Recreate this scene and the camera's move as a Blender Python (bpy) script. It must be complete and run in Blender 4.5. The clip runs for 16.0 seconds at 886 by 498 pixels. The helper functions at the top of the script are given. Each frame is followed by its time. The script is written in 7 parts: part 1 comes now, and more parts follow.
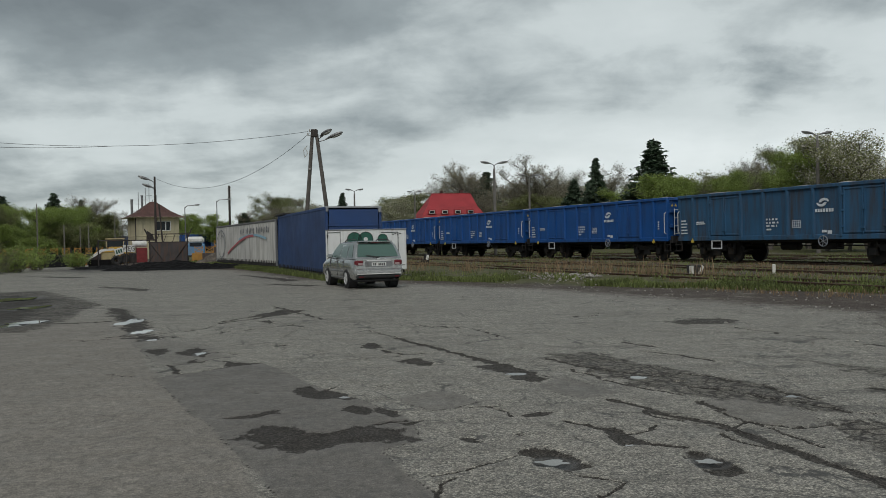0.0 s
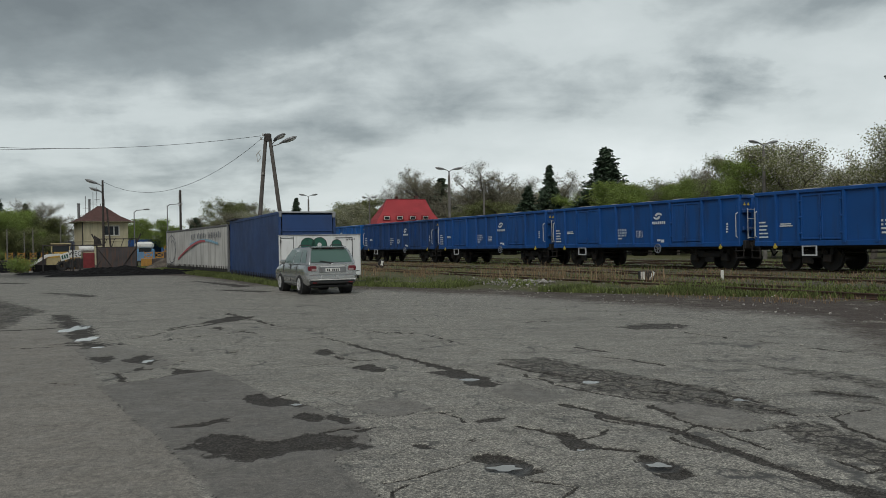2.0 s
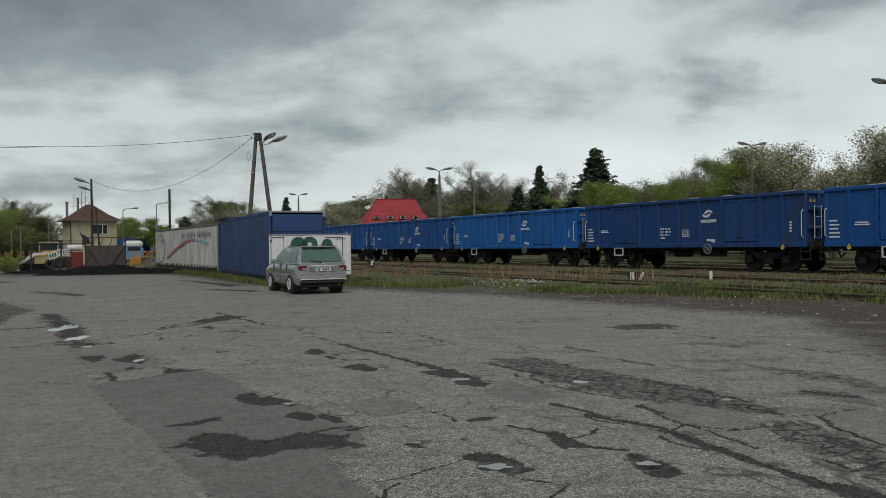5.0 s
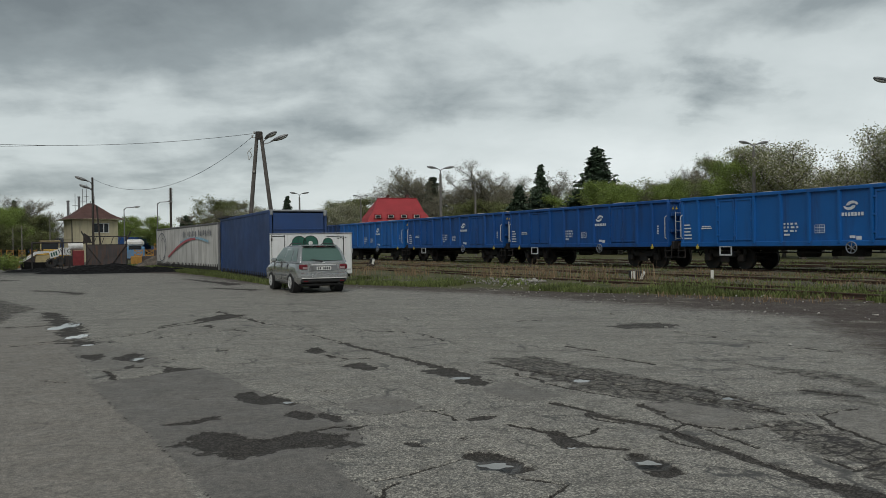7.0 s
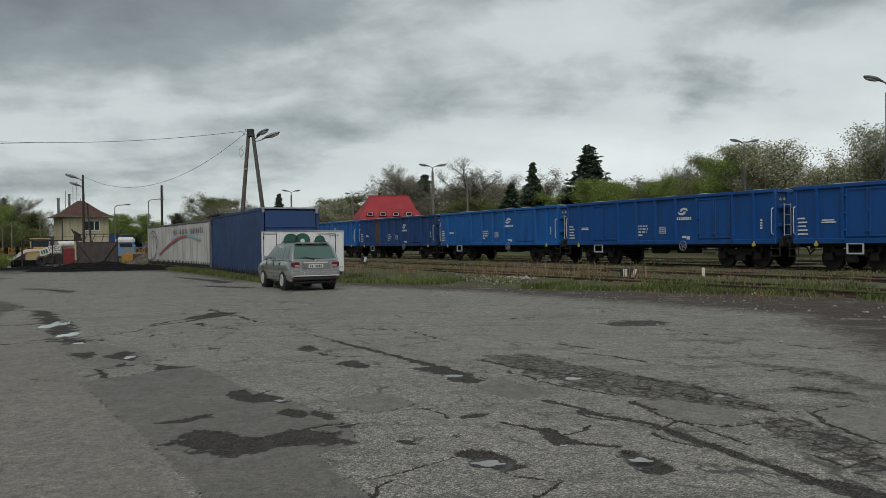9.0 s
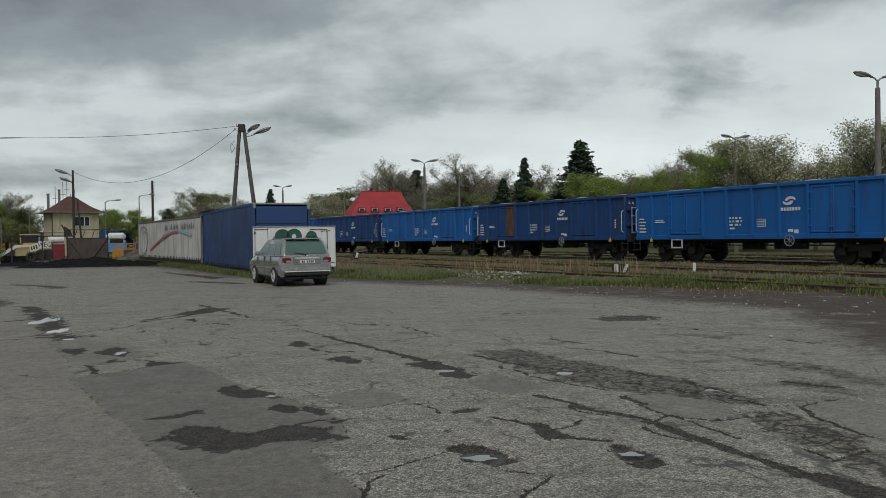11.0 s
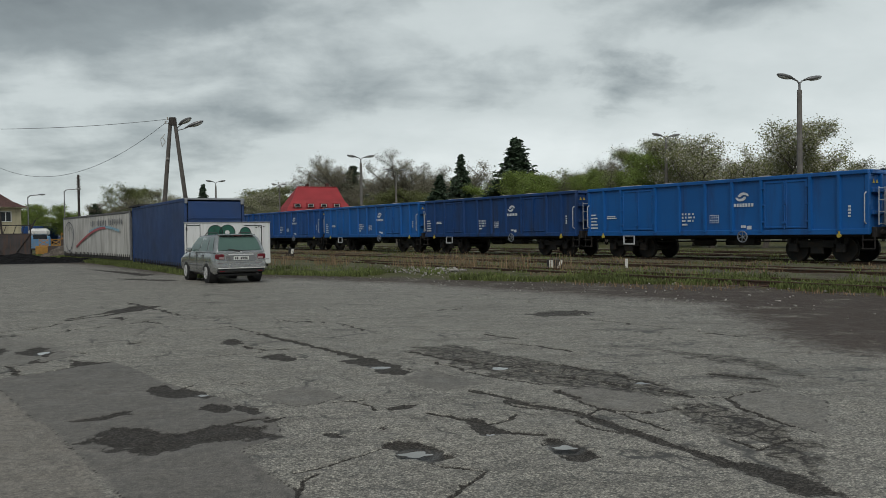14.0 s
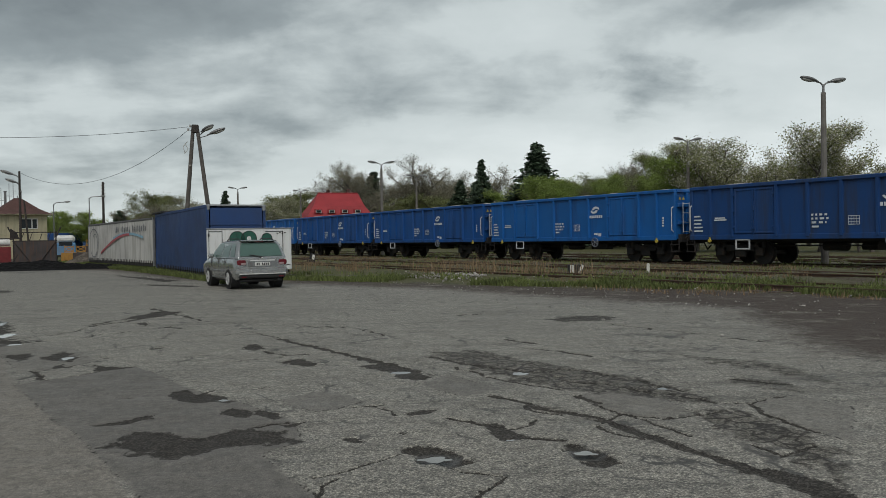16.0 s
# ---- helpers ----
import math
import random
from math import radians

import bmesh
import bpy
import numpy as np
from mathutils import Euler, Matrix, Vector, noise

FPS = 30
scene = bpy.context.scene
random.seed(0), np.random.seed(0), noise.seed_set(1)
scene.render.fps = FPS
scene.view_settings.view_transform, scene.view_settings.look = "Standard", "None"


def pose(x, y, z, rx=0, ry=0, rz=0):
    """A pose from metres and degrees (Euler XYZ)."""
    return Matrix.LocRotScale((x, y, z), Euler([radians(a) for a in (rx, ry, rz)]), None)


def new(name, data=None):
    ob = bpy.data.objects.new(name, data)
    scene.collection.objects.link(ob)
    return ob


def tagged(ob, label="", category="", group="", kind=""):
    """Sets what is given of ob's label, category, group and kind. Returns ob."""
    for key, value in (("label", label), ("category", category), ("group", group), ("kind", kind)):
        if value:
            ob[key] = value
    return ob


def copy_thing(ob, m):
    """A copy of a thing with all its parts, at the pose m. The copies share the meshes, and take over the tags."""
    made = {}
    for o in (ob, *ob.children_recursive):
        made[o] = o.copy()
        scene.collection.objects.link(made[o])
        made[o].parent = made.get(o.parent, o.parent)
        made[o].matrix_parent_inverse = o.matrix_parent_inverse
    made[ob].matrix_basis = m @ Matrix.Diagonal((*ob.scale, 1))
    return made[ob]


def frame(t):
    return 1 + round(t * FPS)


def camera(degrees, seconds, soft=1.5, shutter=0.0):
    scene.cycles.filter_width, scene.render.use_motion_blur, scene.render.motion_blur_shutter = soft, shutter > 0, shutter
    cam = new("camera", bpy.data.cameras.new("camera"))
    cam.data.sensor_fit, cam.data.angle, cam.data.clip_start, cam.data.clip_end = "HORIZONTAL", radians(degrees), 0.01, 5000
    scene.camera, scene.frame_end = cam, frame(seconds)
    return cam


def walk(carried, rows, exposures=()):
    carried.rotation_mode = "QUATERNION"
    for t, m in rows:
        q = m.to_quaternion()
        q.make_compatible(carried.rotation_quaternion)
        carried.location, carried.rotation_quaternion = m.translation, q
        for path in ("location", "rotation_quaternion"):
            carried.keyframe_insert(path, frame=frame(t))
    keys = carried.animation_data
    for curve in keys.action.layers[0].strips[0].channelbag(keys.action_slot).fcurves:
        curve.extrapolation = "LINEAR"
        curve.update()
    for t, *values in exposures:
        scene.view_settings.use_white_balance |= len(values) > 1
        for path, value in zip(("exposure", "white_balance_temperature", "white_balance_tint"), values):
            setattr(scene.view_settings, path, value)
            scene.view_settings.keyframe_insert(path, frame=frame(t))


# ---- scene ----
# camera: a phone held at eye height by somebody standing still and turning a little
cam = camera(58.0, 16.0, soft=0.5)
EYE = 1.6
PATH = [
    (0, 0.00, -0.58, 1.08, 0.000, 0.001, 0.006), (0.5, -0.93, -0.37, 1.03, 0.000, 0.001, 0.004),
    (1, -1.67, -0.37, 0.98, 0.008, 0.005, 0.004), (1.5, -2.45, -0.36, 0.94, 0.013, 0.025, -0.000),
    (2, -3.23, -0.21, 0.93, 0.017, 0.034, -0.001), (2.5, -4.07, -0.17, 0.84, 0.013, 0.015, 0.002),
    (3, -4.49, -0.18, 0.73, 0.008, 0.008, -0.000), (3.5, -4.32, -0.22, 0.75, -0.008, -0.015, 0.006),
    (4, -4.18, -0.21, 0.77, -0.011, -0.026, 0.006), (6.5, -3.76, -0.28, 0.66, 0.006, 0.004, -0.002),
    (7, -3.87, -0.30, 0.70, 0.007, 0.011, -0.001), (7.5, -3.98, -0.34, 0.72, -0.003, -0.007, 0.004),
    (8, -4.11, -0.35, 0.66, -0.000, -0.000, 0.000), (8.5, -4.26, -0.41, 0.66, 0.001, 0.015, -0.003),
    (9, -4.44, -0.47, 0.70, 0.002, 0.008, -0.001), (11.5, -5.21, -0.92, 0.71, 0.010, 0.006, -0.005),
    (12, -5.44, -1.03, 0.68, 0.016, 0.023, -0.010), (12.5, -5.86, -1.07, 0.75, 0.025, 0.035, -0.009),
    (13, -7.51, -1.06, 0.76, 0.038, 0.063, -0.010), (13.5, -9.74, -1.10, 0.66, 0.039, 0.060, -0.010),
    (14, -9.54, -1.13, 0.70, 0.019, 0.025, -0.003), (14.5, -8.75, -1.11, 0.73, 0.018, 0.022, -0.002),
    (15, -8.20, -1.04, 0.74, 0.013, 0.005, 0.000), (15.5, -7.91, -0.87, 0.86, 0.022, 0.014, -0.007),
    (16, -8.06, -0.72, 0.90, 0.033, 0.030, -0.009)]
walk(cam, [(t, pose(x, y, EYE + z, 90 + p, r, yaw)) for t, yaw, p, r, x, y, z in PATH])
scene.view_settings.exposure = 0.0

# the railway's own frame: s runs along the tracks, d across them, both from where the camera stands
PHI = radians(-24.9)
U = Vector((math.sin(PHI), math.cos(PHI), 0))
N = Vector((math.cos(PHI), -math.sin(PHI), 0))
TRACK_TURN = math.degrees(math.atan2(-U.y, -U.x))   # turns local x to where the train goes
RAIL_Z = 0.4


def sd(s, d, z=0.0):
    p = U * s + N * d
    return Vector((p.x, p.y, z))
# ---- sky and sun ----
SUN_EL, SUN_AZ = 52.0, 195.0     # veiled by cloud, high behind the camera


def build_world():
    w = bpy.data.worlds.new("overcast_sky")
    scene.world = w
    w.use_nodes = True
    nt = w.node_tree
    nt.nodes.clear()
    L = nt.links.new

    def nd(kind, **kw):
        n = nt.nodes.new(kind)
        for k, v in kw.items():
            n.inputs[k].default_value = v
        return n

    def mth(op, a, b=None, clamp=False):
        n = nt.nodes.new("ShaderNodeMath")
        n.operation, n.use_clamp = op, clamp
        for i, v in enumerate((a, b)):
            if v is None:
                continue
            if isinstance(v, (int, float)):
                n.inputs[i].default_value = v
            else:
                L(v, n.inputs[i])
        return n.outputs[0]

    out = nd("ShaderNodeOutputWorld")
    bg = nd("ShaderNodeBackground", Strength=1.0)
    tc = nd("ShaderNodeTexCoord")
    sep = nd("ShaderNodeSeparateXYZ")
    L(tc.outputs["Generated"], sep.inputs[0])
    up = mth("MAXIMUM", sep.outputs[2], 0.0)
    # clouds lie on a flat layer overhead
    k = mth("ADD", up, 0.33)
    px, py = mth("DIVIDE", sep.outputs[0], k), mth("DIVIDE", sep.outputs[1], k)
    comb = nd("ShaderNodeCombineXYZ")
    L(px, comb.inputs[0]), L(py, comb.inputs[1])
    comb.inputs[2].default_value = 6.2
    band = nd("ShaderNodeVectorMath")      # cloud masses lie in long bands across the view
    band.operation = "MULTIPLY"
    band.inputs[1].default_value = (0.62, 1.15, 1.0)
    L(comb.outputs[0], band.inputs[0])
    big = nd("ShaderNodeTexNoise", Scale=1.15, Detail=7.0, Roughness=0.5, Distortion=0.3)
    L(band.outputs[0], big.inputs["Vector"])
    fine = nd("ShaderNodeTexNoise", Scale=4.2, Detail=6.0, Roughness=0.55, Distortion=0.2)
    L(comb.outputs[0], fine.inputs["Vector"])
    mixn = mth("ADD", mth("MULTIPLY", big.outputs["Fac"], 0.72), mth("MULTIPLY", fine.outputs["Fac"], 0.28))
    # the layer is thinner towards the horizon ahead, thicker overhead
    lift = mth("MULTIPLY", mth("SUBTRACT", 0.23, up), 0.8)
    # and thinner towards the right of the view
    side = mth("MULTIPLY", mth("ADD", mth("MULTIPLY", sep.outputs[0], 0.8), mth("MULTIPLY", sep.outputs[1], 0.04)), 0.34)
    dens = mth("ADD", mth("ADD", mixn, lift), side)
    # stretch the contrast of the cloud masses
    dens = mth("ADD", mth("MULTIPLY", mth("SUBTRACT", dens, 0.55), 1.05), 0.54)
    # one lone darker cloud low on the right
    lone = nd("ShaderNodeVectorMath")
    lone.operation = "DISTANCE"
    squash = nd("ShaderNodeVectorMath")
    squash.operation = "MULTIPLY"
    L(tc.outputs["Generated"], squash.inputs[0])
    squash.inputs[1].default_value = (1.0, 1.0, 2.1)
    L(squash.outputs[0], lone.inputs[0])
    lone.inputs[1].default_value = (math.sin(radians(23.4)) * 0.985, math.cos(radians(23.4)) * 0.985, 0.172 * 2.1)
    near = mth("SUBTRACT", 1.0, mth("DIVIDE", mth("ADD", lone.outputs["Value"], mth("MULTIPLY", mth("SUBTRACT", fine.outputs["Fac"], 0.5), 0.2)), 0.085), True)
    dens = mth("SUBTRACT", dens, mth("MULTIPLY", mth("POWER", near, 0.8), 0.09))
    ramp = nd("ShaderNodeValToRGB")
    L(dens, ramp.inputs[0])
    cr = ramp.color_ramp
    cr.elements[0].position, cr.elements[0].color = 0.34, (0.19, 0.22, 0.23, 1)
    cr.elements[1].position, cr.elements[1].color = 0.86, (0.80, 0.86, 0.86, 1)
    e = cr.elements.new(0.47)
    e.color = (0.31, 0.355, 0.365, 1)
    e = cr.elements.new(0.58)
    e.color = (0.60, 0.66, 0.66, 1)
    sky = nd("ShaderNodeTexSky")
    sky.sky_type, sky.sun_disc = "NISHITA", False
    sky.sun_elevation, sky.sun_rotation = radians(SUN_EL), radians(SUN_AZ)
    dim = nd("ShaderNodeVectorMath")
    dim.operation = "SCALE"
    L(sky.outputs[0], dim.inputs[0])
    dim.inputs["Scale"].default_value = 0.08
    mix = nd("ShaderNodeMix")
    mix.data_type = "RGBA"
    mix.inputs["Factor"].default_value = 0.92
    L(dim.outputs[0], mix.inputs["A"]), L(ramp.outputs[0], mix.inputs["B"])
    L(mix.outputs["Result"], bg.inputs["Color"])
    L(bg.outputs[0], out.inputs[0])
    sun = new("sun", bpy.data.lights.new("sun", "SUN"))
    sun.data.energy, sun.data.angle, sun.data.color = 1.7, radians(40), (1.0, 0.97, 0.93)
    el, az = radians(SUN_EL), radians(SUN_AZ)
    way = Vector((math.sin(az) * math.cos(el), math.cos(az) * math.cos(el), math.sin(el)))
    sun.matrix_world = Matrix.Translation(way * 60) @ way.to_track_quat("Z", "Y").to_matrix().to_4x4()


build_world()

# ---- materials ----
MATS = {}


def mat(name, col, rough=0.6, metal=0.0, vary=0.15, scale=3.0, grain=0.0, grain_scale=60.0, dirt=None, dirt_at=0.6,
        dirt_scale=1.5, dirt_soft=0.12, bump=0.0, spec=0.5, island=0.0, streak=False, dirt_rough=None, leaf=0.0):
    """Paint, metal, wood, leaf: a base colour with broad mottling, fine grain, and dirt or rust in patches."""
    if name in MATS:
        return MATS[name]
    m = bpy.data.materials.new(name)
    MATS[name] = m
    m.use_nodes = True
    nt = m.node_tree
    L = nt.links.new
    b = nt.nodes["Principled BSDF"]
    b.inputs["Roughness"].default_value, b.inputs["Metallic"].default_value = rough, metal
    b.inputs["Specular IOR Level"].default_value = spec
    tc = nt.nodes.new("ShaderNodeTexCoord")
    vec = tc.outputs["Object"]
    n1 = nt.nodes.new("ShaderNodeTexNoise")
    n1.inputs["Scale"].default_value, n1.inputs["Detail"].default_value = scale, 5.0
    L(vec, n1.inputs["Vector"])
    val = nt.nodes.new("ShaderNodeMapRange")
    val.inputs["From Min"].default_value, val.inputs["From Max"].default_value = 0.3, 0.7
    val.inputs["To Min"].default_value, val.inputs["To Max"].default_value = 1 - vary, 1 + vary
    L(n1.outputs["Fac"], val.inputs["Value"])
    fac = val.outputs[0]
    if grain:
        n2 = nt.nodes.new("ShaderNodeTexNoise")
        n2.inputs["Scale"].default_value, n2.inputs["Detail"].default_value = grain_scale, 2.0
        L(vec, n2.inputs["Vector"])
        g = nt.nodes.new("ShaderNodeMapRange")
        g.inputs["From Min"].default_value, g.inputs["From Max"].default_value = 0.3, 0.7
        g.inputs["To Min"].default_value, g.inputs["To Max"].default_value = 1 - grain, 1 + grain
        L(n2.outputs["Fac"], g.inputs["Value"])
        mu = nt.nodes.new("ShaderNodeMath")
        mu.operation = "MULTIPLY"
        L(fac, mu.inputs[0]), L(g.outputs[0], mu.inputs[1])
        fac = mu.outputs[0]
    if island:
        geo = nt.nodes.new("ShaderNodeNewGeometry")
        g = nt.nodes.new("ShaderNodeMapRange")
        g.inputs["To Min"].default_value, g.inputs["To Max"].default_value = 1 - island, 1 + island
        L(geo.outputs["Random Per Island"], g.inputs["Value"])
        mu = nt.nodes.new("ShaderNodeMath")
        mu.operation = "MULTIPLY"
        L(fac, mu.inputs[0]), L(g.outputs[0], mu.inputs[1])
        fac = mu.outputs[0]
    sc = nt.nodes.new("ShaderNodeVectorMath")
    sc.operation = "SCALE"
    sc.inputs[0].default_value = col
    L(fac, sc.inputs["Scale"])
    colour = sc.outputs[0]
    if dirt:
        n3 = nt.nodes.new("ShaderNodeTexNoise")
        n3.inputs["Scale"].default_value, n3.inputs["Detail"].default_value, n3.inputs["Roughness"].default_value = dirt_scale, 9.0, 0.65
        if streak:      # run-down streaks: squeezed along z
            mp = nt.nodes.new("ShaderNodeMapping")
            mp.inputs["Scale"].default_value = (3.0, 3.0, 0.35)
            L(vec, mp.inputs["Vector"]), L(mp.outputs[0], n3.inputs["Vector"])
        else:
            L(vec, n3.inputs["Vector"])
        r = nt.nodes.new("ShaderNodeMapRange")
        r.inputs["From Min"].default_value, r.inputs["From Max"].default_value = dirt_at - dirt_soft, dirt_at + dirt_soft
        L(n3.outputs["Fac"], r.inputs["Value"])
        mx = nt.nodes.new("ShaderNodeMix")
        mx.data_type = "RGBA"
        L(r.outputs[0], mx.inputs["Factor"]), L(colour, mx.inputs["A"])
        mx.inputs["B"].default_value = (*dirt, 1)
        colour = mx.outputs["Result"]
        rr = nt.nodes.new("ShaderNodeMapRange")
        rr.inputs["To Min"].default_value, rr.inputs["To Max"].default_value = rough, dirt_rough or min(1, rough + 0.3)
        L(r.outputs[0], rr.inputs["Value"]), L(rr.outputs[0], b.inputs["Roughness"])
    L(colour, b.inputs["Base Color"])
    if leaf:        # light passes through thin leaves
        tl = nt.nodes.new("ShaderNodeBsdfTranslucent")
        ms = nt.nodes.new("ShaderNodeMixShader")
        ms.inputs[0].default_value = leaf
        L(colour, tl.inputs["Color"]), L(b.outputs[0], ms.inputs[1]), L(tl.outputs[0], ms.inputs[2])
        L(ms.outputs[0], nt.nodes["Material Output"].inputs["Surface"])
    if bump:
        bp = nt.nodes.new("ShaderNodeBump")
        bp.inputs["Strength"].default_value, bp.inputs["Distance"].default_value = bump, 0.02
        nb = nt.nodes.new("ShaderNodeTexNoise")
        nb.inputs["Scale"].default_value, nb.inputs["Detail"].default_value = grain_scale, 4.0
        L(vec, nb.inputs["Vector"]), L(nb.outputs["Fac"], bp.inputs["Height"]), L(bp.outputs[0], b.inputs["Normal"])
    return m


RUST = (0.10, 0.055, 0.035)
GRIME = (0.045, 0.042, 0.04)
BLUES = [
    mat("wagon_blue", (0.0055, 0.072, 0.268), 0.45, vary=0.12, scale=0.6, dirt=(0.02, 0.05, 0.13), dirt_at=0.60, dirt_scale=0.7, streak=True),
    mat("wagon_blue_bright", (0.0075, 0.107, 0.355), 0.42, vary=0.12, scale=0.5, dirt=(0.02, 0.06, 0.17), dirt_at=0.62, dirt_scale=0.7, streak=True),
    mat("wagon_blue_dull", (0.0063, 0.0504, 0.1845), 0.5, vary=0.15, scale=0.5, dirt=(0.025, 0.04, 0.08), dirt_at=0.57, dirt_scale=0.8, streak=True),
    mat("wagon_blue_faded", (0.024, 0.092, 0.185), 0.6, vary=0.2, scale=0.6, dirt=(0.05, 0.05, 0.055), dirt_at=0.56, dirt_scale=0.9, streak=True),
]
WAGON_BLACK = mat("underframe_black", (0.018, 0.017, 0.017), 0.75, vary=0.3, scale=2.0, dirt=(0.05, 0.035, 0.025), dirt_at=0.6, dirt_scale=4)
WAGON_WHITE = mat("marking_white", (0.62, 0.66, 0.70), 0.6, vary=0.2, scale=9.0)
WAGON_RAIL = mat("handrail_white", (0.60, 0.62, 0.63), 0.5, vary=0.2, scale=6.0, dirt=(0.15, 0.13, 0.11), dirt_at=0.62, dirt_scale=6)
WAGON_YELLOW = mat("marking_yellow", (0.55, 0.42, 0.06), 0.6, vary=0.2, scale=9.0)
WAGON_RUST = mat("rusty_brown_door", (0.12, 0.062, 0.042), 0.75, vary=0.3, scale=2.0, dirt=(0.05, 0.035, 0.04), dirt_at=0.55, dirt_scale=2.5, streak=True)
CARGO = mat("crushed_stone_load", (0.30, 0.29, 0.28), 0.95, vary=0.3, scale=6, grain=0.3, grain_scale=30)
STEEL_RAIL = mat("rail_steel", (0.075, 0.055, 0.045), 0.6, 0.3, vary=0.25, scale=5, dirt=RUST, dirt_at=0.5, dirt_scale=9)
SLEEPER = mat("old_sleeper_wood", (0.075, 0.06, 0.05), 0.9, vary=0.3, scale=3, grain=0.3, grain_scale=40, bump=0.4)
# ---- building tools ----
class Shape:
    """Collects faces of simple bodies for one mesh."""

    def __init__(self):
        self.v, self.f = [], []

    def add(self, verts, faces, m=None):
        o = len(self.v)
        if m is not None:
            verts = [m @ Vector(p) for p in verts]
        self.v += [tuple(p) for p in verts]
        self.f += [tuple(i + o for i in f) for f in faces]
        return self

    def box(self, c, size, m=None, b=0.0):
        x, y, z = (s / 2 for s in size)
        cx, cy, cz = c
        if b <= 0:
            vs = [(cx + i * x, cy + j * y, cz + k * z) for i in (-1, 1) for j in (-1, 1) for k in (-1, 1)]
            fs = [(0, 1, 3, 2), (4, 6, 7, 5), (0, 4, 5, 1), (2, 3, 7, 6), (0, 2, 6, 4), (1, 5, 7, 3)]
            return self.add(vs, fs, m)
        b = min(b, x * 0.9, y * 0.9, z * 0.9)
        vs, ix = [], {}
        for i in (-1, 1):
            for j in (-1, 1):
                for k in (-1, 1):
                    for ax in range(3):
                        p = [i * (x - b), j * (y - b), k * (z - b)]
                        p[ax] = (i * x, j * y, k * z)[ax]
                        ix[i, j, k, ax] = len(vs)
                        vs.append((cx + p[0], cy + p[1], cz + p[2]))
        fs = []
        for s in (-1, 1):
            q = [(-1, -1), (1, -1), (1, 1), (-1, 1)]
            a = [ix[s, j, k, 0] for j, k in q]
            fs.append(a if s > 0 else a[::-1])
            a = [ix[j, s, k, 1] for j, k in q]
            fs.append(a[::-1] if s > 0 else a)
            a = [ix[j, k, s, 2] for j, k in q]
            fs.append(a if s > 0 else a[::-1])
        for i in (-1, 1):
            for j in (-1, 1):
                e = [ix[i, j, -1, 0], ix[i, j, -1, 1], ix[i, j, 1, 1], ix[i, j, 1, 0]]
                fs.append(e if i * j < 0 else e[::-1])
                e = [ix[i, -1, j, 0], ix[i, -1, j, 2], ix[i, 1, j, 2], ix[i, 1, j, 0]]
                fs.append(e[::-1] if i * j < 0 else e)
                e = [ix[-1, i, j, 1], ix[-1, i, j, 2], ix[1, i, j, 2], ix[1, i, j, 1]]
                fs.append(e if i * j < 0 else e[::-1])
                for k in (-1, 1):
                    t = [ix[i, j, k, 0], ix[i, j, k, 1], ix[i, j, k, 2]]
                    fs.append(t if i * j * k > 0 else t[::-1])
        return self.add(vs, fs, m)

    def cyl(self, a, b, r, seg=10, r2=None, caps=True):
        a, b = Vector(a), Vector(b)
        d = b - a
        if d.length < 1e-6:
            return self
        q = d.to_track_quat("Z", "Y").to_matrix()
        r2 = r if r2 is None else r2
        vs = []
        for p, rr in ((a, r), (b, r2)):
            for i in range(seg):
                t = 2 * math.pi * i / seg
                vs.append(p + q @ Vector((rr * math.cos(t), rr * math.sin(t), 0)))
        fs = [(i, (i + 1) % seg, seg + (i + 1) % seg, seg + i) for i in range(seg)]
        if caps:
            fs += [tuple(range(seg))[::-1], tuple(range(seg, 2 * seg))]
        return self.add(vs, fs)

    def tube(self, pts, r, seg=6):
        for a, b in zip(pts, pts[1:]):
            self.cyl(a, b, r, seg)
        return self

    def ring(self, c, axis, R, r, seg=16, sub=6):
        q = Vector(axis).to_track_quat("Z", "Y").to_matrix()
        pts = [Vector(c) + q @ Vector((R * math.cos(2 * math.pi * i / seg), R * math.sin(2 * math.pi * i / seg), 0)) for i in range(seg + 1)]
        return self.tube(pts, r, sub)

    def prism(self, outline, lo, hi, m=None):
        """outline in (x, z), stretched from y = lo to y = hi."""
        n = len(outline)
        vs = [(x, lo, z) for x, z in outline] + [(x, hi, z) for x, z in outline]
        fs = [tuple(range(n)), tuple(range(n, 2 * n))[::-1]] + [(i, n + i, n + (i + 1) % n, (i + 1) % n) for i in range(n)]
        return self.add(vs, fs, m)

    def ball(self, c, rx, ry=None, rz=None, seg=12, rings=8, m=None):
        ry, rz = ry or rx, rz or rx
        vs, fs = [], []
        for j in range(1, rings):
            a = math.pi * j / rings
            for i in range(seg):
                t = 2 * math.pi * i / seg
                vs.append((c[0] + rx * math.sin(a) * math.cos(t), c[1] + ry * math.sin(a) * math.sin(t), c[2] + rz * math.cos(a)))
        top, bot = len(vs), len(vs) + 1
        vs += [(c[0], c[1], c[2] + rz), (c[0], c[1], c[2] - rz)]
        for j in range(rings - 2):
            for i in range(seg):
                fs.append((j * seg + i, (j + 1) * seg + i, (j + 1) * seg + (i + 1) % seg, j * seg + (i + 1) % seg))
        for i in range(seg):
            fs.append((top, i, (i + 1) % seg))
            fs.append((bot, (rings - 2) * seg + (i + 1) % seg, (rings - 2) * seg + i))
        return self.add(vs, fs, m)

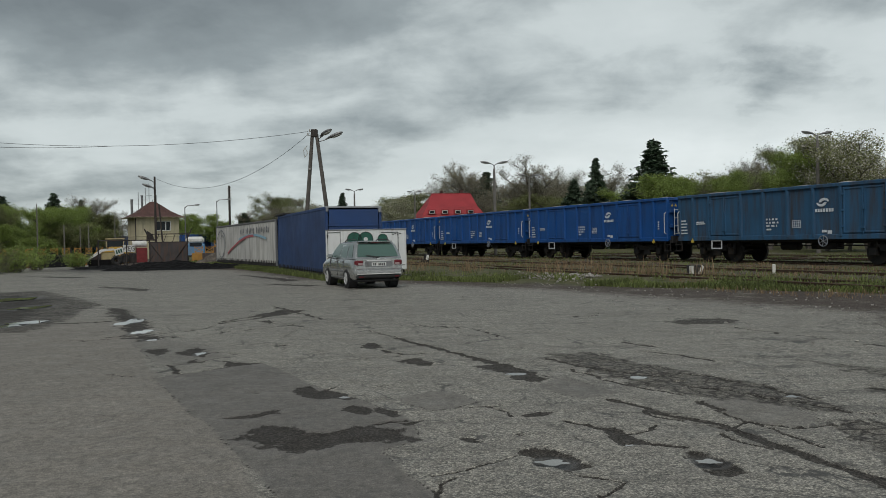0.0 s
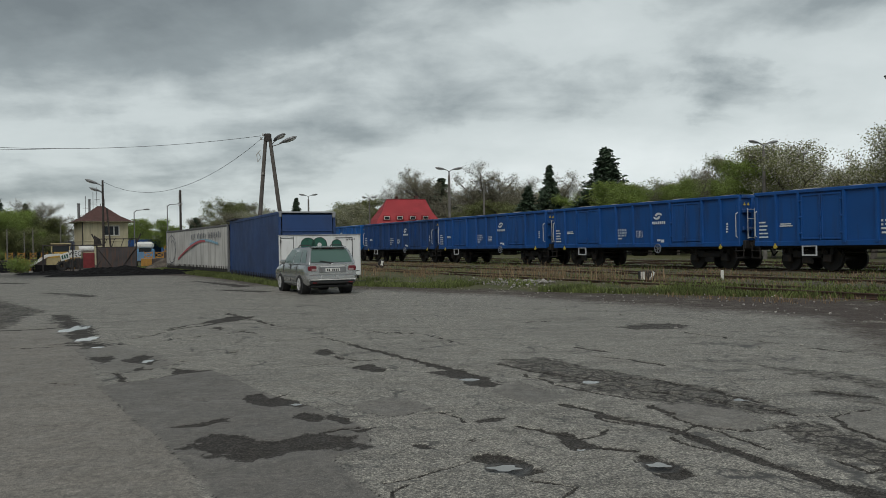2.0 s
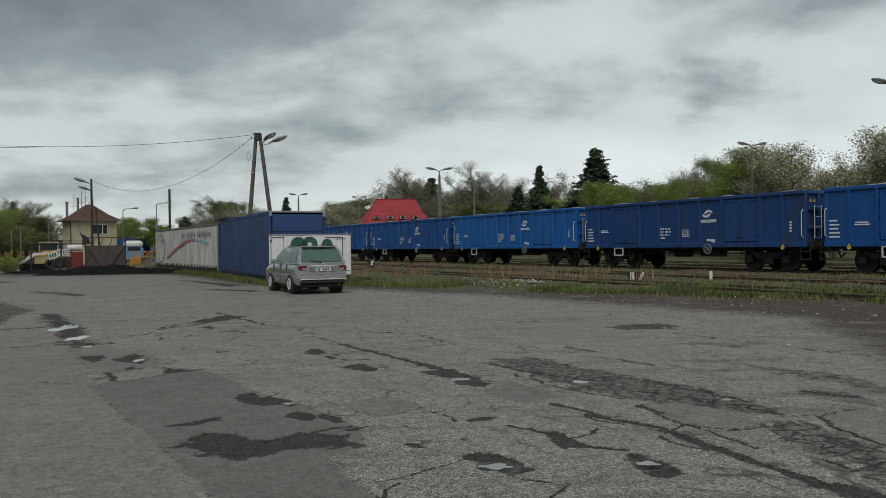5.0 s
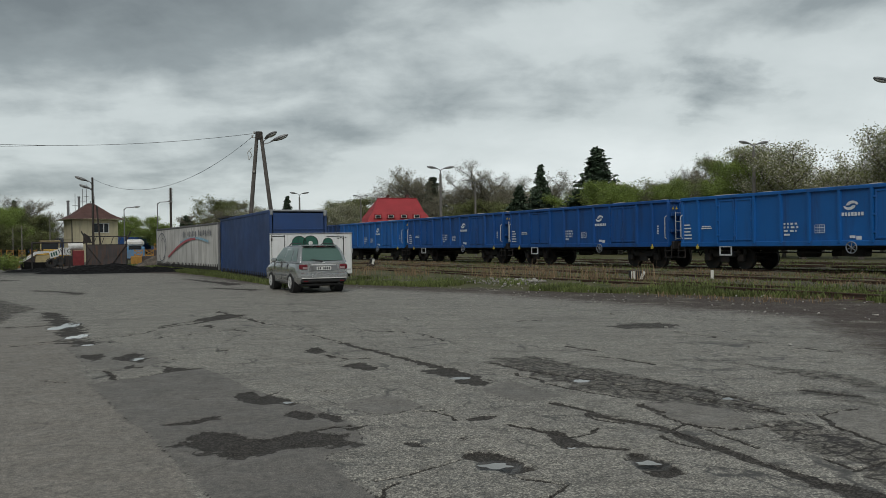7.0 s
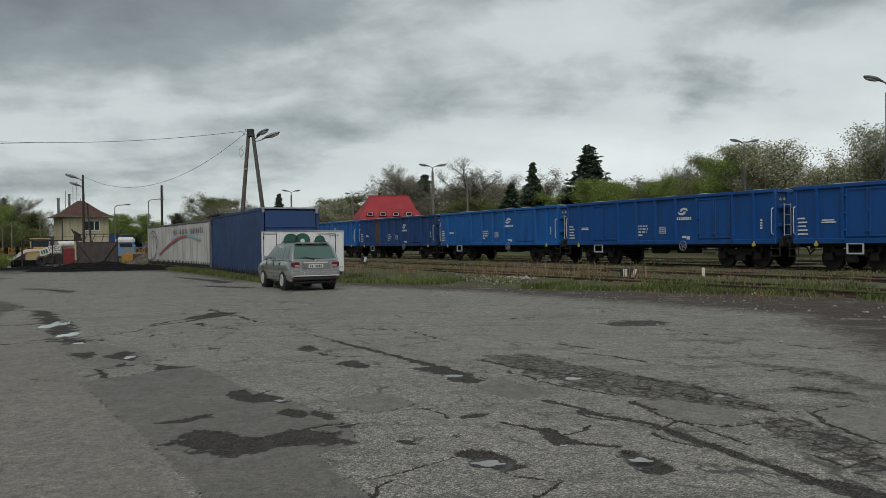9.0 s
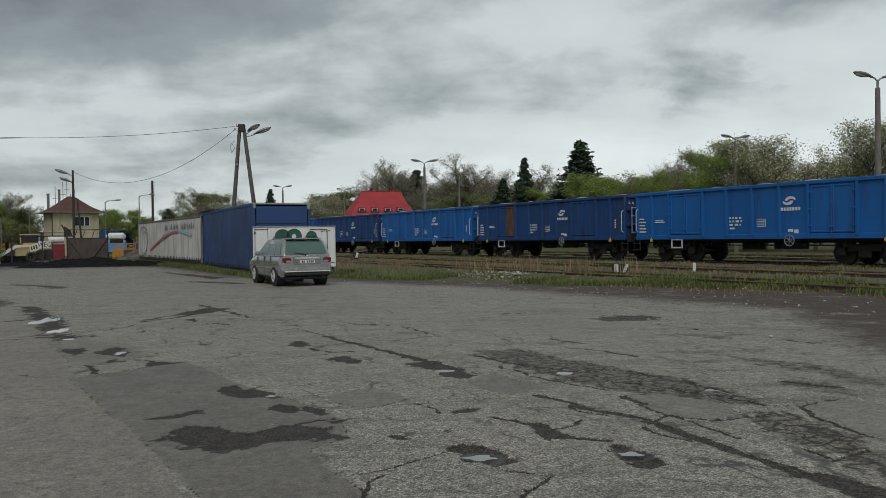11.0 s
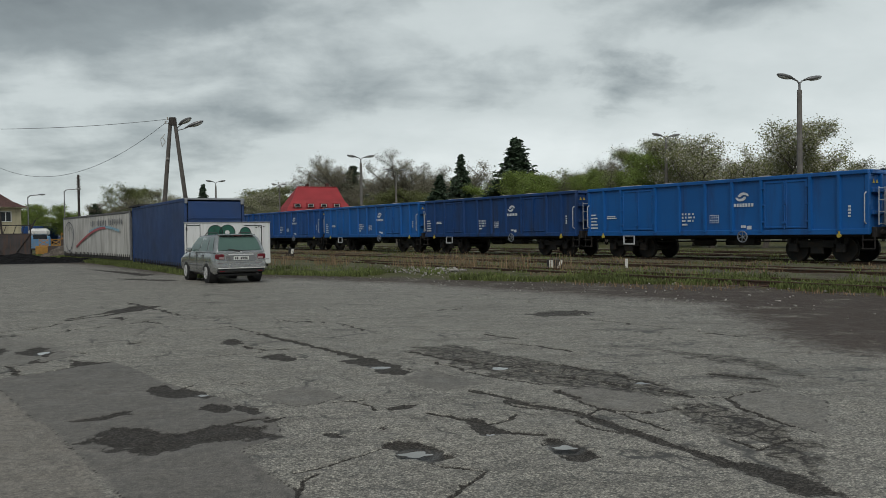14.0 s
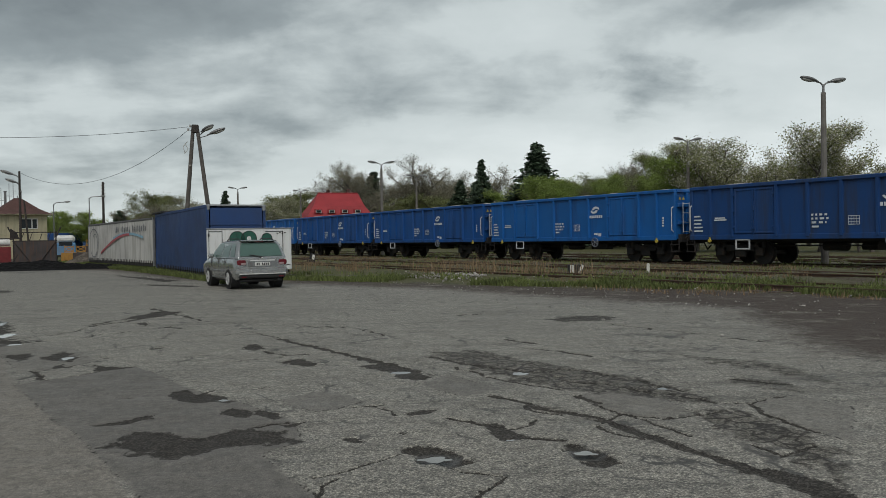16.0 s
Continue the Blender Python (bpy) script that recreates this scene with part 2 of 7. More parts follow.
    def mesh(self, name, material, smooth=False):
        me = bpy.data.meshes.new(name)
        me.from_pydata(self.v, [], self.f)
        me.materials.append(material)
        if smooth:
            for p in me.polygons:
                p.use_smooth = True
        me.update()
        return me


def S():
    return Shape()


def part(name, shape, material, parent=None, label="", smooth=False, at=None):
    me = shape if isinstance(shape, bpy.types.Mesh) else shape.mesh(name, material, smooth)
    ob = new(name, me)
    if parent is not None:
        ob.parent = parent
    if at is not None:
        ob.matrix_basis = at
    return tagged(ob, label)


def thing(name, m, label, category, group="", kind=""):
    e = new(name)
    e.empty_display_size = 0.3
    e.matrix_basis = m
    return tagged(e, label, category, group, kind)


def vnoise(x, y, seed=0):
    """Smooth value noise over arrays, in 0..1."""
    xi, yi = np.floor(x).astype(np.int64), np.floor(y).astype(np.int64)
    fx, fy = x - xi, y - yi
    fx, fy = fx * fx * (3 - 2 * fx), fy * fy * (3 - 2 * fy)

    def h(a, b):
        k = (a * 374761393 + b * 668265263 + seed * 144665) & 0xFFFFFFFF
        k = ((k ^ (k >> 13)) * 1274126177) & 0xFFFFFFFF
        return ((k ^ (k >> 16)) & 0xFFFF) / 65535.0
    return (h(xi, yi) * (1 - fx) + h(xi + 1, yi) * fx) * (1 - fy) + (h(xi, yi + 1) * (1 - fx) + h(xi + 1, yi + 1) * fx) * fy


def fbm(x, y, octaves=4, seed=0):
    t, a, w = 0.0, 1.0, 0.0
    for i in range(octaves):
        t = t + a * vnoise(x * 2 ** i, y * 2 ** i, seed + i)
        w += a
        a *= 0.5
    return t / w
# ---- ground: one sheet, from the old asphalt yard over the verge and the tracks to the horizon ----
def axis(lo, hi, step, far_lo, far_hi, grow=1.03):
    mid = np.arange(lo, hi, step)
    up, dn, a, b, g = [], [], hi, lo, step
    while a < far_hi:
        g *= grow
        a += g
        up.append(a)
    g = step
    while b > far_lo:
        g *= grow * 1.04
        b -= g
        dn.append(b)
    return np.concatenate([dn[::-1], mid, up])


def step(a, b, v):
    k = np.clip((v - a) / (b - a), 0, 1)
    return k * k * (3 - 2 * k)


WATER = []


def build_ground():
    gx, gy = axis(-6.5, 8.0, 0.027, -2500, 2500), axis(4.2, 12.0, 0.027, -600, 3500, 1.012)
    X, Y = np.meshgrid(gx, gy)
    S_, D_ = X * U.x + Y * U.y, X * N.x + Y * N.y
    wob = fbm(X * 0.9, Y * 0.9, 4, 3) - 0.5
    # warped coordinates give every patch and crack a ragged edge
    scale = np.clip(np.hypot(X, Y) / 9.0, 0.6, 4.0)
    WX = X + (fbm(X * 5.5, Y * 5.5, 4, 11) - 0.5) * 0.16 * scale ** 0.9
    WY = Y + (fbm(X * 5.5, Y * 5.5, 4, 23) - 0.5) * 0.16 * scale ** 0.9
    fray = 0.55 * fbm(X * 6, Y * 6, 3, 41) + 0.45 * fbm(X * 17, Y * 11, 2, 43)
    wear, crazed, hole, wet = (np.zeros_like(X) for _ in range(4))

    def window(pts, pad):
        """The part of the grid round some points."""
        (x0, x1), (y0, y1) = ((min(p[k] for p in pts) - pad, max(p[k] for p in pts) + pad) for k in (0, 1))
        return np.s_[np.searchsorted(gy, y0):np.searchsorted(gy, y1) + 1, np.searchsorted(gx, x0):np.searchsorted(gx, x1) + 1]

    def near(pts, at):
        px, py = WX[at], WY[at]
        dist = np.full_like(px, 1e9)
        for (ax, ay), (bx, by) in zip(pts, pts[1:]):
            vx, vy = bx - ax, by - ay
            k = np.clip(((px - ax) * vx + (py - ay) * vy) / (vx * vx + vy * vy), 0, 1)
            dist = np.minimum(dist, np.hypot(px - ax - k * vx, py - ay - k * vy))
        return dist

    def outline(pts, at, warp=1.0):
        """Signed distance to any closed outline, negative inside."""
        px, py = X[at] + (WX[at] - X[at]) * warp, Y[at] + (WY[at] - Y[at]) * warp
        dist, odd = np.full_like(px, 1e9), np.zeros(px.shape, bool)
        for (ax, ay), (bx, by) in zip(pts, pts[1:] + pts[:1]):
            vx, vy = bx - ax, by - ay
            k = np.clip(((px - ax) * vx + (py - ay) * vy) / (vx * vx + vy * vy), 0, 1)
            dist = np.minimum(dist, np.hypot(px - ax - k * vx, py - ay - k * vy))
            if by != ay:
                odd ^= ((ay > py) != (by > py)) & (px < ax + (py - ay) * vx / vy)
        return np.where(odd, -dist, dist)

    def raise_to(field, at, value):
        field[at] = np.maximum(field[at], value)

    def blot(*pts, a):
        """Surface torn away down to the dark coarse layer; over 1: a real pothole."""
        at = window(pts, 0.8)
        size = math.sqrt(abs(sum(p[0] * q[1] - p[1] * q[0] for p, q in zip(pts, pts[1:] + pts[:1])))) * 0.12 + 0.012
        k = 1 - step(-1.0, 1.0, (outline(list(pts), at) + (fray[at] - 0.5) * size * 2.2) / (size * 0.7))
        raise_to(wear, at, min(a, 1.0) * k)
        raise_to(hole, at, (0.9 if a > 1 else 0.3) * k)

    def broken(*pts, a):
        """A field of crocodile cracking."""
        at = window(pts, 0.8)
        k = 1 - step(-0.22, 0.10, outline(list(pts), at) + (fray[at] - 0.5) * 0.5)
        raise_to(crazed, at, a * k)

    def crack(*pts, w):
        at = window(pts, 0.8)
        k = 1 - step(0.45, 1.35, near(pts, at) / (w * (0.35 + 1.3 * fray[at])))
        raise_to(wear, at, 0.95 * k)
        raise_to(hole, at, 0.45 * k)

    def water(x, y, rx, ry):
        d = np.hypot((X + (WX - X) * 0.25 - x) / (rx * 1.1), (Y + (WY - Y) * 0.25 - y) / (ry * 1.1)) + (fray - 0.5) * 0.7
        np.maximum(hole, 1.5 * (1 - step(0.9, 1.25, d)), out=hole)
        np.maximum(wear, 0.9 * (1 - step(1.0, 1.35, d)), out=wear)
        np.maximum(wet, 1 - step(0.9, 1.7, d), out=wet)
        WATER.append((x, y, rx, ry))

    blot((-1.75, 6.56), (-1.69, 6.84), (-1.59, 7.03), (-1.38, 6.96), (-1.15, 6.71), (-0.89, 6.84), (-0.68, 6.92), (-0.41, 6.82), (-0.34, 6.58), (-0.28, 6.39), (-0.57, 6.39), (-0.82, 6.28), (-1.00, 6.21), (-1.09, 6.11), (-1.23, 6.19), (-1.40, 6.26), (-1.50, 6.44), (-1.65, 6.51), a=1.0)
    blot((-2.13, 7.38), (-1.86, 7.55), (-1.59, 7.74), (-1.57, 7.54), (-1.77, 7.38), (-2.00, 7.32), a=0.8)
    blot((-1.63, 8.79), (-1.56, 8.98), (-1.36, 8.69), (-1.08, 8.55), (-0.90, 8.25), (-1.00, 8.15), (-1.18, 8.23), (-1.42, 8.29), (-1.58, 8.56), a=1.0)
    blot((-1.01, 7.72), (-0.91, 7.89), (-0.74, 7.74), (-0.73, 7.36), (-0.86, 7.45), a=0.85)
    blot((-0.76, 7.71), (-0.62, 7.72), (-0.45, 7.50), (-0.42, 7.28), (-0.49, 7.27), (-0.66, 7.48), a=1.0)
    blot((-0.48, 7.06), (-0.21, 7.14), (-0.32, 6.94), a=1.0)
    crack((-0.64, 6.98), (-0.48, 7.11), (-0.37, 7.16), w=0.027)
    blot((0.06, 6.49), (0.18, 6.54), (0.31, 6.39), (0.24, 6.33), a=0.7)
    blot((-1.29, 12.30), (-1.16, 12.82), (-0.96, 12.18), (-1.13, 12.02), a=1.0)
    crack((-0.94, 11.92), (-0.60, 11.40), (-0.28, 11.46), w=0.041)
    blot((-0.61, 10.81), (-0.43, 11.10), (-0.23, 10.80), (-0.18, 10.12), (-0.33, 10.42), (-0.52, 10.55), a=1.0)
    crack((-0.79, 13.35), (-0.30, 12.34), (0.12, 11.52), (0.56, 10.49), w=0.068)
    crack((-1.42, 11.03), (-0.97, 11.07), (-0.63, 11.29), w=0.030)
    crack((0.12, 11.52), (0.82, 10.11), (1.05, 9.52), w=0.061)
    blot((0.40, 10.18), (0.77, 10.36), (1.00, 9.78), (1.21, 9.10), (0.95, 8.99), (0.81, 9.16), (0.78, 9.56), (0.52, 9.85), a=1.0)
    broken((1.32, 11.22), (2.14, 11.32), (2.39, 10.62), (2.64, 10.08), (2.89, 9.68), (3.23, 9.05), (3.43, 8.54), (3.69, 7.86), (3.79, 7.37), (3.58, 7.06), (3.23, 7.23), (2.86, 7.68), (2.46, 7.87), (1.97, 8.74), (1.76, 9.34), (1.53, 10.01), a=1.0)
    broken((0.40, 12.43), (1.04, 10.82), (1.39, 11.21), (1.53, 10.01), (1.16, 9.34), (0.84, 10.35), a=0.35)
    crack((1.34, 10.78), (1.84, 9.74), (2.46, 9.16), w=0.034)
    crack((3.38, 8.41), (3.42, 8.14), (3.59, 7.73), w=0.034)
    crack((1.53, 9.79), (1.96, 8.71), (2.41, 8.09), w=0.030)
    crack((3.40, 7.61), (3.57, 7.27), (3.65, 7.10), w=0.030)
    crack((2.47, 9.44), (2.96, 9.25), (3.23, 8.68), w=0.027)
    crack((2.55, 8.56), (2.95, 8.27), (3.24, 7.63), w=0.027)
    broken((3.08, 6.78), (3.64, 6.98), (3.78, 6.58), (3.84, 5.90), (3.73, 5.29), (3.18, 4.51), (3.20, 4.93), (3.20, 5.35), (3.12, 5.82), (3.08, 6.36), a=1.0)
    crack((1.64, 7.92), (1.82, 7.62), (1.95, 7.27), (2.14, 7.01), (2.36, 6.76), w=0.048)
    crack((2.32, 6.66), (2.46, 6.25), (2.59, 5.80), (2.73, 5.40), (2.83, 5.12), (2.91, 4.87), (3.01, 4.64), w=0.061)
    crack((1.83, 7.41), (1.88, 7.11), (2.06, 6.91), w=0.030)
    crack((2.21, 6.47), (2.29, 6.17), (2.44, 5.98), w=0.027)
    crack((2.27, 6.56), (2.62, 6.84), (2.89, 6.59), (3.25, 6.71), (3.53, 6.77), w=0.020)
    crack((2.45, 7.33), (2.50, 7.08), (2.65, 6.72), (2.82, 6.02), w=0.020)
    crack((2.45, 7.73), (2.51, 7.32), w=0.030)
    crack((3.93, 7.02), (3.82, 6.69), (3.81, 6.37), (3.84, 5.90), w=0.030)
    crack((3.70, 7.10), (3.93, 7.02), (4.36, 7.29), w=0.020)
    blot((2.71, 5.14), (3.03, 5.08), (3.19, 4.73), (3.18, 4.23), (2.93, 4.35), (2.84, 4.76), a=0.75)
    crack((3.16, 5.65), (3.20, 5.50), (3.20, 5.28), (3.45, 5.50), (3.59, 5.53), w=0.020)
    crack((1.05, 7.03), (1.28, 6.78), (1.42, 6.52), w=0.034)
    blot((1.27, 6.74), (1.44, 6.74), (1.45, 6.46), (1.59, 6.26), (1.61, 6.17), (1.38, 6.14), (1.30, 6.29), a=1.0)
    crack((1.45, 6.46), (1.68, 6.63), (1.78, 6.79), w=0.020)
    crack((1.61, 6.17), (1.81, 6.09), w=0.034)
    blot((1.76, 5.98), (1.86, 6.10), (1.96, 5.87), (2.05, 5.40), (1.94, 5.33), (1.82, 5.44), (1.77, 5.66), a=1.3)
    blot((0.52, 6.07), (0.62, 6.14), (0.73, 6.27), (0.79, 6.09), (0.92, 5.94), (1.02, 5.63), (0.94, 5.56), (0.84, 5.55), (0.70, 5.71), (0.58, 5.92), a=1.3)
    crack((0.85, 5.50), (0.95, 5.36), (1.17, 5.23), w=0.020)
    crack((1.17, 5.23), (1.07, 5.10), (0.94, 4.95), (0.84, 4.76), w=0.020)
    crack((0.51, 5.93), (0.34, 5.79), (0.13, 5.58), (-0.10, 5.47), w=0.015)
    crack((0.05, 5.43), (-0.03, 5.29), (-0.06, 5.08), (-0.11, 4.81), w=0.020)
    blot((0.66, 7.26), (0.81, 7.37), (0.98, 7.39), (0.92, 7.23), (0.76, 7.18), a=0.8)
    crack((0.40, 7.72), (0.55, 7.45), (0.58, 7.20), w=0.020)
    blot((0.53, 6.55), (0.60, 6.60), (0.66, 6.54), (0.59, 6.49), a=0.7)
    crack((0.24, 7.66), (0.57, 7.73), w=0.020)
    crack((-0.78, 8.87), (-0.65, 8.96), w=0.020)
    crack((-1.29, 8.61), (-1.22, 8.93), w=0.020)
    blot((4.09, 15.15), (4.81, 15.69), (5.39, 15.70), (5.66, 15.19), (5.30, 14.51), (4.36, 14.58), a=0.6)
    crack((3.19, 10.82), (3.30, 10.53), (3.46, 10.30), w=0.048)
    crack((4.42, 8.24), (4.63, 7.95), (4.82, 7.86), w=0.054)
    crack((6.02, 11.52), (6.24, 11.29), (6.42, 11.01), w=0.048)
    broken((4.34, 10.59), (5.08, 9.72), (5.51, 9.21), (5.49, 8.44), (5.49, 7.77), (5.26, 7.45), (5.09, 7.83), (4.96, 8.51), (4.71, 9.16), (4.42, 10.06), a=0.7)
    broken((4.48, 8.58), (4.89, 8.17), (5.00, 7.69), (4.67, 7.18), (4.41, 7.56), (4.15, 7.95), a=0.6)
    crack((2.65, 16.47), (3.16, 16.63), w=0.068)
    crack((0.17, 14.94), (0.57, 14.39), (0.90, 13.31), w=0.034)
    crack((-0.48, 15.36), (0.06, 14.96), w=0.034)
    crack((2.76, 12.25), (3.14, 11.66), w=0.054)
    crack((5.03, 14.06), (5.57, 12.67), (5.90, 12.16), w=0.034)
    crack((2.78, 11.22), (3.21, 10.76), w=0.034)
    crack((-4.79, 16.58), (-4.39, 17.46), (-3.81, 18.69), w=0.061)
    blot((-4.36, 17.84), (-4.04, 19.50), (-3.36, 19.20), (-3.59, 18.22), (-3.98, 17.76), a=1.0)
    crack((-4.40, 20.58), (-3.41, 18.61), (-2.49, 16.73), w=0.054)
    blot((-3.82, 16.63), (-3.74, 17.08), (-3.49, 16.57), (-3.55, 16.13), a=1.0)
    crack((-4.09, 14.48), (-3.95, 14.91), (-3.17, 15.54), (-2.86, 16.22), w=0.034)
    crack((-2.38, 14.02), (-1.81, 14.09), (-1.39, 14.64), (-0.80, 13.51), w=0.027)
    crack((-3.12, 15.84), (-2.71, 15.45), w=0.054)
    crack((-2.66, 12.58), (-2.52, 12.76), w=0.041)
    crack((-2.51, 16.85), (-1.37, 15.73), (0.06, 14.86), w=0.030)
    blot((-9.11, 21.40), (-8.26, 20.70), (-7.27, 18.67), (-6.42, 17.23), (-5.92, 16.03), (-5.70, 15.03), (-5.32, 14.52), (-4.89, 13.80), (-5.14, 13.54), (-5.51, 13.91), (-5.75, 14.77), (-6.28, 15.60), (-6.67, 16.70), (-7.44, 18.04), a=1.0)
    broken((1.65, 8.10), (2.19, 7.17), (2.54, 6.33), (2.85, 5.46), (3.13, 4.82), (2.95, 4.54), (2.75, 4.98), (2.50, 5.61), (2.29, 6.42), (1.91, 7.11), a=0.75)
    water(-6.77, 17.18, 0.18, 0.57)
    water(-5.73, 15.12, 0.14, 0.34)
    water(-5.04, 13.75, 0.12, 0.10)
    crack((-8.24, 16.99), (-7.55, 17.21), (-7.03, 17.46), w=0.095)
    crack((-6.03, 14.15), (-5.54, 14.48), w=0.054)
    crack((-6.75, 13.73), (-6.15, 13.78), (-5.43, 14.05), w=0.041)
    crack((-4.77, 14.10), (-4.64, 14.16), w=0.054)
    crack((-5.32, 14.52), (-4.81, 15.05), (-4.57, 16.00), w=0.034)
    blot((-4.71, 12.39), (-4.34, 12.52), (-4.15, 11.89), (-4.26, 11.62), a=0.75)
    blot((-4.09, 12.05), (-3.94, 12.59), (-3.45, 11.95), (-3.50, 11.56), (-3.83, 11.72), a=0.8)
    blot((-3.56, 10.90), (-3.54, 11.35), (-3.34, 10.96), a=0.8)
    crack((-3.45, 11.95), (-3.03, 11.71), w=0.020)
    crack((-3.70, 10.77), (-3.49, 10.33), (-3.35, 9.97), w=0.034)
    crack((-3.31, 9.93), (-3.01, 10.26), (-2.82, 10.60), w=0.030)
    blot((-3.06, 11.07), (-2.67, 10.86), (-2.50, 10.84), (-2.68, 10.62), (-2.88, 10.56), a=0.9)
    crack((-4.47, 10.13), (-4.38, 10.12), w=0.020)
    crack((-4.26, 10.06), (-3.89, 9.89), w=0.020)
    blot((-2.20, 8.73), (-1.99, 8.58), (-2.03, 8.49), a=0.5)
    water(0.83, 9.59, 0.10, 0.09)
    water(2.22, 9.19, 0.08, 0.10)
    water(2.58, 8.84, 0.06, 0.03)
    water(3.44, 7.92, 0.07, 0.07)
    water(0.76, 5.76, 0.13, 0.12)
    water(1.87, 5.71, 0.10, 0.09)
    water(1.42, 6.19, 0.04, 0.04)
    water(-1.05, 8.33, 0.05, 0.05)
    water(-3.65, 11.93, 0.06, 0.15)
    broken((-17.08, 28.56), (-15.29, 30.63), (-9.37, 22.21), (-9.17, 20.37), (-8.56, 18.72), (-8.14, 16.75), (-7.91, 15.17), (-9.10, 15.18), a=0.9)
    blot((-16.00, 27.39), (-14.26, 27.77), (-11.77, 24.98), (-10.62, 21.55), (-9.21, 18.17), (-8.67, 15.98), (-9.29, 15.88), a=0.6)
    water(-13.82, 25.51, 0.46, 1.15)
    water(-11.33, 21.90, 0.39, 0.63)
    water(-9.13, 17.52, 0.33, 0.41)
    water(-9.19, 16.71, 0.26, 0.37)
    crack((-4.61, 16.42), (-4.05, 17.53), (-3.49, 18.52), w=0.068)
    blot((-24.2, 46.9), (-19.2, 43.2), (-19.6, 42.2), (-23.9, 45.6), a=0.8)
    blot((-14.3, 33.2), (-10.7, 29.8), (-11.0, 28.9), (-14.0, 32.2), a=0.8)
    blot((-10.8, 42.8), (-6.2, 35.1), (-6.7, 34.3), (-10.6, 41.6), a=0.8)
    blot((-7.3, 32.9), (-4.6, 30.4), (-5.0, 29.8), (-7.2, 32.0), a=0.8)

    # repairs of smoother asphalt
    patch = np.zeros_like(X)
    for quad, amount in (
        ([(0.99, 8.70), (1.35, 9.24), (1.80, 8.26), (1.52, 8.06), (1.33, 7.96), (1.15, 8.29)], 0.8),
        ([(2.45, 7.73), (2.93, 7.87), (3.23, 7.36), (3.22, 6.87), (2.89, 6.59), (2.54, 6.85), (2.46, 7.21)], 0.8),
        ([(3.93, 7.02), (4.36, 7.29), (4.63, 7.11), (4.72, 6.69), (3.93, 5.56), (3.84, 5.90), (3.81, 6.37), (3.84, 6.73)], 0.6),
        ([(-0.49, 8.20), (-0.15, 8.52), (0.09, 8.43), (0.33, 7.92), (0.08, 7.63), (-0.11, 7.53), (-0.36, 7.82)], 0.8),
        ([(-3.55, 9.69), (-3.32, 9.97), (-3.03, 10.22), (-2.51, 10.84), (-1.97, 9.94), (-1.54, 9.05), (-0.89, 8.17), (-0.33, 7.20), (-0.21, 6.47), (-0.50, 6.11), (-0.30, 5.54), (-0.03, 4.96), (0.22, 4.28), (-0.73, 4.37), (-1.13, 5.14), (-1.34, 5.56), (-1.70, 6.29), (-2.15, 7.16), (-2.50, 7.71), (-3.13, 8.92)], 1.0),
        ([(-5.24, 13.34), (-4.06, 11.07), (-3.58, 10.76), (-3.40, 10.97), (-3.12, 11.45), (-3.82, 12.77), (-5.23, 14.01)], 0.7)):
        at = window(quad, 0.8)
        q = outline(quad, at, 0.3)
        raise_to(patch, at, amount * (1 - step(-0.02, 0.03, q)))
        raise_to(wear, at, 0.6 * np.exp(-(q / 0.02) ** 2) * (fray[at] > 0.5))
    # the newer lane: seam from near the camera towards the far left
    seam = D_ - 1.0 + 0.12 * np.sin(S_ * 0.7)
    lane = 1 - step(-0.05, 0.05, seam + (WX - X) * 0.3)
    lane *= 1 - step(17, 22, S_)
    # zones across the railway's frame
    edge = 15.1 - 0.1 * np.clip(S_ - 11, 0, 10) - 0.33 * np.clip(S_ - 21.5, 0, 13) - 0.9 * np.clip(11 - S_, 0, 5) + 0.5 * wob - 6.0 * step(50, 62, S_)
    gravel = step(-0.9, 0.6, D_ - edge + 0.4 + 1.6 * (fray - 0.5) + wob)
    grass_in = 18.6 - 0.36 * np.clip(S_ - 13.8, 0, 23.5)
    grass = step(-0.4, 0.4, D_ - grass_in + 1.5 * (fray - 0.5) + wob * 1.5)
    left = step(-0.6, 0.6, -D_ - 4.5 - 0.02 * S_ + wob * 2) * step(60, 66, S_)
    grass = np.maximum(grass, left)
    gravel = np.maximum(gravel, left)
    ballast = step(-0.5, 0.5, D_ - 21.6 + wob * 2)
    far = step(43, 46, D_ + wob * 3)
    ballast = ballast * (1 - far)
    coal = step(0.0, 1.0, 1.35 - np.hypot((D_ - 5.0) / 6.5, (S_ - 64) / 9.5) + wob)
    # heights
    z = 0.015 * (fbm(X * 0.35, Y * 0.35, 3, 7) - 0.5) * step(3, 8, np.hypot(X, Y))
    z = z - 0.035 * hole + 0.004 * patch + 0.004 * lane
    z = z + 0.006 * (fray - 0.5) * (1 - lane) * (1 - patch)
    rough = (fbm(X * 1.7, Y * 1.7, 4, 5) - 0.5)
    z = z + gravel * (0.03 * rough + 0.02) + grass * (0.10 * rough + 0.10) * step(0, 2.5, D_ - grass_in + left * 9)
    z = z + 0.05 * step(15.5, 18.5, D_) + (RAIL_Z - 0.24) * step(21.0, 27.0, D_) + 0.05 * ballast * rough
    n0, n1 = len(gy), len(gx)
    me = bpy.data.meshes.new("ground")
    co = np.stack([X, Y, z], -1).reshape(-1, 3).astype(np.float32)
    me.vertices.add(n0 * n1)
    me.vertices.foreach_set("co", co.ravel())
    i = np.arange(n0 * n1).reshape(n0, n1)
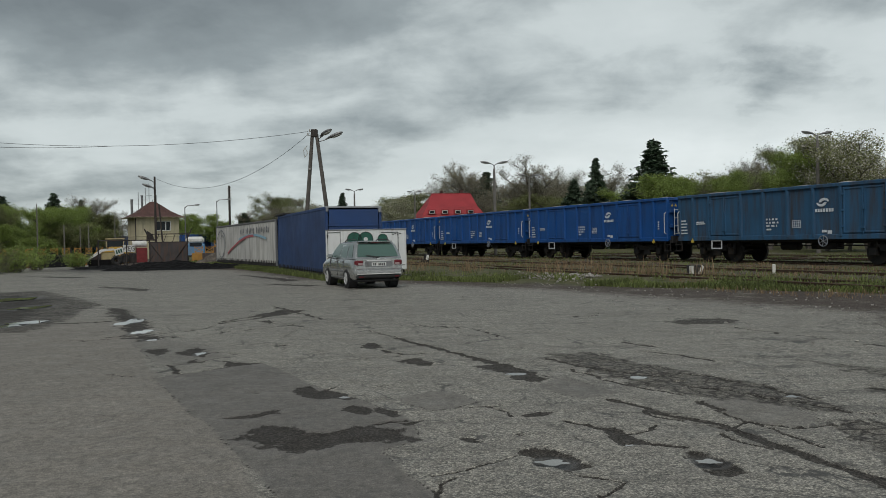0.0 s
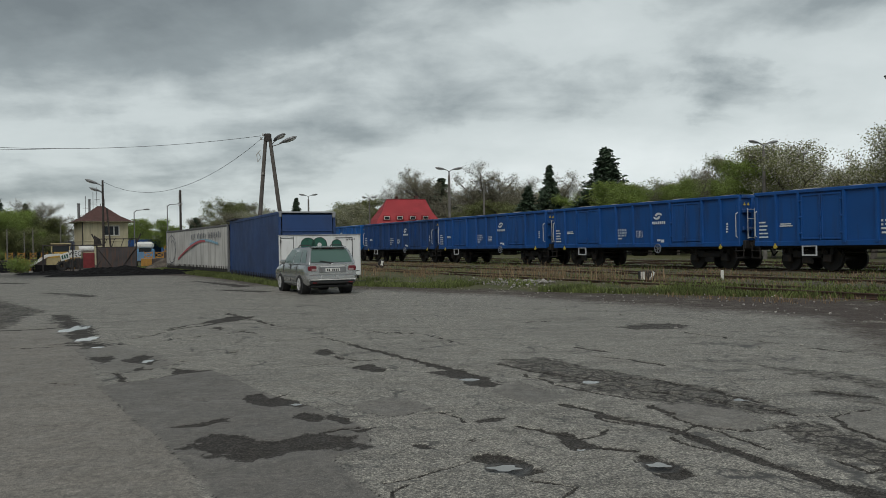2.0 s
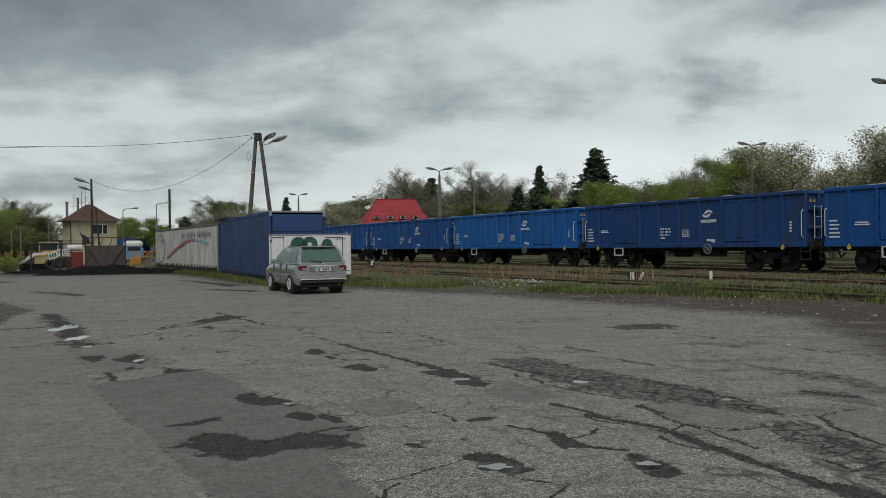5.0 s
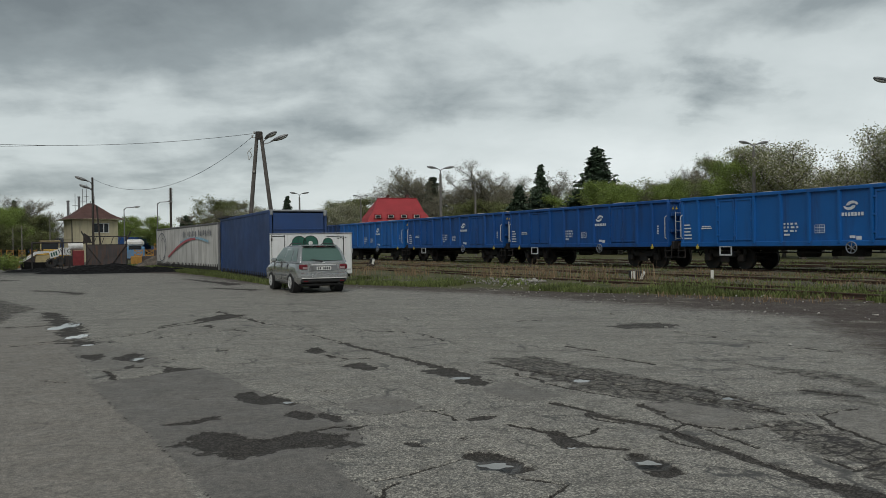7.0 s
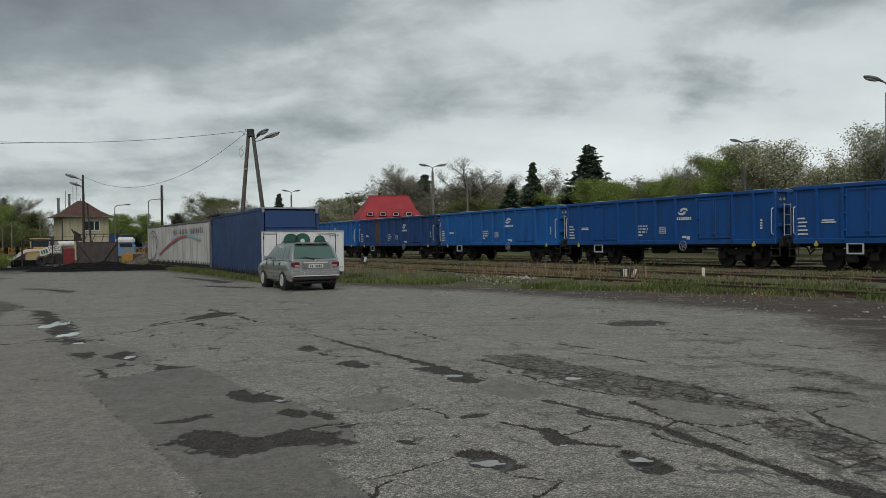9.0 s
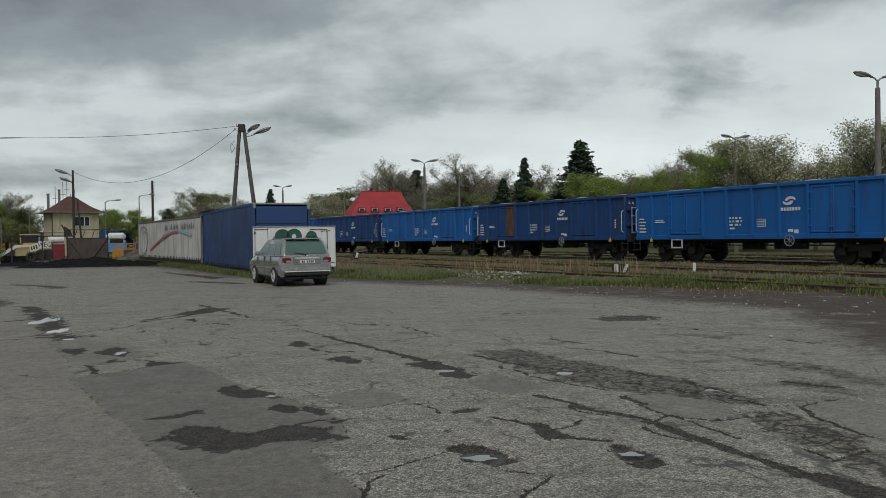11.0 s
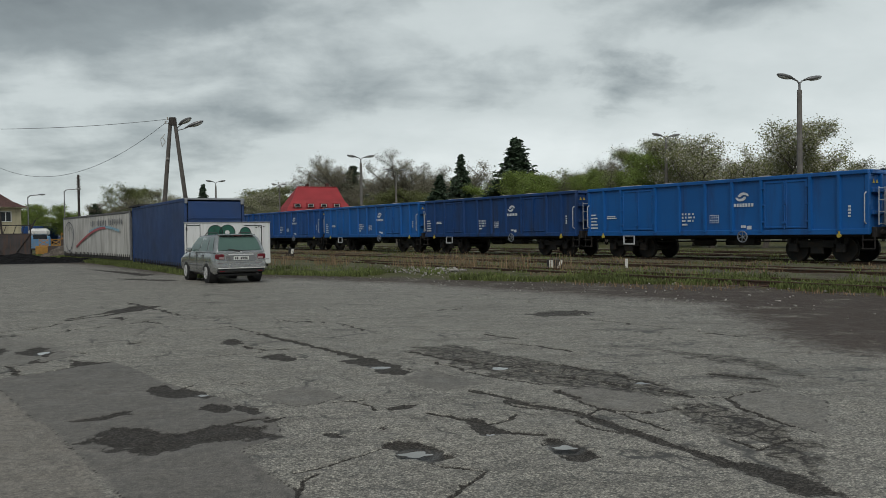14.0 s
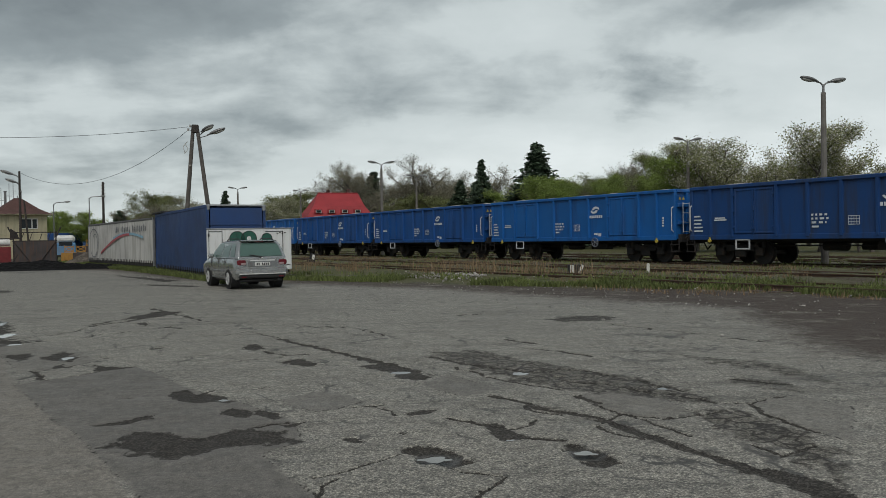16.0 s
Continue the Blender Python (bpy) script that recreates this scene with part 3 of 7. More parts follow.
    q = np.stack([i[:-1, :-1], i[:-1, 1:], i[1:, 1:], i[1:, :-1]], -1).reshape(-1, 4)
    me.loops.add(q.size)
    me.loops.foreach_set("vertex_index", q.ravel().astype(np.int32))
    me.polygons.add(len(q))
    me.polygons.foreach_set("loop_start", np.arange(0, q.size, 4, dtype=np.int32))
    me.polygons.foreach_set("use_smooth", np.ones(len(q), bool))
    me.update()
    for name, a in (("wear", wear), ("crazed", crazed), ("wet", wet), ("patch", patch), ("lane", lane), ("gravel", gravel), ("grass", np.maximum(grass, far)),
                    ("ballast", ballast), ("coal", coal)):
        at = me.attributes.new(name, "FLOAT", "POINT")
        at.data.foreach_set("value", np.clip(a, 0, 1).astype(np.float32).ravel())
    me.materials.append(ground_material())
    return tagged(new("ground", me), "cracked patched grey asphalt yard with gravel, weedy verge and track ballast", "ground", kind="structure")


def ground_material():
    m = bpy.data.materials.new("yard_ground")
    m.use_nodes = True
    nt = m.node_tree
    L = nt.links.new
    b = nt.nodes["Principled BSDF"]
    pos = nt.nodes.new("ShaderNodeTexCoord").outputs["Object"]

    def attr(name):
        n = nt.nodes.new("ShaderNodeAttribute")
        n.attribute_name = name
        return n.outputs["Fac"]

    def noise(scale, detail=4.0, rough=0.55):
        n = nt.nodes.new("ShaderNodeTexNoise")
        n.inputs["Scale"].default_value, n.inputs["Detail"].default_value, n.inputs["Roughness"].default_value = scale, detail, rough
        L(pos, n.inputs["Vector"])
        return n.outputs["Fac"]

    def rng(v, a, c, lo=0.0, hi=1.0):
        n = nt.nodes.new("ShaderNodeMapRange")
        for k, x in zip(("From Min", "From Max", "To Min", "To Max"), (a, c, lo, hi)):
            n.inputs[k].default_value = x
        L(v, n.inputs["Value"])
        return n.outputs[0]

    def mth(op, a, c):
        n = nt.nodes.new("ShaderNodeMath")
        n.operation = op
        for i, v in enumerate((a, c)):
            if isinstance(v, (int, float)):
                n.inputs[i].default_value = v
            else:
                L(v, n.inputs[i])
        return n.outputs[0]

    def mix(f, a, c):
        n = nt.nodes.new("ShaderNodeMix")
        n.data_type = "RGBA"
        for k, v in (("Factor", f), ("A", a), ("B", c)):
            if isinstance(v, tuple):
                n.inputs[k].default_value = (*v, 1)
            elif isinstance(v, (int, float)):
                n.inputs[k].default_value = v
            else:
                L(v, n.inputs[k])
        return n.outputs["Result"]

    repair, lane, wear = attr("patch"), attr("lane"), attr("wear")
    patch = mth("MAXIMUM", repair, mth("MULTIPLY", lane, 0.8))
    # torn edges of the worn spots
    torn = mth("ADD", wear, mth("MULTIPLY", mth("SUBTRACT", noise(20.0, 7.0, 0.85), 0.5), 1.7))
    wear = rng(torn, 0.38, 0.54)
    # stones in the old asphalt
    vor = nt.nodes.new("ShaderNodeTexVoronoi")
    vor.inputs["Scale"].default_value = 70.0
    L(pos, vor.inputs["Vector"])
    stone = rng(vor.outputs["Distance"], 0.1, 0.75)
    cellv = nt.nodes.new("ShaderNodeSeparateColor")
    L(vor.outputs["Color"], cellv.inputs[0])
    cell = cellv.outputs[0]
    tone = rng(noise(0.45, 5.0, 0.6), 0.3, 0.7, 0.86, 1.12)
    # long faint streaks of wear across the yard
    mp = nt.nodes.new("ShaderNodeMapping")
    mp.inputs["Scale"].default_value = (0.35, 2.4, 1.0)
    mp.inputs["Rotation"].default_value = (0, 0, 0.12)
    L(pos, mp.inputs["Vector"])
    sn = nt.nodes.new("ShaderNodeTexNoise")
    sn.inputs["Scale"].default_value, sn.inputs["Detail"].default_value, sn.inputs["Roughness"].default_value = 1.0, 7.0, 0.7
    L(mp.outputs[0], sn.inputs["Vector"])
    sm = nt.nodes.new("ShaderNodeMix")
    L(patch, sm.inputs["Factor"]), L(rng(sn.outputs["Fac"], 0.34, 0.48, 0.7, 1.05), sm.inputs["A"])
    sm.inputs["B"].default_value = 1.0
    tone = mth("MULTIPLY", tone, sm.outputs["Result"])
    tone = mth("MULTIPLY", tone, rng(noise(4.0, 4.0, 0.6), 0.3, 0.7, 0.88, 1.1))
    speck = mth("MULTIPLY", rng(cell, 0.0, 1.0, 0.38, 1.7), rng(stone, 0.0, 1.0, 1.25, 0.5))
    fine = rng(noise(140.0, 2.0), 0.3, 0.7, 0.55, 1.45)
    speck_patch = mth("MULTIPLY", fine, rng(cell, 0.0, 1.0, 0.9, 1.12))
    sp = nt.nodes.new("ShaderNodeMix")
    L(patch, sp.inputs["Factor"]), L(speck, sp.inputs["A"]), L(speck_patch, sp.inputs["B"])
    lum = mth("MULTIPLY", tone, sp.outputs["Result"])
    # coarser grit that still reads far across the yard, and small dark pits where stones have come out
    grit = rng(noise(11.0, 9.0, 0.95), 0.38, 0.62, 0.4, 1.6)
    lum = mth("MULTIPLY", lum, grit)
    pv = nt.nodes.new("ShaderNodeTexVoronoi")
    pv.inputs["Scale"].default_value = 16.0
    L(pos, pv.inputs["Vector"])
    pc = nt.nodes.new("ShaderNodeSeparateColor")
    L(pv.outputs["Color"], pc.inputs[0])
    pit = mth("MULTIPLY", rng(pv.outputs["Distance"], 0.16, 0.3, 1.0, 0.0), rng(pc.outputs[1], 0.66, 0.72))
    pit = mth("MULTIPLY", pit, rng(patch, 0.0, 1.0, 1.0, 0.45))
    lum = mth("MULTIPLY", lum, rng(pit, 0.0, 1.0, 1.0, 0.38))
    base = mix(lane, (0.258, 0.244, 0.208), (0.182, 0.165, 0.139))
    base = mix(repair, base, (0.125, 0.115, 0.1))
    sc = nt.nodes.new("ShaderNodeVectorMath")
    sc.operation = "SCALE"
    L(base, sc.inputs[0]), L(lum, sc.inputs["Scale"])
    col = sc.outputs[0]
    # fine web of cracks in the old parts
    warp = nt.nodes.new("ShaderNodeTexNoise")
    warp.inputs["Scale"].default_value, warp.inputs["Detail"].default_value = 2.2, 5.0
    L(pos, warp.inputs["Vector"])
    wv = nt.nodes.new("ShaderNodeVectorMath")
    wv.operation = "MULTIPLY_ADD"
    L(warp.outputs["Color"], wv.inputs[0])
    wv.inputs[1].default_value = (0.5, 0.5, 0.5)
    L(pos, wv.inputs[2])
    web = None
    for scale, width, lo in ((0.55, 0.010, 0.55), (1.3, 0.014, 0.56), (2.6, 0.022, 0.60)):
        v = nt.nodes.new("ShaderNodeTexVoronoi")
        v.feature = "DISTANCE_TO_EDGE"
        v.inputs["Scale"].default_value = scale
        L(wv.outputs[0], v.inputs["Vector"])
        line = rng(v.outputs["Distance"], width * 0.3, width, 1.0, 0.0)
        line = mth("MULTIPLY", line, rng(noise(0.55 if scale < 1 else 0.33 * scale ** 0.3, 3.0), lo - 0.06, lo + 0.08))
        web = line if web is None else mth("MAXIMUM", web, line)
    # long joints and wheel-worn cracks that run with the traffic
    for turn, stretch, scale in ((0.62, 0.16, 1.5), (1.25, 0.2, 1.1)):
        lm = nt.nodes.new("ShaderNodeMapping")
        lm.vector_type = "TEXTURE"
        lm.inputs["Rotation"].default_value = (0, 0, -turn)
        lm.inputs["Scale"].default_value = (1 / stretch, 1.0, 1.0)
        L(wv.outputs[0], lm.inputs["Vector"])
        v = nt.nodes.new("ShaderNodeTexVoronoi")
        v.feature = "DISTANCE_TO_EDGE"
        v.inputs["Scale"].default_value = scale
        L(lm.outputs[0], v.inputs["Vector"])
        line = rng(v.outputs["Distance"], 0.006, 0.022, 1.0, 0.0)
        web = mth("MAXIMUM", web, mth("MULTIPLY", line, rng(noise(0.4 * scale, 4.0, 0.6), 0.50, 0.58)))
    web = mth("MULTIPLY", web, rng(patch, 0.0, 0.5, 1.0, 0.0))
    col = mix(mth("MULTIPLY", web, 0.9), col, (0.035, 0.033, 0.03))
    # crocodile cracking where the surface breaks up
    cz = attr("crazed")
    v = nt.nodes.new("ShaderNodeTexVoronoi")
    v.feature = "DISTANCE_TO_EDGE"
    v.inputs["Scale"].default_value = 5.5
    L(wv.outputs[0], v.inputs["Vector"])
    chunk = rng(v.outputs["Distance"], 0.03, 0.13, 1.0, 0.0)
    cz = rng(mth("ADD", cz, mth("MULTIPLY", mth("SUBTRACT", noise(5.0, 5.0, 0.7), 0.5), 1.3)), 0.3, 0.75)
    col = mix(mth("MULTIPLY", cz, mth("ADD", mth("MULTIPLY", chunk, 0.6), 0.38)), col, (0.03, 0.026, 0.023))
    dark = mix(noise(9.0, 5.0), (0.012, 0.011, 0.01), (0.048, 0.044, 0.04))
    stones = mix(mth("MULTIPLY", rng(cell, 0.5, 0.9), 0.65), dark, (0.11, 0.10, 0.09))
    col = mix(mth("MULTIPLY", wear, 0.93), col, stones)
    # gravel edge, dirt, ballast, coal dust
    gcol = mix(cell, (0.04, 0.032, 0.027), (0.125, 0.105, 0.092))
    col = mix(mth("MULTIPLY", attr("gravel"), rng(noise(0.8, 6.0, 0.65), 0.30, 0.46)), col, gcol)
    soil = mix(rng(noise(1.3, 6.0, 0.65), 0.35, 0.65), (0.06, 0.075, 0.025), (0.13, 0.115, 0.07))
    col = mix(attr("grass"), col, soil)
    bcol = mix(rng(noise(0.9, 7.0, 0.75), 0.40, 0.56), (0.062, 0.046, 0.036), (0.10, 0.115, 0.05))
    bcol = mix(rng(cell, 0.55, 0.95), bcol, (0.2, 0.18, 0.165))
    col = mix(attr("ballast"), col, bcol)
    col = mix(mth("MULTIPLY", attr("coal"), rng(noise(0.5, 6.0, 0.65), 0.36, 0.5)), col, (0.02, 0.02, 0.021))
    L(col, b.inputs["Base Color"])
    wetness = attr("wet")
    r0 = rng(noise(3.0), 0.3, 0.7, 0.55, 0.75)
    r1 = nt.nodes.new("ShaderNodeMix")
    L(wetness, r1.inputs["Factor"]), L(r0, r1.inputs["A"])
    r1.inputs["B"].default_value = 0.35
    L(r1.outputs["Result"], b.inputs["Roughness"])
    # loose dark grit has no polished face; worn stone has
    dull = mth("MAXIMUM", mth("MULTIPLY", wear, rng(wetness, 0.0, 1.0, 1.0, 0.2)), mth("MULTIPLY", cz, 0.8))
    dull = mth("MAXIMUM", dull, mth("MAXIMUM", attr("gravel"), attr("coal")))
    L(rng(dull, 0.0, 1.0, 0.85, 0.08), b.inputs["Specular IOR Level"])
    bp = nt.nodes.new("ShaderNodeBump")
    bp.inputs["Strength"].default_value, bp.inputs["Distance"].default_value = 0.6, 0.006
    hsum = mth("SUBTRACT", mth("MULTIPLY", mth("SUBTRACT", 1.0, stone), rng(patch, 0, 1, 1.0, 0.35)), mth("MULTIPLY", web, 1.5))
    L(hsum, bp.inputs["Height"]), L(bp.outputs[0], b.inputs["Normal"])
    return m


ground = build_ground()


def water_material():
    m = bpy.data.materials.new("still_water")
    m.use_nodes = True
    b = m.node_tree.nodes["Principled BSDF"]
    b.inputs["Base Color"].default_value = (0.13, 0.125, 0.11, 1)
    b.inputs["Roughness"].default_value = 0.03
    b.inputs["IOR"].default_value = 1.6
    b.inputs["Specular IOR Level"].default_value = 0.9
    return m


WATER_MAT = water_material()


def puddle(x, y, rx, ry):
    s = S()
    if y < 7:
        rx, ry = rx * 0.85, ry * 0.6
    elif rx < 0.2:
        rx, ry = rx * 1.2, ry * 1.3
    seg, g = 36, random.Random(int(x * 100 + y * 1000))
    ph, am = [g.uniform(0, 6.3) for _ in range(5)], [g.uniform(0.04, 0.2) for _ in range(5)]
    vs = [(0, 0, 0)]
    for i in range(seg):      # a ragged shore
        a = 2 * math.pi * i / seg
        k = 1.0 + sum(m * math.sin((j + 2) * a + p) for j, (m, p) in enumerate(zip(am, ph)))
        vs.append((rx * k * math.cos(a), ry * k * math.sin(a), 0))
    s.add(vs, [(0, 1 + i, 1 + (i + 1) % seg) for i in range(seg)])
    ob = part("puddle", s, WATER_MAT)
    ob.matrix_basis = pose(x, y, -0.009)
    tagged(ob, "shallow rainwater puddle in an asphalt hole mirroring the sky", "puddle", "puddles in the yard")


for w_ in WATER:
    puddle(*w_)
# ---- tracks ----
def rail_top(d):
    k = min(1, max(0, (d - 21.0) / 6.0))
    return 0.24 + (RAIL_Z - 0.24) * k * k * (3 - 2 * k)


def track(d, s0, s1, name_label):
    t = thing("railway_track", Matrix.Translation(sd(0, d)) @ pose(0, 0, 0, 0, 0, TRACK_TURN + 180), name_label, "railway track", "parallel tracks", "structure")
    z0 = rail_top(d)
    for side in (-0.76, 0.76):
        r = S()
        prof = [(-0.065, -0.15), (0.065, -0.15), (0.065, -0.135), (0.012, -0.115), (0.012, -0.04), (0.034, -0.03), (0.034, -0.004), (0.026, 0.0),
                (-0.026, 0.0), (-0.034, -0.004), (-0.034, -0.03), (-0.012, -0.04), (-0.012, -0.115), (-0.065, -0.135)]
        n = len(prof)
        vs = [(s0, side + y, z0 + z) for y, z in prof] + [(s1, side + y, z0 + z) for y, z in prof]
        r.add(vs, [(i, (i + 1) % n, n + (i + 1) % n, n + i) for i in range(n)] + [tuple(range(n))[::-1], tuple(range(n, 2 * n))])
        part("rail", r, STEEL_RAIL, t, "rust-brown steel rail")
    return t


rnd = random.Random(4)
SLEEPER_MESH = S().box((0, 0, 0), (0.25, 2.5, 0.16), b=0.02).mesh("sleeper", SLEEPER)
for d_, a_, b_ in ((19.7, -60, 700), (24.2, -60, 700), (28.6, -60, 900), (33.6, -60, 700), (38.3, -60, 700)):
    tr_ = track(d_, a_, b_, "rusty steel rails on dark timber sleepers, weeds between them")
    if d_ < 30:
        for i_ in range(100):
            part("sleeper", SLEEPER_MESH, SLEEPER, tr_, at=pose(-4 + i_ * 0.62, rnd.uniform(-0.04, 0.04), rail_top(d_) - 0.225, 0, 0, rnd.uniform(-1, 1)))
    rest_ = S()
    s_ = 58.0 if d_ < 30 else 0.0
    while s_ < 170:
        rest_.box((s_, rnd.uniform(-0.04, 0.04), rail_top(d_) - 0.225), (0.25, 2.5, 0.16))
        s_ += 0.62
    tagged(part("far_sleepers", rest_, SLEEPER, tr_), kind="stuff")

# ---- the train: four-axle open wagons ----
BODY, HALF_W = 13.16, 1.45          # length and half width of the box
SILL, TOP = 0.98, 3.18             # heights over the rail
WAGON = 14.04                      # over the buffers
BAYS = [1.0, 1.06, 1.96, 1.28, 1.28, 1.28, 1.28, 1.96, 1.06, 1.0]
DOOR_BAYS = (2, 7)
EMBLEM = -BODY / 2 + sum(BAYS[:6]) + 0.44, 2.46


def bar(s, x, z, w, h, y):
    s.box((x, y, z), (w, 0.006, h))


def markings(rng):
    """White stencilled markings as plain bars on the near side, x grows towards the train's front."""
    s = S()
    y = -HALF_W - 0.012
    edges = [-BODY / 2]
    for b in BAYS:
        edges.append(edges[-1] + b)
    # number block in the fifth bay
    x0 = edges[4] - 0.02 + 0.14
    for row, parts_ in enumerate(((0.1, 0.09, 0.14, 0.12), (0.1, 0.1, 0.2, 0.1), (0.22, 0.2, 0.06))):
        x = x0
        for w in parts_:
            bar(s, x + w / 2, 1.86 - row * 0.14, w * 0.8, 0.075, y)
            x += w + 0.06
    bar(s, x0 + 0.16, 1.43, 0.26, 0.07, y)
    # grid of loads in the sixth bay
    x0 = edges[5] + 0.24
    for r in range(4):
        bar(s, x0 + 0.2, 1.48 + r * 0.1, 0.4, 0.018, y)
    for c in range(5):
        bar(s, x0 + c * 0.1, 1.63, 0.014, 0.31, y)
    # small notices at the rear end
    x0 = edges[0] + 0.16
    for r in range(5):
        w = rng.uniform(0.25, 0.55)
        bar(s, x0 + w / 2, 1.95 - r * 0.15, w, 0.06, y)
    bar(s, edges[1] + 0.45, 1.86, 0.5, 0.05, y), bar(s, edges[1] + 0.47, 1.78, 0.6, 0.05, y)
    bar(s, edges[6] + 0.5, 1.31, 0.22, 0.1, y), bar(s, edges[6] + 0.75, 1.27, 0.2, 0.14, y)
    # along the sill
    for x in (edges[1] + 0.3, edges[4] + 0.3, edges[6] + 0.2, edges[8] - 0.3, edges[8] + 0.3):
        bar(s, x, 1.08, rng.uniform(0.18, 0.4), 0.05, y)
    # upright notice at the front end
    for r in range(4):
        bar(s, edges[9] + 0.36, 1.62 + r * 0.11, 0.1, 0.07, y)
    return s


def emblem_leaf(flip):
    """One of two curled leaves."""
    s = S()
    y = -HALF_W - 0.012
    cx, cz = EMBLEM
    out, inn = [], []
    for i in range(11):
        a = math.pi * (0.05 + 0.95 * i / 10)
        out.append((cx + flip * (0.24 * math.cos(a) + 0.06), cz + flip * 0.17 * math.sin(a)))
        inn.append((cx + flip * (0.14 * math.cos(a) + 0.09), cz + flip * 0.07 * math.sin(a)))
    for i in range(10):
        q = [out[i], out[i + 1], inn[i + 1], inn[i]]
        s.add([(a, y, b) for a, b in q] + [(a, y + 0.005, b) for a, b in q], [(0, 1, 2, 3), (7, 6, 5, 4), (0, 4, 5, 1), (2, 6, 7, 3)])
    return s


def word_bars():
    s = S()
    for i in range(8):
        bar(s, EMBLEM[0] - 0.45 + i * 0.128, EMBLEM[1] - 0.32, 0.09, 0.13, -HALF_W - 0.012)
    return s


def wheelset_mesh():
    s = S()
    for side in (-0.75, 0.75):
        s.cyl((0, side - 0.065, 0), (0, side + 0.065, 0), 0.46, 24)
        s.cyl((0, side - 0.09 * (1 if side > 0 else -1), 0), (0, side - 0.06 * (1 if side > 0 else -1), 0), 0.49, 24)
    s.cyl((0, -1.0, 0), (0, 1.0, 0), 0.085, 10)
    s.box((0, -0.822, 0.3), (0.06, 0.02, 0.1))
    return s.mesh("wheelset", WAGON_BLACK)


def build_wagon():
    w = thing("open_wagon", pose(0, 0, -50), "blue steel four-axle open freight wagon with white markings", "railway wagon", "wagons of the train")
    blue = BLUES[0]
    L2 = BODY / 2
    edges = [-L2]
    for b in BAYS:
        edges.append(edges[-1] + b)
    paint = []
    for side, nm in ((-1, "side_wall"), (1, "side_wall")):
        s = S()
        s.box((0, side * (HALF_W - 0.04), (SILL + TOP) / 2), (BODY, 0.06, TOP - SILL - 0.1))
        paint.append(part(nm, s, blue, w))
        # top and bottom runners
        s = S().box((0, side * (HALF_W - 0.01), TOP - 0.075), (BODY + 0.06, 0.17, 0.15), b=0.025)
        paint.append(part("top_rail", s, blue, w))
        s = S().box((0, side * (HALF_W - 0.02), SILL + 0.1), (BODY + 0.1, 0.14, 0.2), b=0.015)
        paint.append(part("side_sill", s, blue, w))
    # posts of the near side, each pressed from sheet
    post = S()
    post.prism([(-0.075, 0), (-0.045, -0.1), (0.045, -0.1), (0.075, 0)], 0, 1)
    v = [(x, z, y) for x, y, z in post.v]
    ps = Shape()
    ps.add([(x, y, SILL + 0.12 + (TOP - SILL - 0.24) * zz) for x, y, zz in v], post.f)
    pm = ps.mesh("post", blue)
    for i, e in enumerate(edges[1:-1]):
        paint.append(part("post", pm, blue, w, at=pose(e, -HALF_W + 0.012, 0)))
    fs = Shape()
    for e in edges[1:-1]:
        fs.add([(-x + e, -y + HALF_W - 0.012, z) for x, y, z in ps.v], ps.f)
    paint.append(tagged(part("far_posts", fs, blue, w), kind="stuff"))
    # corner posts
    for sx in (-1, 1):
        for sy in (-1, 1):
            paint.append(part("corner_post", S().box((sx * (L2 - 0.04), sy * (HALF_W - 0.05), (SILL + TOP) / 2), (0.16, 0.16, TOP - SILL - 0.16), b=0.02), blue, w))
    # double doors
    for bay in DOOR_BAYS:
        x0, x1 = edges[bay] + 0.1, edges[bay + 1] - 0.1
        mid = (x0 + x1) / 2
        for a, b in ((x0, mid - 0.008), (mid + 0.008, x1)):
            s = S()
            cx, wd, z0, z1 = (a + b) / 2, b - a, SILL + 0.24, TOP - 0.2
            s.box((cx, -HALF_W - 0.01, (z0 + z1) / 2), (wd, 0.03, z1 - z0), b=0.01)
            for xx in (a + 0.04, b - 0.04):
                s.box((xx, -HALF_W - 0.035, (z0 + z1) / 2), (0.07, 0.04, z1 - z0), b=0.01)
            for zz in (z0 + 0.04, z1 - 0.04):
                s.box((cx, -HALF_W - 0.033, zz), (wd, 0.038, 0.07), b=0.01)
            dl = part("door", s, blue, w)
            paint.append(dl)
            outer = a if a == x0 else b
            for zz in (z0 + 0.25, (z0 + z1) / 2, z1 - 0.25):
                part("hinge", S().box((outer, -HALF_W - 0.055, zz), (0.12, 0.05, 0.07), b=0.01), blue, dl)
        lk = S().cyl((mid, -HALF_W - 0.075, SILL + 0.2), (mid, -HALF_W - 0.075, TOP - 0.25), 0.018, 6)
        lk.box((mid, -HALF_W - 0.085, SILL + 0.45), (0.16, 0.05, 0.08), b=0.01).box((mid + 0.03, -HALF_W - 0.08, 2.2), (0.06, 0.05, 0.2), b=0.01)
        paint.append(part("door_latch", lk, blue, w))
    # ends, with two belts each
    for sx in (-1, 1):
        s = S().box((sx * (L2 - 0.03), 0, (SILL + TOP) / 2), (0.06, 2 * HALF_W - 0.2, TOP - SILL - 0.12))
        for zz in (SILL + 0.75, SILL + 1.5):
            s.box((sx * (L2 + 0.05), 0, zz), (0.12, 2 * HALF_W - 0.25, 0.16), b=0.02)
        s.box((sx * L2, 0, TOP - 0.075), (0.16, 2 * HALF_W - 0.2, 0.15), b=0.02)
        for yy in (-0.7, 0.7):
            s.box((sx * (L2 + 0.04), yy, (SILL + TOP) / 2), (0.1, 0.14, TOP - SILL - 0.3), b=0.02)
        paint.append(part("end_wall", s, blue, w))
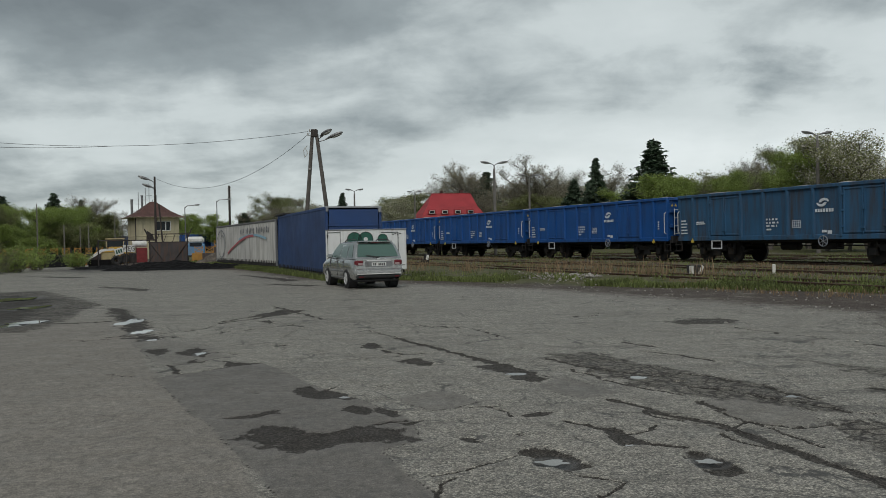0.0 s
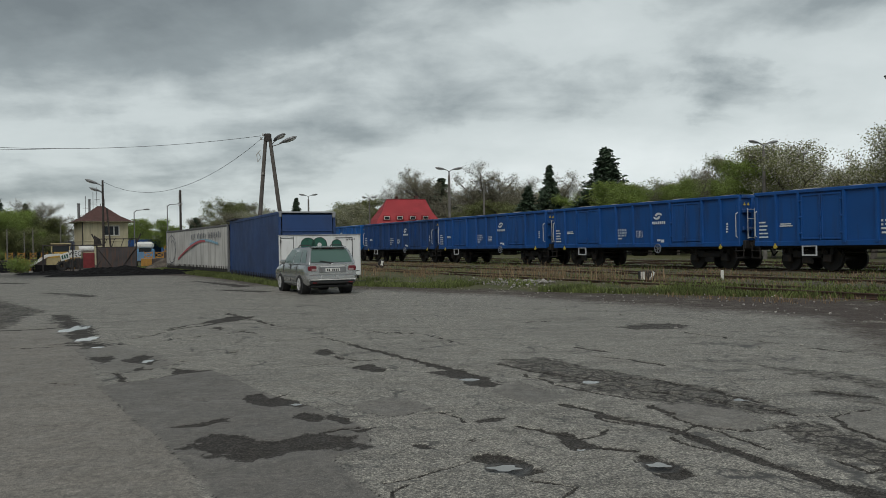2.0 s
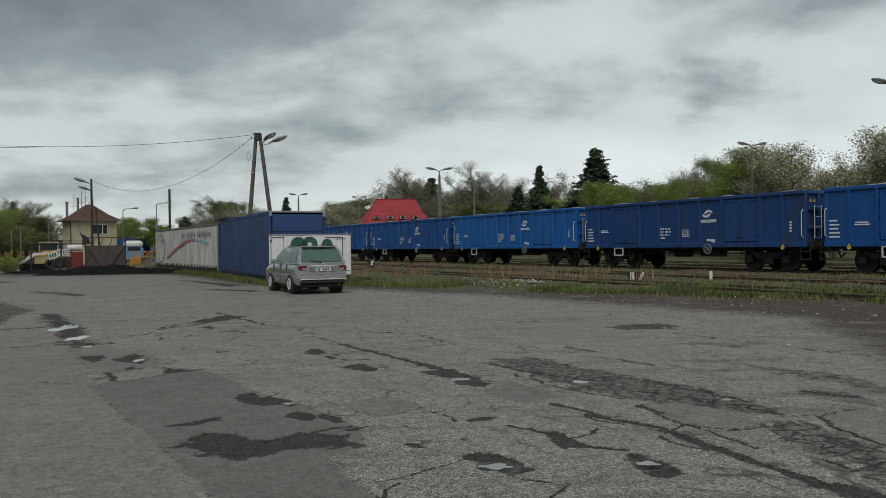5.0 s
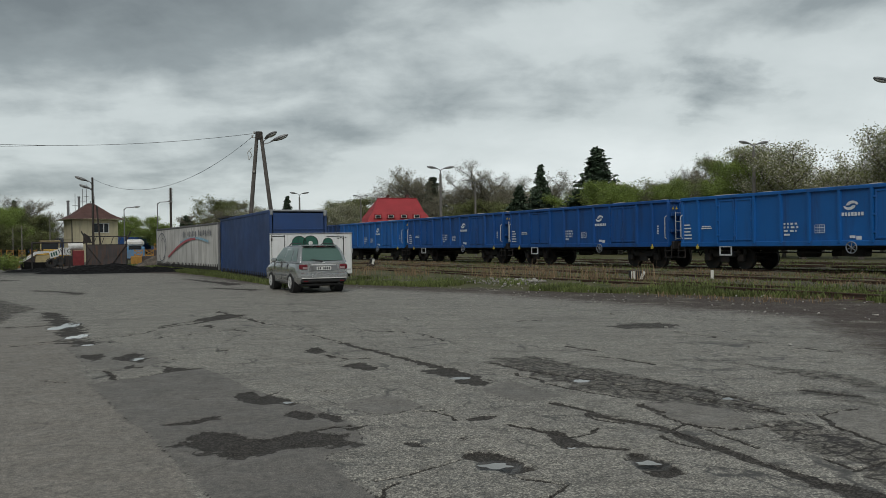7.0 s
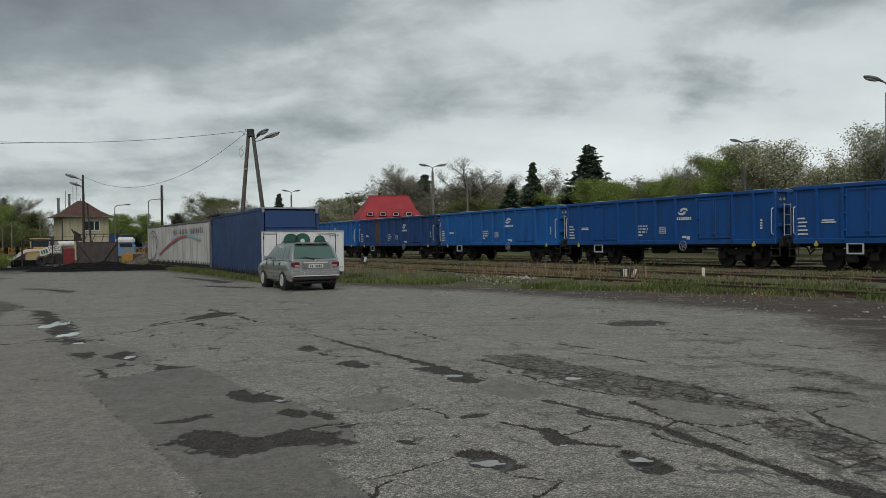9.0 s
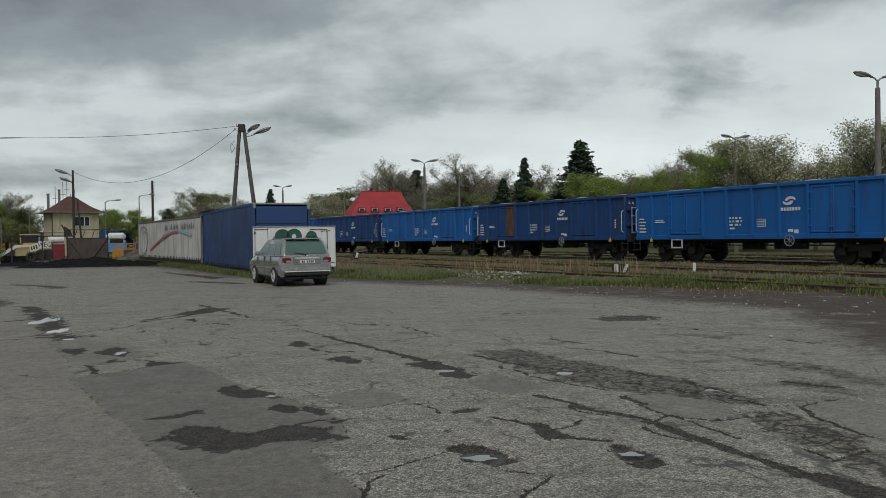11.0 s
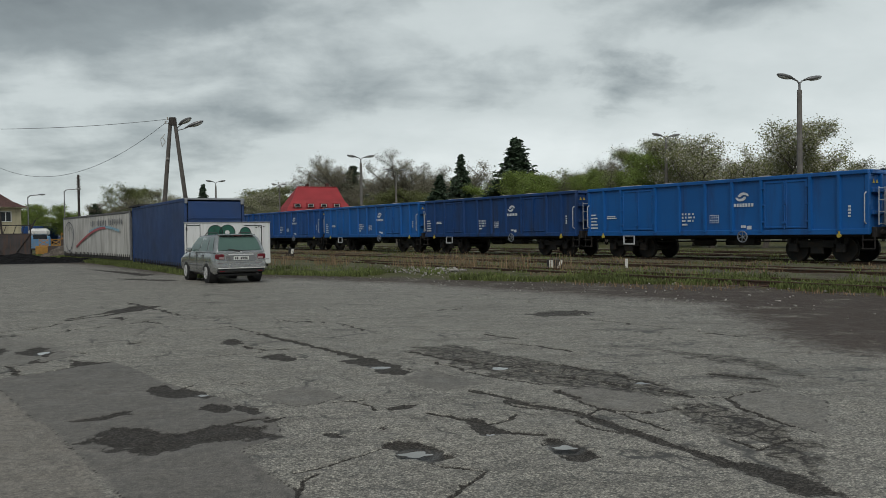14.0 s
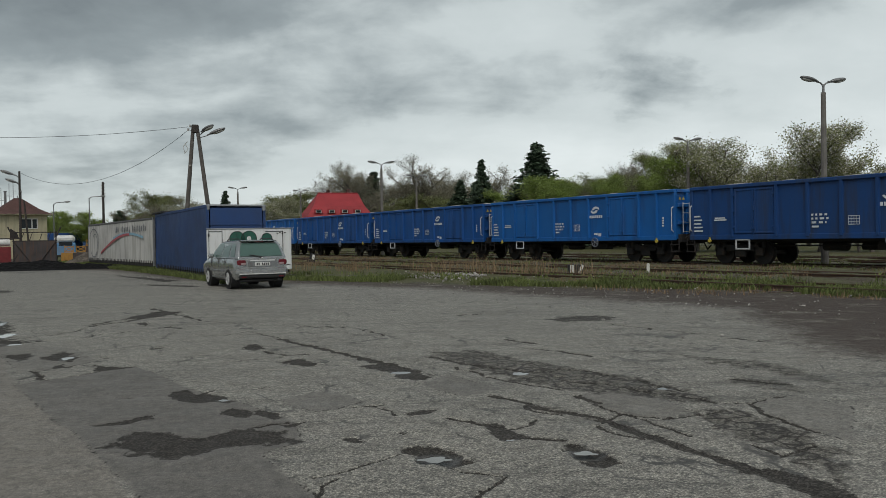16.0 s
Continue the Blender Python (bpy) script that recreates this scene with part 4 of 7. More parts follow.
    part("floor", S().box((0, 0, SILL + 0.2), (BODY - 0.2, 2 * HALF_W - 0.25, 0.1)), WAGON_BLACK, w)
    # load: a low uneven heap that just shows above the rim
    nx, ny = 40, 10
    rr = random.Random(9)
    vs, fs = [], []
    for i in range(nx):
        for j in range(ny):
            x, y = -L2 + 0.15 + (BODY - 0.3) * i / (nx - 1), -HALF_W + 0.12 + (2 * HALF_W - 0.24) * j / (ny - 1)
            hump = math.sin(math.pi * j / (ny - 1)) * (0.5 + 0.5 * abs(math.sin(i * 0.42)))
            vs.append((x, y, TOP - 0.2 + 0.32 * hump + rr.uniform(-0.05, 0.05)))
    for i in range(nx - 1):
        for j in range(ny - 1):
            a = i * ny + j
            fs.append((a, a + ny, a + ny + 1, a + 1))
    part("stone_load", S().add(vs, fs), CARGO, w, "heaped pale crushed stone")
    # underframe
    s = S().box((0, 0, SILL - 0.02), (BODY + 0.3, 0.5, 0.3))
    for yy in (-0.95, 0.95):
        s.box((0, yy, SILL + 0.03), (BODY + 0.2, 0.12, 0.24))
    for sx in (-1, 1):
        s.box((sx * (L2 + 0.08), 0, SILL + 0.08), (0.16, 2.5, 0.36), b=0.02)
    s.box((1.3, -0.5, 0.72), (0.9, 0.5, 0.3), b=0.04).cyl((-1.4, -0.2, 0.7), (-0.5, -0.2, 0.7), 0.17, 12).box((0.2, 0.3, 0.68), (0.7, 0.5, 0.25), b=0.03)
    s.tube([(-3.2, -0.6, 0.72), (3.2, -0.6, 0.72)], 0.025)
    part("underframe", s, WAGON_BLACK, w)
    # buffers and coupling
    for sx in (-1, 1):
        for yy in (-0.875, 0.875):
            b = S().cyl((sx * (L2 + 0.1), yy, 1.05), (sx * (L2 + 0.26), yy, 1.05), 0.115, 12).cyl((sx * (L2 + 0.24), yy, 1.05), (sx * (WAGON / 2 - 0.03), yy, 1.05), 0.075, 10)
            b.cyl((sx * (WAGON / 2 - 0.05), yy, 1.05), (sx * (WAGON / 2 - 0.005), yy, 1.05), 0.21, 18)
            part("buffer", b, WAGON_BLACK, w)
    c = S().tube([(L2 + 0.1, 0, 1.02), (L2 + 0.3, 0, 0.9), (L2 + 0.62, 0, 1.0)], 0.035, 8).tube([(L2 + 0.1, 0.3, 0.9), (L2 + 0.3, 0.3, 0.55), (L2 + 0.5, 0.3, 0.75)], 0.03, 6)
    part("coupling", c, WAGON_BLACK, w)
    # bogies
    wm = wheelset_mesh()
    for sx in (-1, 1):
        bx = sx * 4.5
        f = S()
        for yy in (-1.0, 1.0):
            f.box((bx, yy, 0.62), (1.3, 0.14, 0.22), b=0.03)
            for wx in (-0.9, 0.9):
                f.box((bx + wx, yy, 0.5), (0.34, 0.22, 0.34), b=0.04)
                f.box((bx + wx * 0.62, yy, 0.72), (0.62, 0.13, 0.14), b=0.03)
                f.cyl((bx + wx * 0.82, yy - 0.02, 0.64), (bx + wx * 0.82, yy - 0.02, 0.86), 0.07, 8)
                f.cyl((bx + wx * 1.2, yy - 0.02, 0.64), (bx + wx * 1.2, yy - 0.02, 0.86), 0.07, 8)
            f.box((bx, yy, 0.42), (0.5, 0.12, 0.3), b=0.04)
        f.box((bx, 0, 0.66), (0.5, 2.0, 0.3), b=0.05)
        bog = part("bogie", f, WAGON_BLACK, w)
        for wx in (-0.9, 0.9):
            part("wheelset", wm, WAGON_BLACK, bog, at=pose(bx + wx, 0, 0.46))
    # fittings on the near side
    for sx in (-1, 1):
        h = S()
        x = sx * (L2 - 0.06)
        h.tube([(x, -HALF_W - 0.02, 1.35), (x, -HALF_W - 0.13, 1.42), (x, -HALF_W - 0.13, 2.35), (x, -HALF_W - 0.02, 2.42)], 0.02, 6)
        part("handrail", h, WAGON_RAIL, w, "white steel grab rail at the wagon corner")
    for sx in (-1, 1):
        l = S()
        for zz in (0.5, 0.8):
            l.box((sx * (L2 + 0.02), -HALF_W - 0.02, zz), (0.42, 0.12, 0.035))
        for dx in (-0.2, 0.2):
            l.box((sx * (L2 + 0.02) + dx, -HALF_W, 0.78), (0.03, 0.04, 0.56))
        part("footstep", l, WAGON_BLACK, w)
        e = S()
        for zz in (1.35, 1.75, 2.15, 2.55):
            e.tube([(sx * (L2 + 0.2), -1.15, zz), (sx * (L2 + 0.2), -0.75, zz)], 0.016, 6)
        for yy in (-1.15, -0.75):
            e.tube([(sx * (L2 + 0.2), yy, 1.3), (sx * (L2 + 0.2), yy, 2.6)], 0.018, 6)
        part("end_ladder", e, WAGON_RAIL, w)
    g = S()
    x = edges[2] + 0.47
    for zz in (0.62, 0.98):
        g.box((x, -HALF_W - 0.03, zz), (0.66, 0.03, 0.055))
    for dx in (-0.305, 0.305):
        g.box((x + dx, -HALF_W - 0.03, 0.8), (0.055, 0.03, 0.36))
    part("label_frame", g, WAGON_RAIL, w, "white square clip frame for waybills")
    hw = S().ring((edges[6] + 0.5, -HALF_W - 0.09, 0.92), (0, 1, 0), 0.21, 0.02)
    for a in range(3):
        t = a * math.pi / 3 + 0.4
        hw.tube([(edges[6] + 0.5 - 0.2 * math.cos(t), -HALF_W - 0.09, 0.92 - 0.2 * math.sin(t)), (edges[6] + 0.5 + 0.2 * math.cos(t), -HALF_W - 0.09, 0.92 + 0.2 * math.sin(t))], 0.014)
    hw.cyl((edges[6] + 0.5, -HALF_W - 0.09, 0.92), (edges[6] + 0.5, -HALF_W + 0.1, 0.92), 0.025, 6)
    part("brake_handwheel", hw, mat("handwheel_grey", (0.2, 0.22, 0.25), 0.5), w, "grey spoked brake handwheel")
    for sx in (-1, 1):
        t = S()
        t.cyl((sx * 5.6, -HALF_W - 0.09, 0.95), (sx * 5.6, -HALF_W - 0.03, 0.95), 0.075, 12)
        t.box((sx * 5.6, -HALF_W - 0.05, 1.03), (0.07, 0.05, 0.16), b=0.01)
        part("jacking_mark", t, WAGON_YELLOW, w)
    tagged(part("stencil", markings(random.Random(3)), WAGON_WHITE, w, "white stencilled marks"), kind="stuff")
    for flip in (1, -1):
        part("emblem_leaf", emblem_leaf(flip), WAGON_WHITE, w, "white curled leaf of the emblem")
    tagged(part("lettering", word_bars(), WAGON_WHITE, w, "white row of bars under the emblem"), kind="stuff")
    y = S()
    for k in range(2):
        y.add([(L2 + 0.012, -1.2 + k * 0.22, TOP - 0.45), (L2 + 0.012, -1.04 + k * 0.22, TOP - 0.45), (L2 + 0.012, -1.12 + k * 0.22, TOP - 0.31),
               (L2 + 0.008, -1.2 + k * 0.22, TOP - 0.45), (L2 + 0.008, -1.04 + k * 0.22, TOP - 0.45), (L2 + 0.008, -1.12 + k * 0.22, TOP - 0.31)], [(0, 1, 2), (5, 4, 3)])
    part("warning_sign", y, WAGON_YELLOW, w)
    return w, paint


wagon_0, painted = build_wagon()
DOOR_MESHES = [o.data for o in painted if o.name.split(".")[0] == "door"]
painted_names = {o.name.split(".")[0] for o in painted} | {"hinge"}
WAGONS = [(i, None) for i in range(-2, 28)]
# paint of each wagon from the front of the train, counted from the one that is opposite first
PAINT = {-2: 3, -1: 3, 0: 0, 1: 0, 2: 0, 3: 2, 4: 1, 5: 0, 6: 0, 7: 1, 8: 2, 9: 1, 10: 2, 11: 1, 12: 0, 13: 0, 14: 1, 15: 2}
TRAIN = []
for i_, _ in WAGONS:
    w_ = wagon_0 if not TRAIN else copy_thing(wagon_0, pose(0, 0, -50))
    k_ = PAINT.get(i_, i_ % 3)
    for o_ in w_.children_recursive:
        if o_.name.split(".")[0] in painted_names:
            o_.material_slots[0].link = "OBJECT"
            o_.material_slots[0].material = BLUES[k_]
    if i_ == 8:      # one door leaf of this wagon has lost its paint
        for o_ in w_.children:
            if o_.data is DOOR_MESHES[1]:
                o_.material_slots[0].material = WAGON_RUST
                tagged(o_, "rust-brown unpainted door leaf")
    if k_ == 3:
        tagged(w_, "old faded grey-blue steel open freight wagon with grime")
    elif k_ == 1:
        tagged(w_, "bright freshly painted blue steel open freight wagon, white markings")
    elif k_ == 2:
        tagged(w_, "dull dirty blue steel open freight wagon with white markings")
    TRAIN.append((i_, w_))


FIRST, SPEED, SLOWING, TRAIN_D = 38.22, 10.94, 0.0945, 28.55


def train_at(i, t):
    s = FIRST + WAGON * i - rolled(t)
    return Matrix.Translation(sd(s, TRAIN_D, RAIL_Z)) @ pose(0, 0, 0, 0, 0, TRACK_TURN)
# ---- trees ----
BARK = mat("bark_grey_brown", (0.12, 0.105, 0.09), 0.9, vary=0.3, scale=4, grain=0.3, grain_scale=30)
LEAF = {
    "green": mat("leaf_spring_green", (0.23, 0.30, 0.075), 0.6, vary=0.25, scale=0.5, island=0.45, leaf=0.45),
    "dull": mat("leaf_olive", (0.19, 0.21, 0.085), 0.65, vary=0.25, scale=0.5, island=0.45, leaf=0.45),
    "bud": mat("leaf_bud_grey", (0.23, 0.215, 0.15), 0.75, vary=0.25, scale=0.5, island=0.4, leaf=0.4),
    "blossom": mat("leaf_with_blossom", (0.25, 0.265, 0.12), 0.65, vary=0.2, scale=0.6, island=0.5, leaf=0.4),
    "petal": mat("white_blossom", (0.55, 0.53, 0.47), 0.7, vary=0.1, scale=2, island=0.25),
    "spruce": mat("spruce_needles", (0.05, 0.08, 0.045), 0.7, vary=0.25, scale=0.8, island=0.5),
}


class Crown:
    def __init__(self, rng):
        self.rng, self.wood, self.leaves = rng, S(), []

    def grow(self, p, way, length, r, level, last):
        rng = self.rng
        n = 4 if level < last else 3
        pts, d = [p], way.normalized()
        for i in range(n):
            d = (d + Vector((rng.gauss(0, 0.16), rng.gauss(0, 0.16), rng.gauss(0.05, 0.10)))).normalized()
            pts.append(pts[-1] + d * (length / n))
        for i in range(n):
            self.wood.cyl(pts[i], pts[i + 1], r * (1 - 0.75 * i / n), 6 if level < 2 else 3, r * (1 - 0.75 * (i + 1) / n), caps=False)
        if level >= last:
            self.leaves += [(q, d) for q in pts[1:]]
            return
        kids = (12, 7, 6)[min(level, 2)]
        for k in range(kids):
            f = (0.13 if level == 0 else 0.15) + (0.87 if level == 0 else 0.85) * (k + rng.random()) / kids
            i = min(int(f * n), n - 1)
            base = pts[i].lerp(pts[i + 1], f * n - i)
            a = rng.uniform(0, 2 * math.pi)
            side = Vector((math.cos(a), math.sin(a), rng.uniform(0.1, 0.75)))
            self.grow(base, side * 0.95 + d * 0.45, length * rng.uniform(0.42, 0.62) * (1.1 - 0.35 * f), r * 0.42, level + 1, last)


def leaf_mesh(spots, per, size, spread, rng, material, name="crown"):
    n = len(spots) * per
    g = np.random.RandomState(rng.randint(0, 99999))
    c = np.repeat(np.array([tuple(q) for q, _ in spots]), per, 0) + g.normal(0, spread, (n, 3))
    a = g.normal(0, 1, (n, 3))
    a /= np.linalg.norm(a, axis=1)[:, None]
    b = np.cross(a, g.normal(0, 1, (n, 3)))
    b /= np.linalg.norm(b, axis=1)[:, None]
    s = size * g.uniform(0.55, 1.3, (n, 1))
    v = np.stack([c - a * s, c - b * s * 0.55, c + a * s, c + b * s * 0.55], 1).reshape(-1, 3)
    me = bpy.data.meshes.new(name)
    me.from_pydata(v.tolist(), [], np.arange(n * 4).reshape(-1, 4).tolist())
    me.materials.append(material)
    return me


def make_tree(kind, seed, label, category="tree"):
    """A tree ten metres high, its foot at the origin."""
    rng = random.Random(seed)
    t = thing("tree", pose(0, 0, -80), label, category, "trees beyond the tracks")
    if kind == "spruce":
        w = S().cyl((0, 0, 0), (0, 0, 9.8), 0.17, 8, 0.02)
        spots = []
        z = 0.9
        while z < 9.75:
            k = (9.9 - z) / 9.0
            for b in range(rng.randint(7, 9)):
                a = rng.uniform(0, 2 * math.pi)
                ln = (0.03 + 2.75 * k) * rng.uniform(0.6, 1.1)
                tip = Vector((ln * math.cos(a), ln * math.sin(a), z - 0.25 * ln + rng.uniform(-0.1, 0.1)))
                w.cyl((0, 0, z), tip, 0.025, 3, 0.008, caps=False)
                m = max(2, int(ln / 0.14))
                for j in range(m):
                    q = Vector((0, 0, z)).lerp(tip, (j + 1.2) / (m + 0.2))
                    spots.append((q, tip))
            z += 0.17 + 0.16 * k
        part("trunk", w, BARK, t)
        part("crown", leaf_mesh(spots, 9, 0.13, 0.08, rng, LEAF["spruce"]), None, t, "dark green needle boughs")
        return t
    c = Crown(rng)
    lean = Vector((rng.uniform(-0.1, 0.1), rng.uniform(-0.1, 0.1), 1))
    c.grow(Vector((0, 0, 0)), lean, 7.2, 0.20, 0, 3)
    part("trunk", c.wood, BARK, t, "bare grey-brown trunk and limbs")
    top = max(q.z for q, _ in c.leaves)
    per, size, spread, m = {"green": (20, 0.075, 0.25, "green"), "dull": (15, 0.075, 0.23, "dull"), "bud": (12, 0.05, 0.17, "bud"), "blossom": (15, 0.065, 0.21, "blossom")}[kind]
    part("crown", leaf_mesh(c.leaves, per, size, spread, rng, LEAF[m]), None, t)
    if kind == "blossom":
        part("blossom", leaf_mesh(c.leaves, 8, 0.055, 0.26, rng, LEAF["petal"], "blossom"), None, t, "scattered white blossom")
    t["high"] = top
    return t


LABELS = {"green": "broadleaf tree in fresh spring green beyond the tracks", "dull": "broadleaf tree with olive young leaves beyond the tracks",
          "bud": "nearly bare grey tree just coming into bud", "blossom": "wide fruit tree with white blossom among young leaves",
          "spruce": "tall dark green pointed spruce tree"}
KINDS = {k: [make_tree(k, 10 * j + i, LABELS[k]) for i in range(2 if k == "spruce" else 3)] for j, k in enumerate(("green", "dull", "bud", "blossom", "spruce"))}
USED = set()
trnd = random.Random(17)


def polar(az, dist, z=0.0):
    return Vector((dist * math.sin(radians(az)), dist * math.cos(radians(az)), z))


def plant(kind, az, dist, slope, wide=1.0, variant=None):
    """A tree at an azimuth and distance from the camera whose top rises by slope over the eye."""
    proto = KINDS[kind][variant if variant is not None else trnd.randrange(len(KINDS[kind]))]
    high = (EYE + dist * slope - 0.1) / (10.0 if kind == "spruce" else max(proto["high"], 5.0))
    m = Matrix.Translation(polar(az, dist, 0.05)) @ pose(0, 0, 0, 0, 0, trnd.uniform(0, 360)) @ Matrix.Diagonal((high * wide, high * wide, high, 1))
    if proto.name in USED:
        copy_thing(proto, m)
    else:
        USED.add(proto.name)
        proto.matrix_basis = m


def across(az, d):
    """Distance at which a ray of that azimuth is d across the tracks."""
    return d / math.sin(radians(az) - PHI)


# named trees that stand out against the sky
plant("spruce", 10.9, across(10.9, 62), 0.100, 1.2, 0)
plant("spruce", 9.4, across(9.4, 62), 0.074, 1.8, 1)
plant("spruce", 14.85, across(14.85, 62), 0.123, 1.12, 1)
plant("spruce", 20.2, across(20.2, 66), 0.056, 1.3, 0)
plant("spruce", 7.0, across(7.0, 74), 0.07, 1.9, 1)
plant("spruce", 3.2, across(3.2, 84), 0.07, 1.7, 0)
plant("spruce", -7.1, 190, 0.051, 1.1, 0)
for az_, sl_, kind_, d_, w_ in (
        (31.4, 0.121, "blossom", 47, 1.15), (28.2, 0.128, "blossom", 48, 1.15), (33.2, 0.098, "blossom", 50, 1.0), (30.0, 0.122, "blossom", 50, 1.15), (35.6, 0.070, "blossom", 50, 1.2), (26.9, 0.124, "blossom", 52, 1.1),
        (25.7, 0.107, "green", 50, 1.1), (36.3, 0.078, "blossom", 50, 1.2), (38.6, 0.074, "blossom", 50, 1.2), (41.5, 0.08, "dull", 52, 1.2),
        (22.2, 0.121, "bud", 54, 1.0), (23.3, 0.112, "green", 55, 1.0), (23.4, 0.096, "green", 56, 1.0), (21.0, 0.098, "green", 56, 1.1), (24.6, 0.106, "dull", 58, 1.2),
        (18.9, 0.09, "bud", 58, 1.1), (17.8, 0.076, "green", 58, 1.4), (16.4, 0.076, "green", 60, 1.4), (19.6, 0.074, "green", 60, 1.3),
        (13.4, 0.066, "dull", 64, 1.4), (12.3, 0.062, "green", 64, 1.4), (14.0, 0.060, "green", 62, 1.5), (15.8, 0.068, "dull", 62, 1.2),
        (10.2, 0.06, "dull", 66, 1.4), (8.6, 0.072, "bud", 68, 1.2), (7.7, 0.078, "bud", 68, 1.1), (6.3, 0.076, "bud", 70, 1.2), (5.3, 0.082, "bud", 70, 1.1),
        (4.6, 0.083, "bud", 86, 1.0), (8.2, 0.058, "dull", 66, 1.5), (6.9, 0.056, "dull", 66, 1.5), (5.6, 0.054, "dull", 66, 1.5), (4.9, 0.05, "green", 80, 1.3),
        (2.2, 0.074, "bud", 88, 1.1), (1.0, 0.073, "bud", 90, 1.1), (-0.3, 0.064, "bud", 90, 1.1), (0.4, 0.062, "bud", 95, 1.2), (-1.0, 0.055, "bud", 95, 1.2),
        (-2.9, 0.060, "blossom", 66, 1.2), (-4.0, 0.052, "blossom", 66, 1.2), (-2.0, 0.045, "dull", 62, 1.2), (-5.2, 0.032, "green", 60, 1.5)):
    plant(kind_, az_, across(az_, d_), sl_, w_)
for az_, dist_, sl_, kind_, w_ in (
        (-10.6, 165, 0.068, "blossom", 1.2), (-11.3, 170, 0.060, "dull", 1.2), (-9.4, 175, 0.045, "bud", 1.3), (-12.4, 150, 0.038, "bud", 1.3),
        (-13.6, 150, 0.036, "bud", 1.3), (-8.4, 175, 0.036, "dull", 1.4), (-14.6, 130, 0.044, "green", 1.4), (-15.7, 130, 0.046, "green", 1.4), (-16.9, 135, 0.040, "green", 1.4),
        (-17.8, 140, 0.036, "dull", 1.4), (-13.9, 150, 0.041, "spruce", 1.3), (-12.9, 165, 0.036, "dull", 1.4), (-6.6, 170, 0.03, "green", 1.6),
        (-21.8, 125, 0.036, "bud", 1.2), (-22.7, 120, 0.046, "bud", 1.1), (-23.3, 115, 0.048, "dull", 1.1), (-23.9, 118, 0.052, "bud", 1.0), (-24.6, 110, 0.048, "green", 1.3),
        (-25.4, 112, 0.05, "green", 1.2), (-26.3, 105, 0.046, "green", 1.3), (-27.2, 100, 0.046, "green", 1.3), (-28.3, 95, 0.052, "green", 1.2), (-29.4, 90, 0.05, "dull", 1.2),
        (-30.6, 90, 0.05, "green", 1.2), (-32.0, 90, 0.05, "green", 1.3), (-25.9, 120, 0.05, "spruce", 1.4), (-24.3, 122, 0.058, "spruce", 0.7), (-28.9, 110, 0.062, "spruce", 1.3),
        (-26.7, 90, 0.028, "green", 1.7), (-28.0, 84, 0.026, "green", 1.7), (-29.5, 80, 0.028, "green", 1.7), (-31.0, 78, 0.028, "green", 1.7), (-24.9, 100, 0.03, "dull", 1.6), (-23.4, 105, 0.026, "dull", 1.6)):
    plant(kind_, az_, dist_, sl_, w_)
for az_, sl_ in ((0.2, 0.045), (1.4, 0.05), (2.6, 0.05), (3.9, 0.066), (4.9, 0.068), (6.0, 0.066), (7.1, 0.064), (8.3, 0.062), (9.5, 0.058), (-1.6, 0.05)):
    plant("bud" if int(az_ * 10) % 2 else "dull", az_, across(az_, 92), sl_, 1.4)
# the wood behind, uncounted
wood_rows = [(az, across(az, 78), 0.048 + 0.012 * math.sin(az * 1.7), k) for az, k in zip(np.arange(-3, 44, 1.15), ["dull", "green", "bud", "green"] * 11)]
for az_, dist_, sl_, kind_ in wood_rows:
    plant(kind_, float(az_), float(dist_), float(sl_) + 0.02 * min(1, max(0, (az_ - 5) / 15)), 1.6)
for k_ in KINDS:
    for o_ in KINDS[k_]:
        if o_.name not in USED:
            plant(k_, 46 + 3 * trnd.random(), 75, 0.07, 1.2, KINDS[k_].index(o_))


# ---- low shrubs by the yard ----
def shrub(az, dist, high, wide, kind="green", seed=0, label="low leafy green shrub at the edge of the yard"):
    rng = random.Random(seed)
    t = thing("shrub", Matrix.Translation(polar(az, dist)), label, "shrub", "shrubs by the yard")
    w, spots = S(), []
    for i in range(26):
        a, r = rng.uniform(0, 6.28), rng.uniform(0.2, 1)
        tip = Vector((wide * r * math.cos(a), wide * r * math.sin(a), high * rng.uniform(0.55, 1.05) * (1.1 - 0.5 * r)))
        w.cyl((tip.x * 0.25, tip.y * 0.25, 0), tip, 0.02, 4, 0.006, caps=False)
        spots += [(tip * f, tip) for f in (0.35, 0.55, 0.75, 0.9, 1.0)]
    part("stem", w, BARK, t)
    part("foliage", leaf_mesh(spots, 14, 0.07, 0.16, rng, LEAF[kind], "foliage"), None, t)


for i_, (az_, dist_, h_, w_, k_) in enumerate(((-24.6, 71, 1.5, 1.2, "green"), (-27.0, 66, 1.9, 1.8, "green"), (-28.2, 62, 2.1, 1.8, "green"),
                                             (-29.4, 60, 2.0, 1.9, "dull"), (-30.6, 58, 2.2, 2.0, "green"))):
    shrub(az_, dist_, h_, w_, k_, 60 + i_)
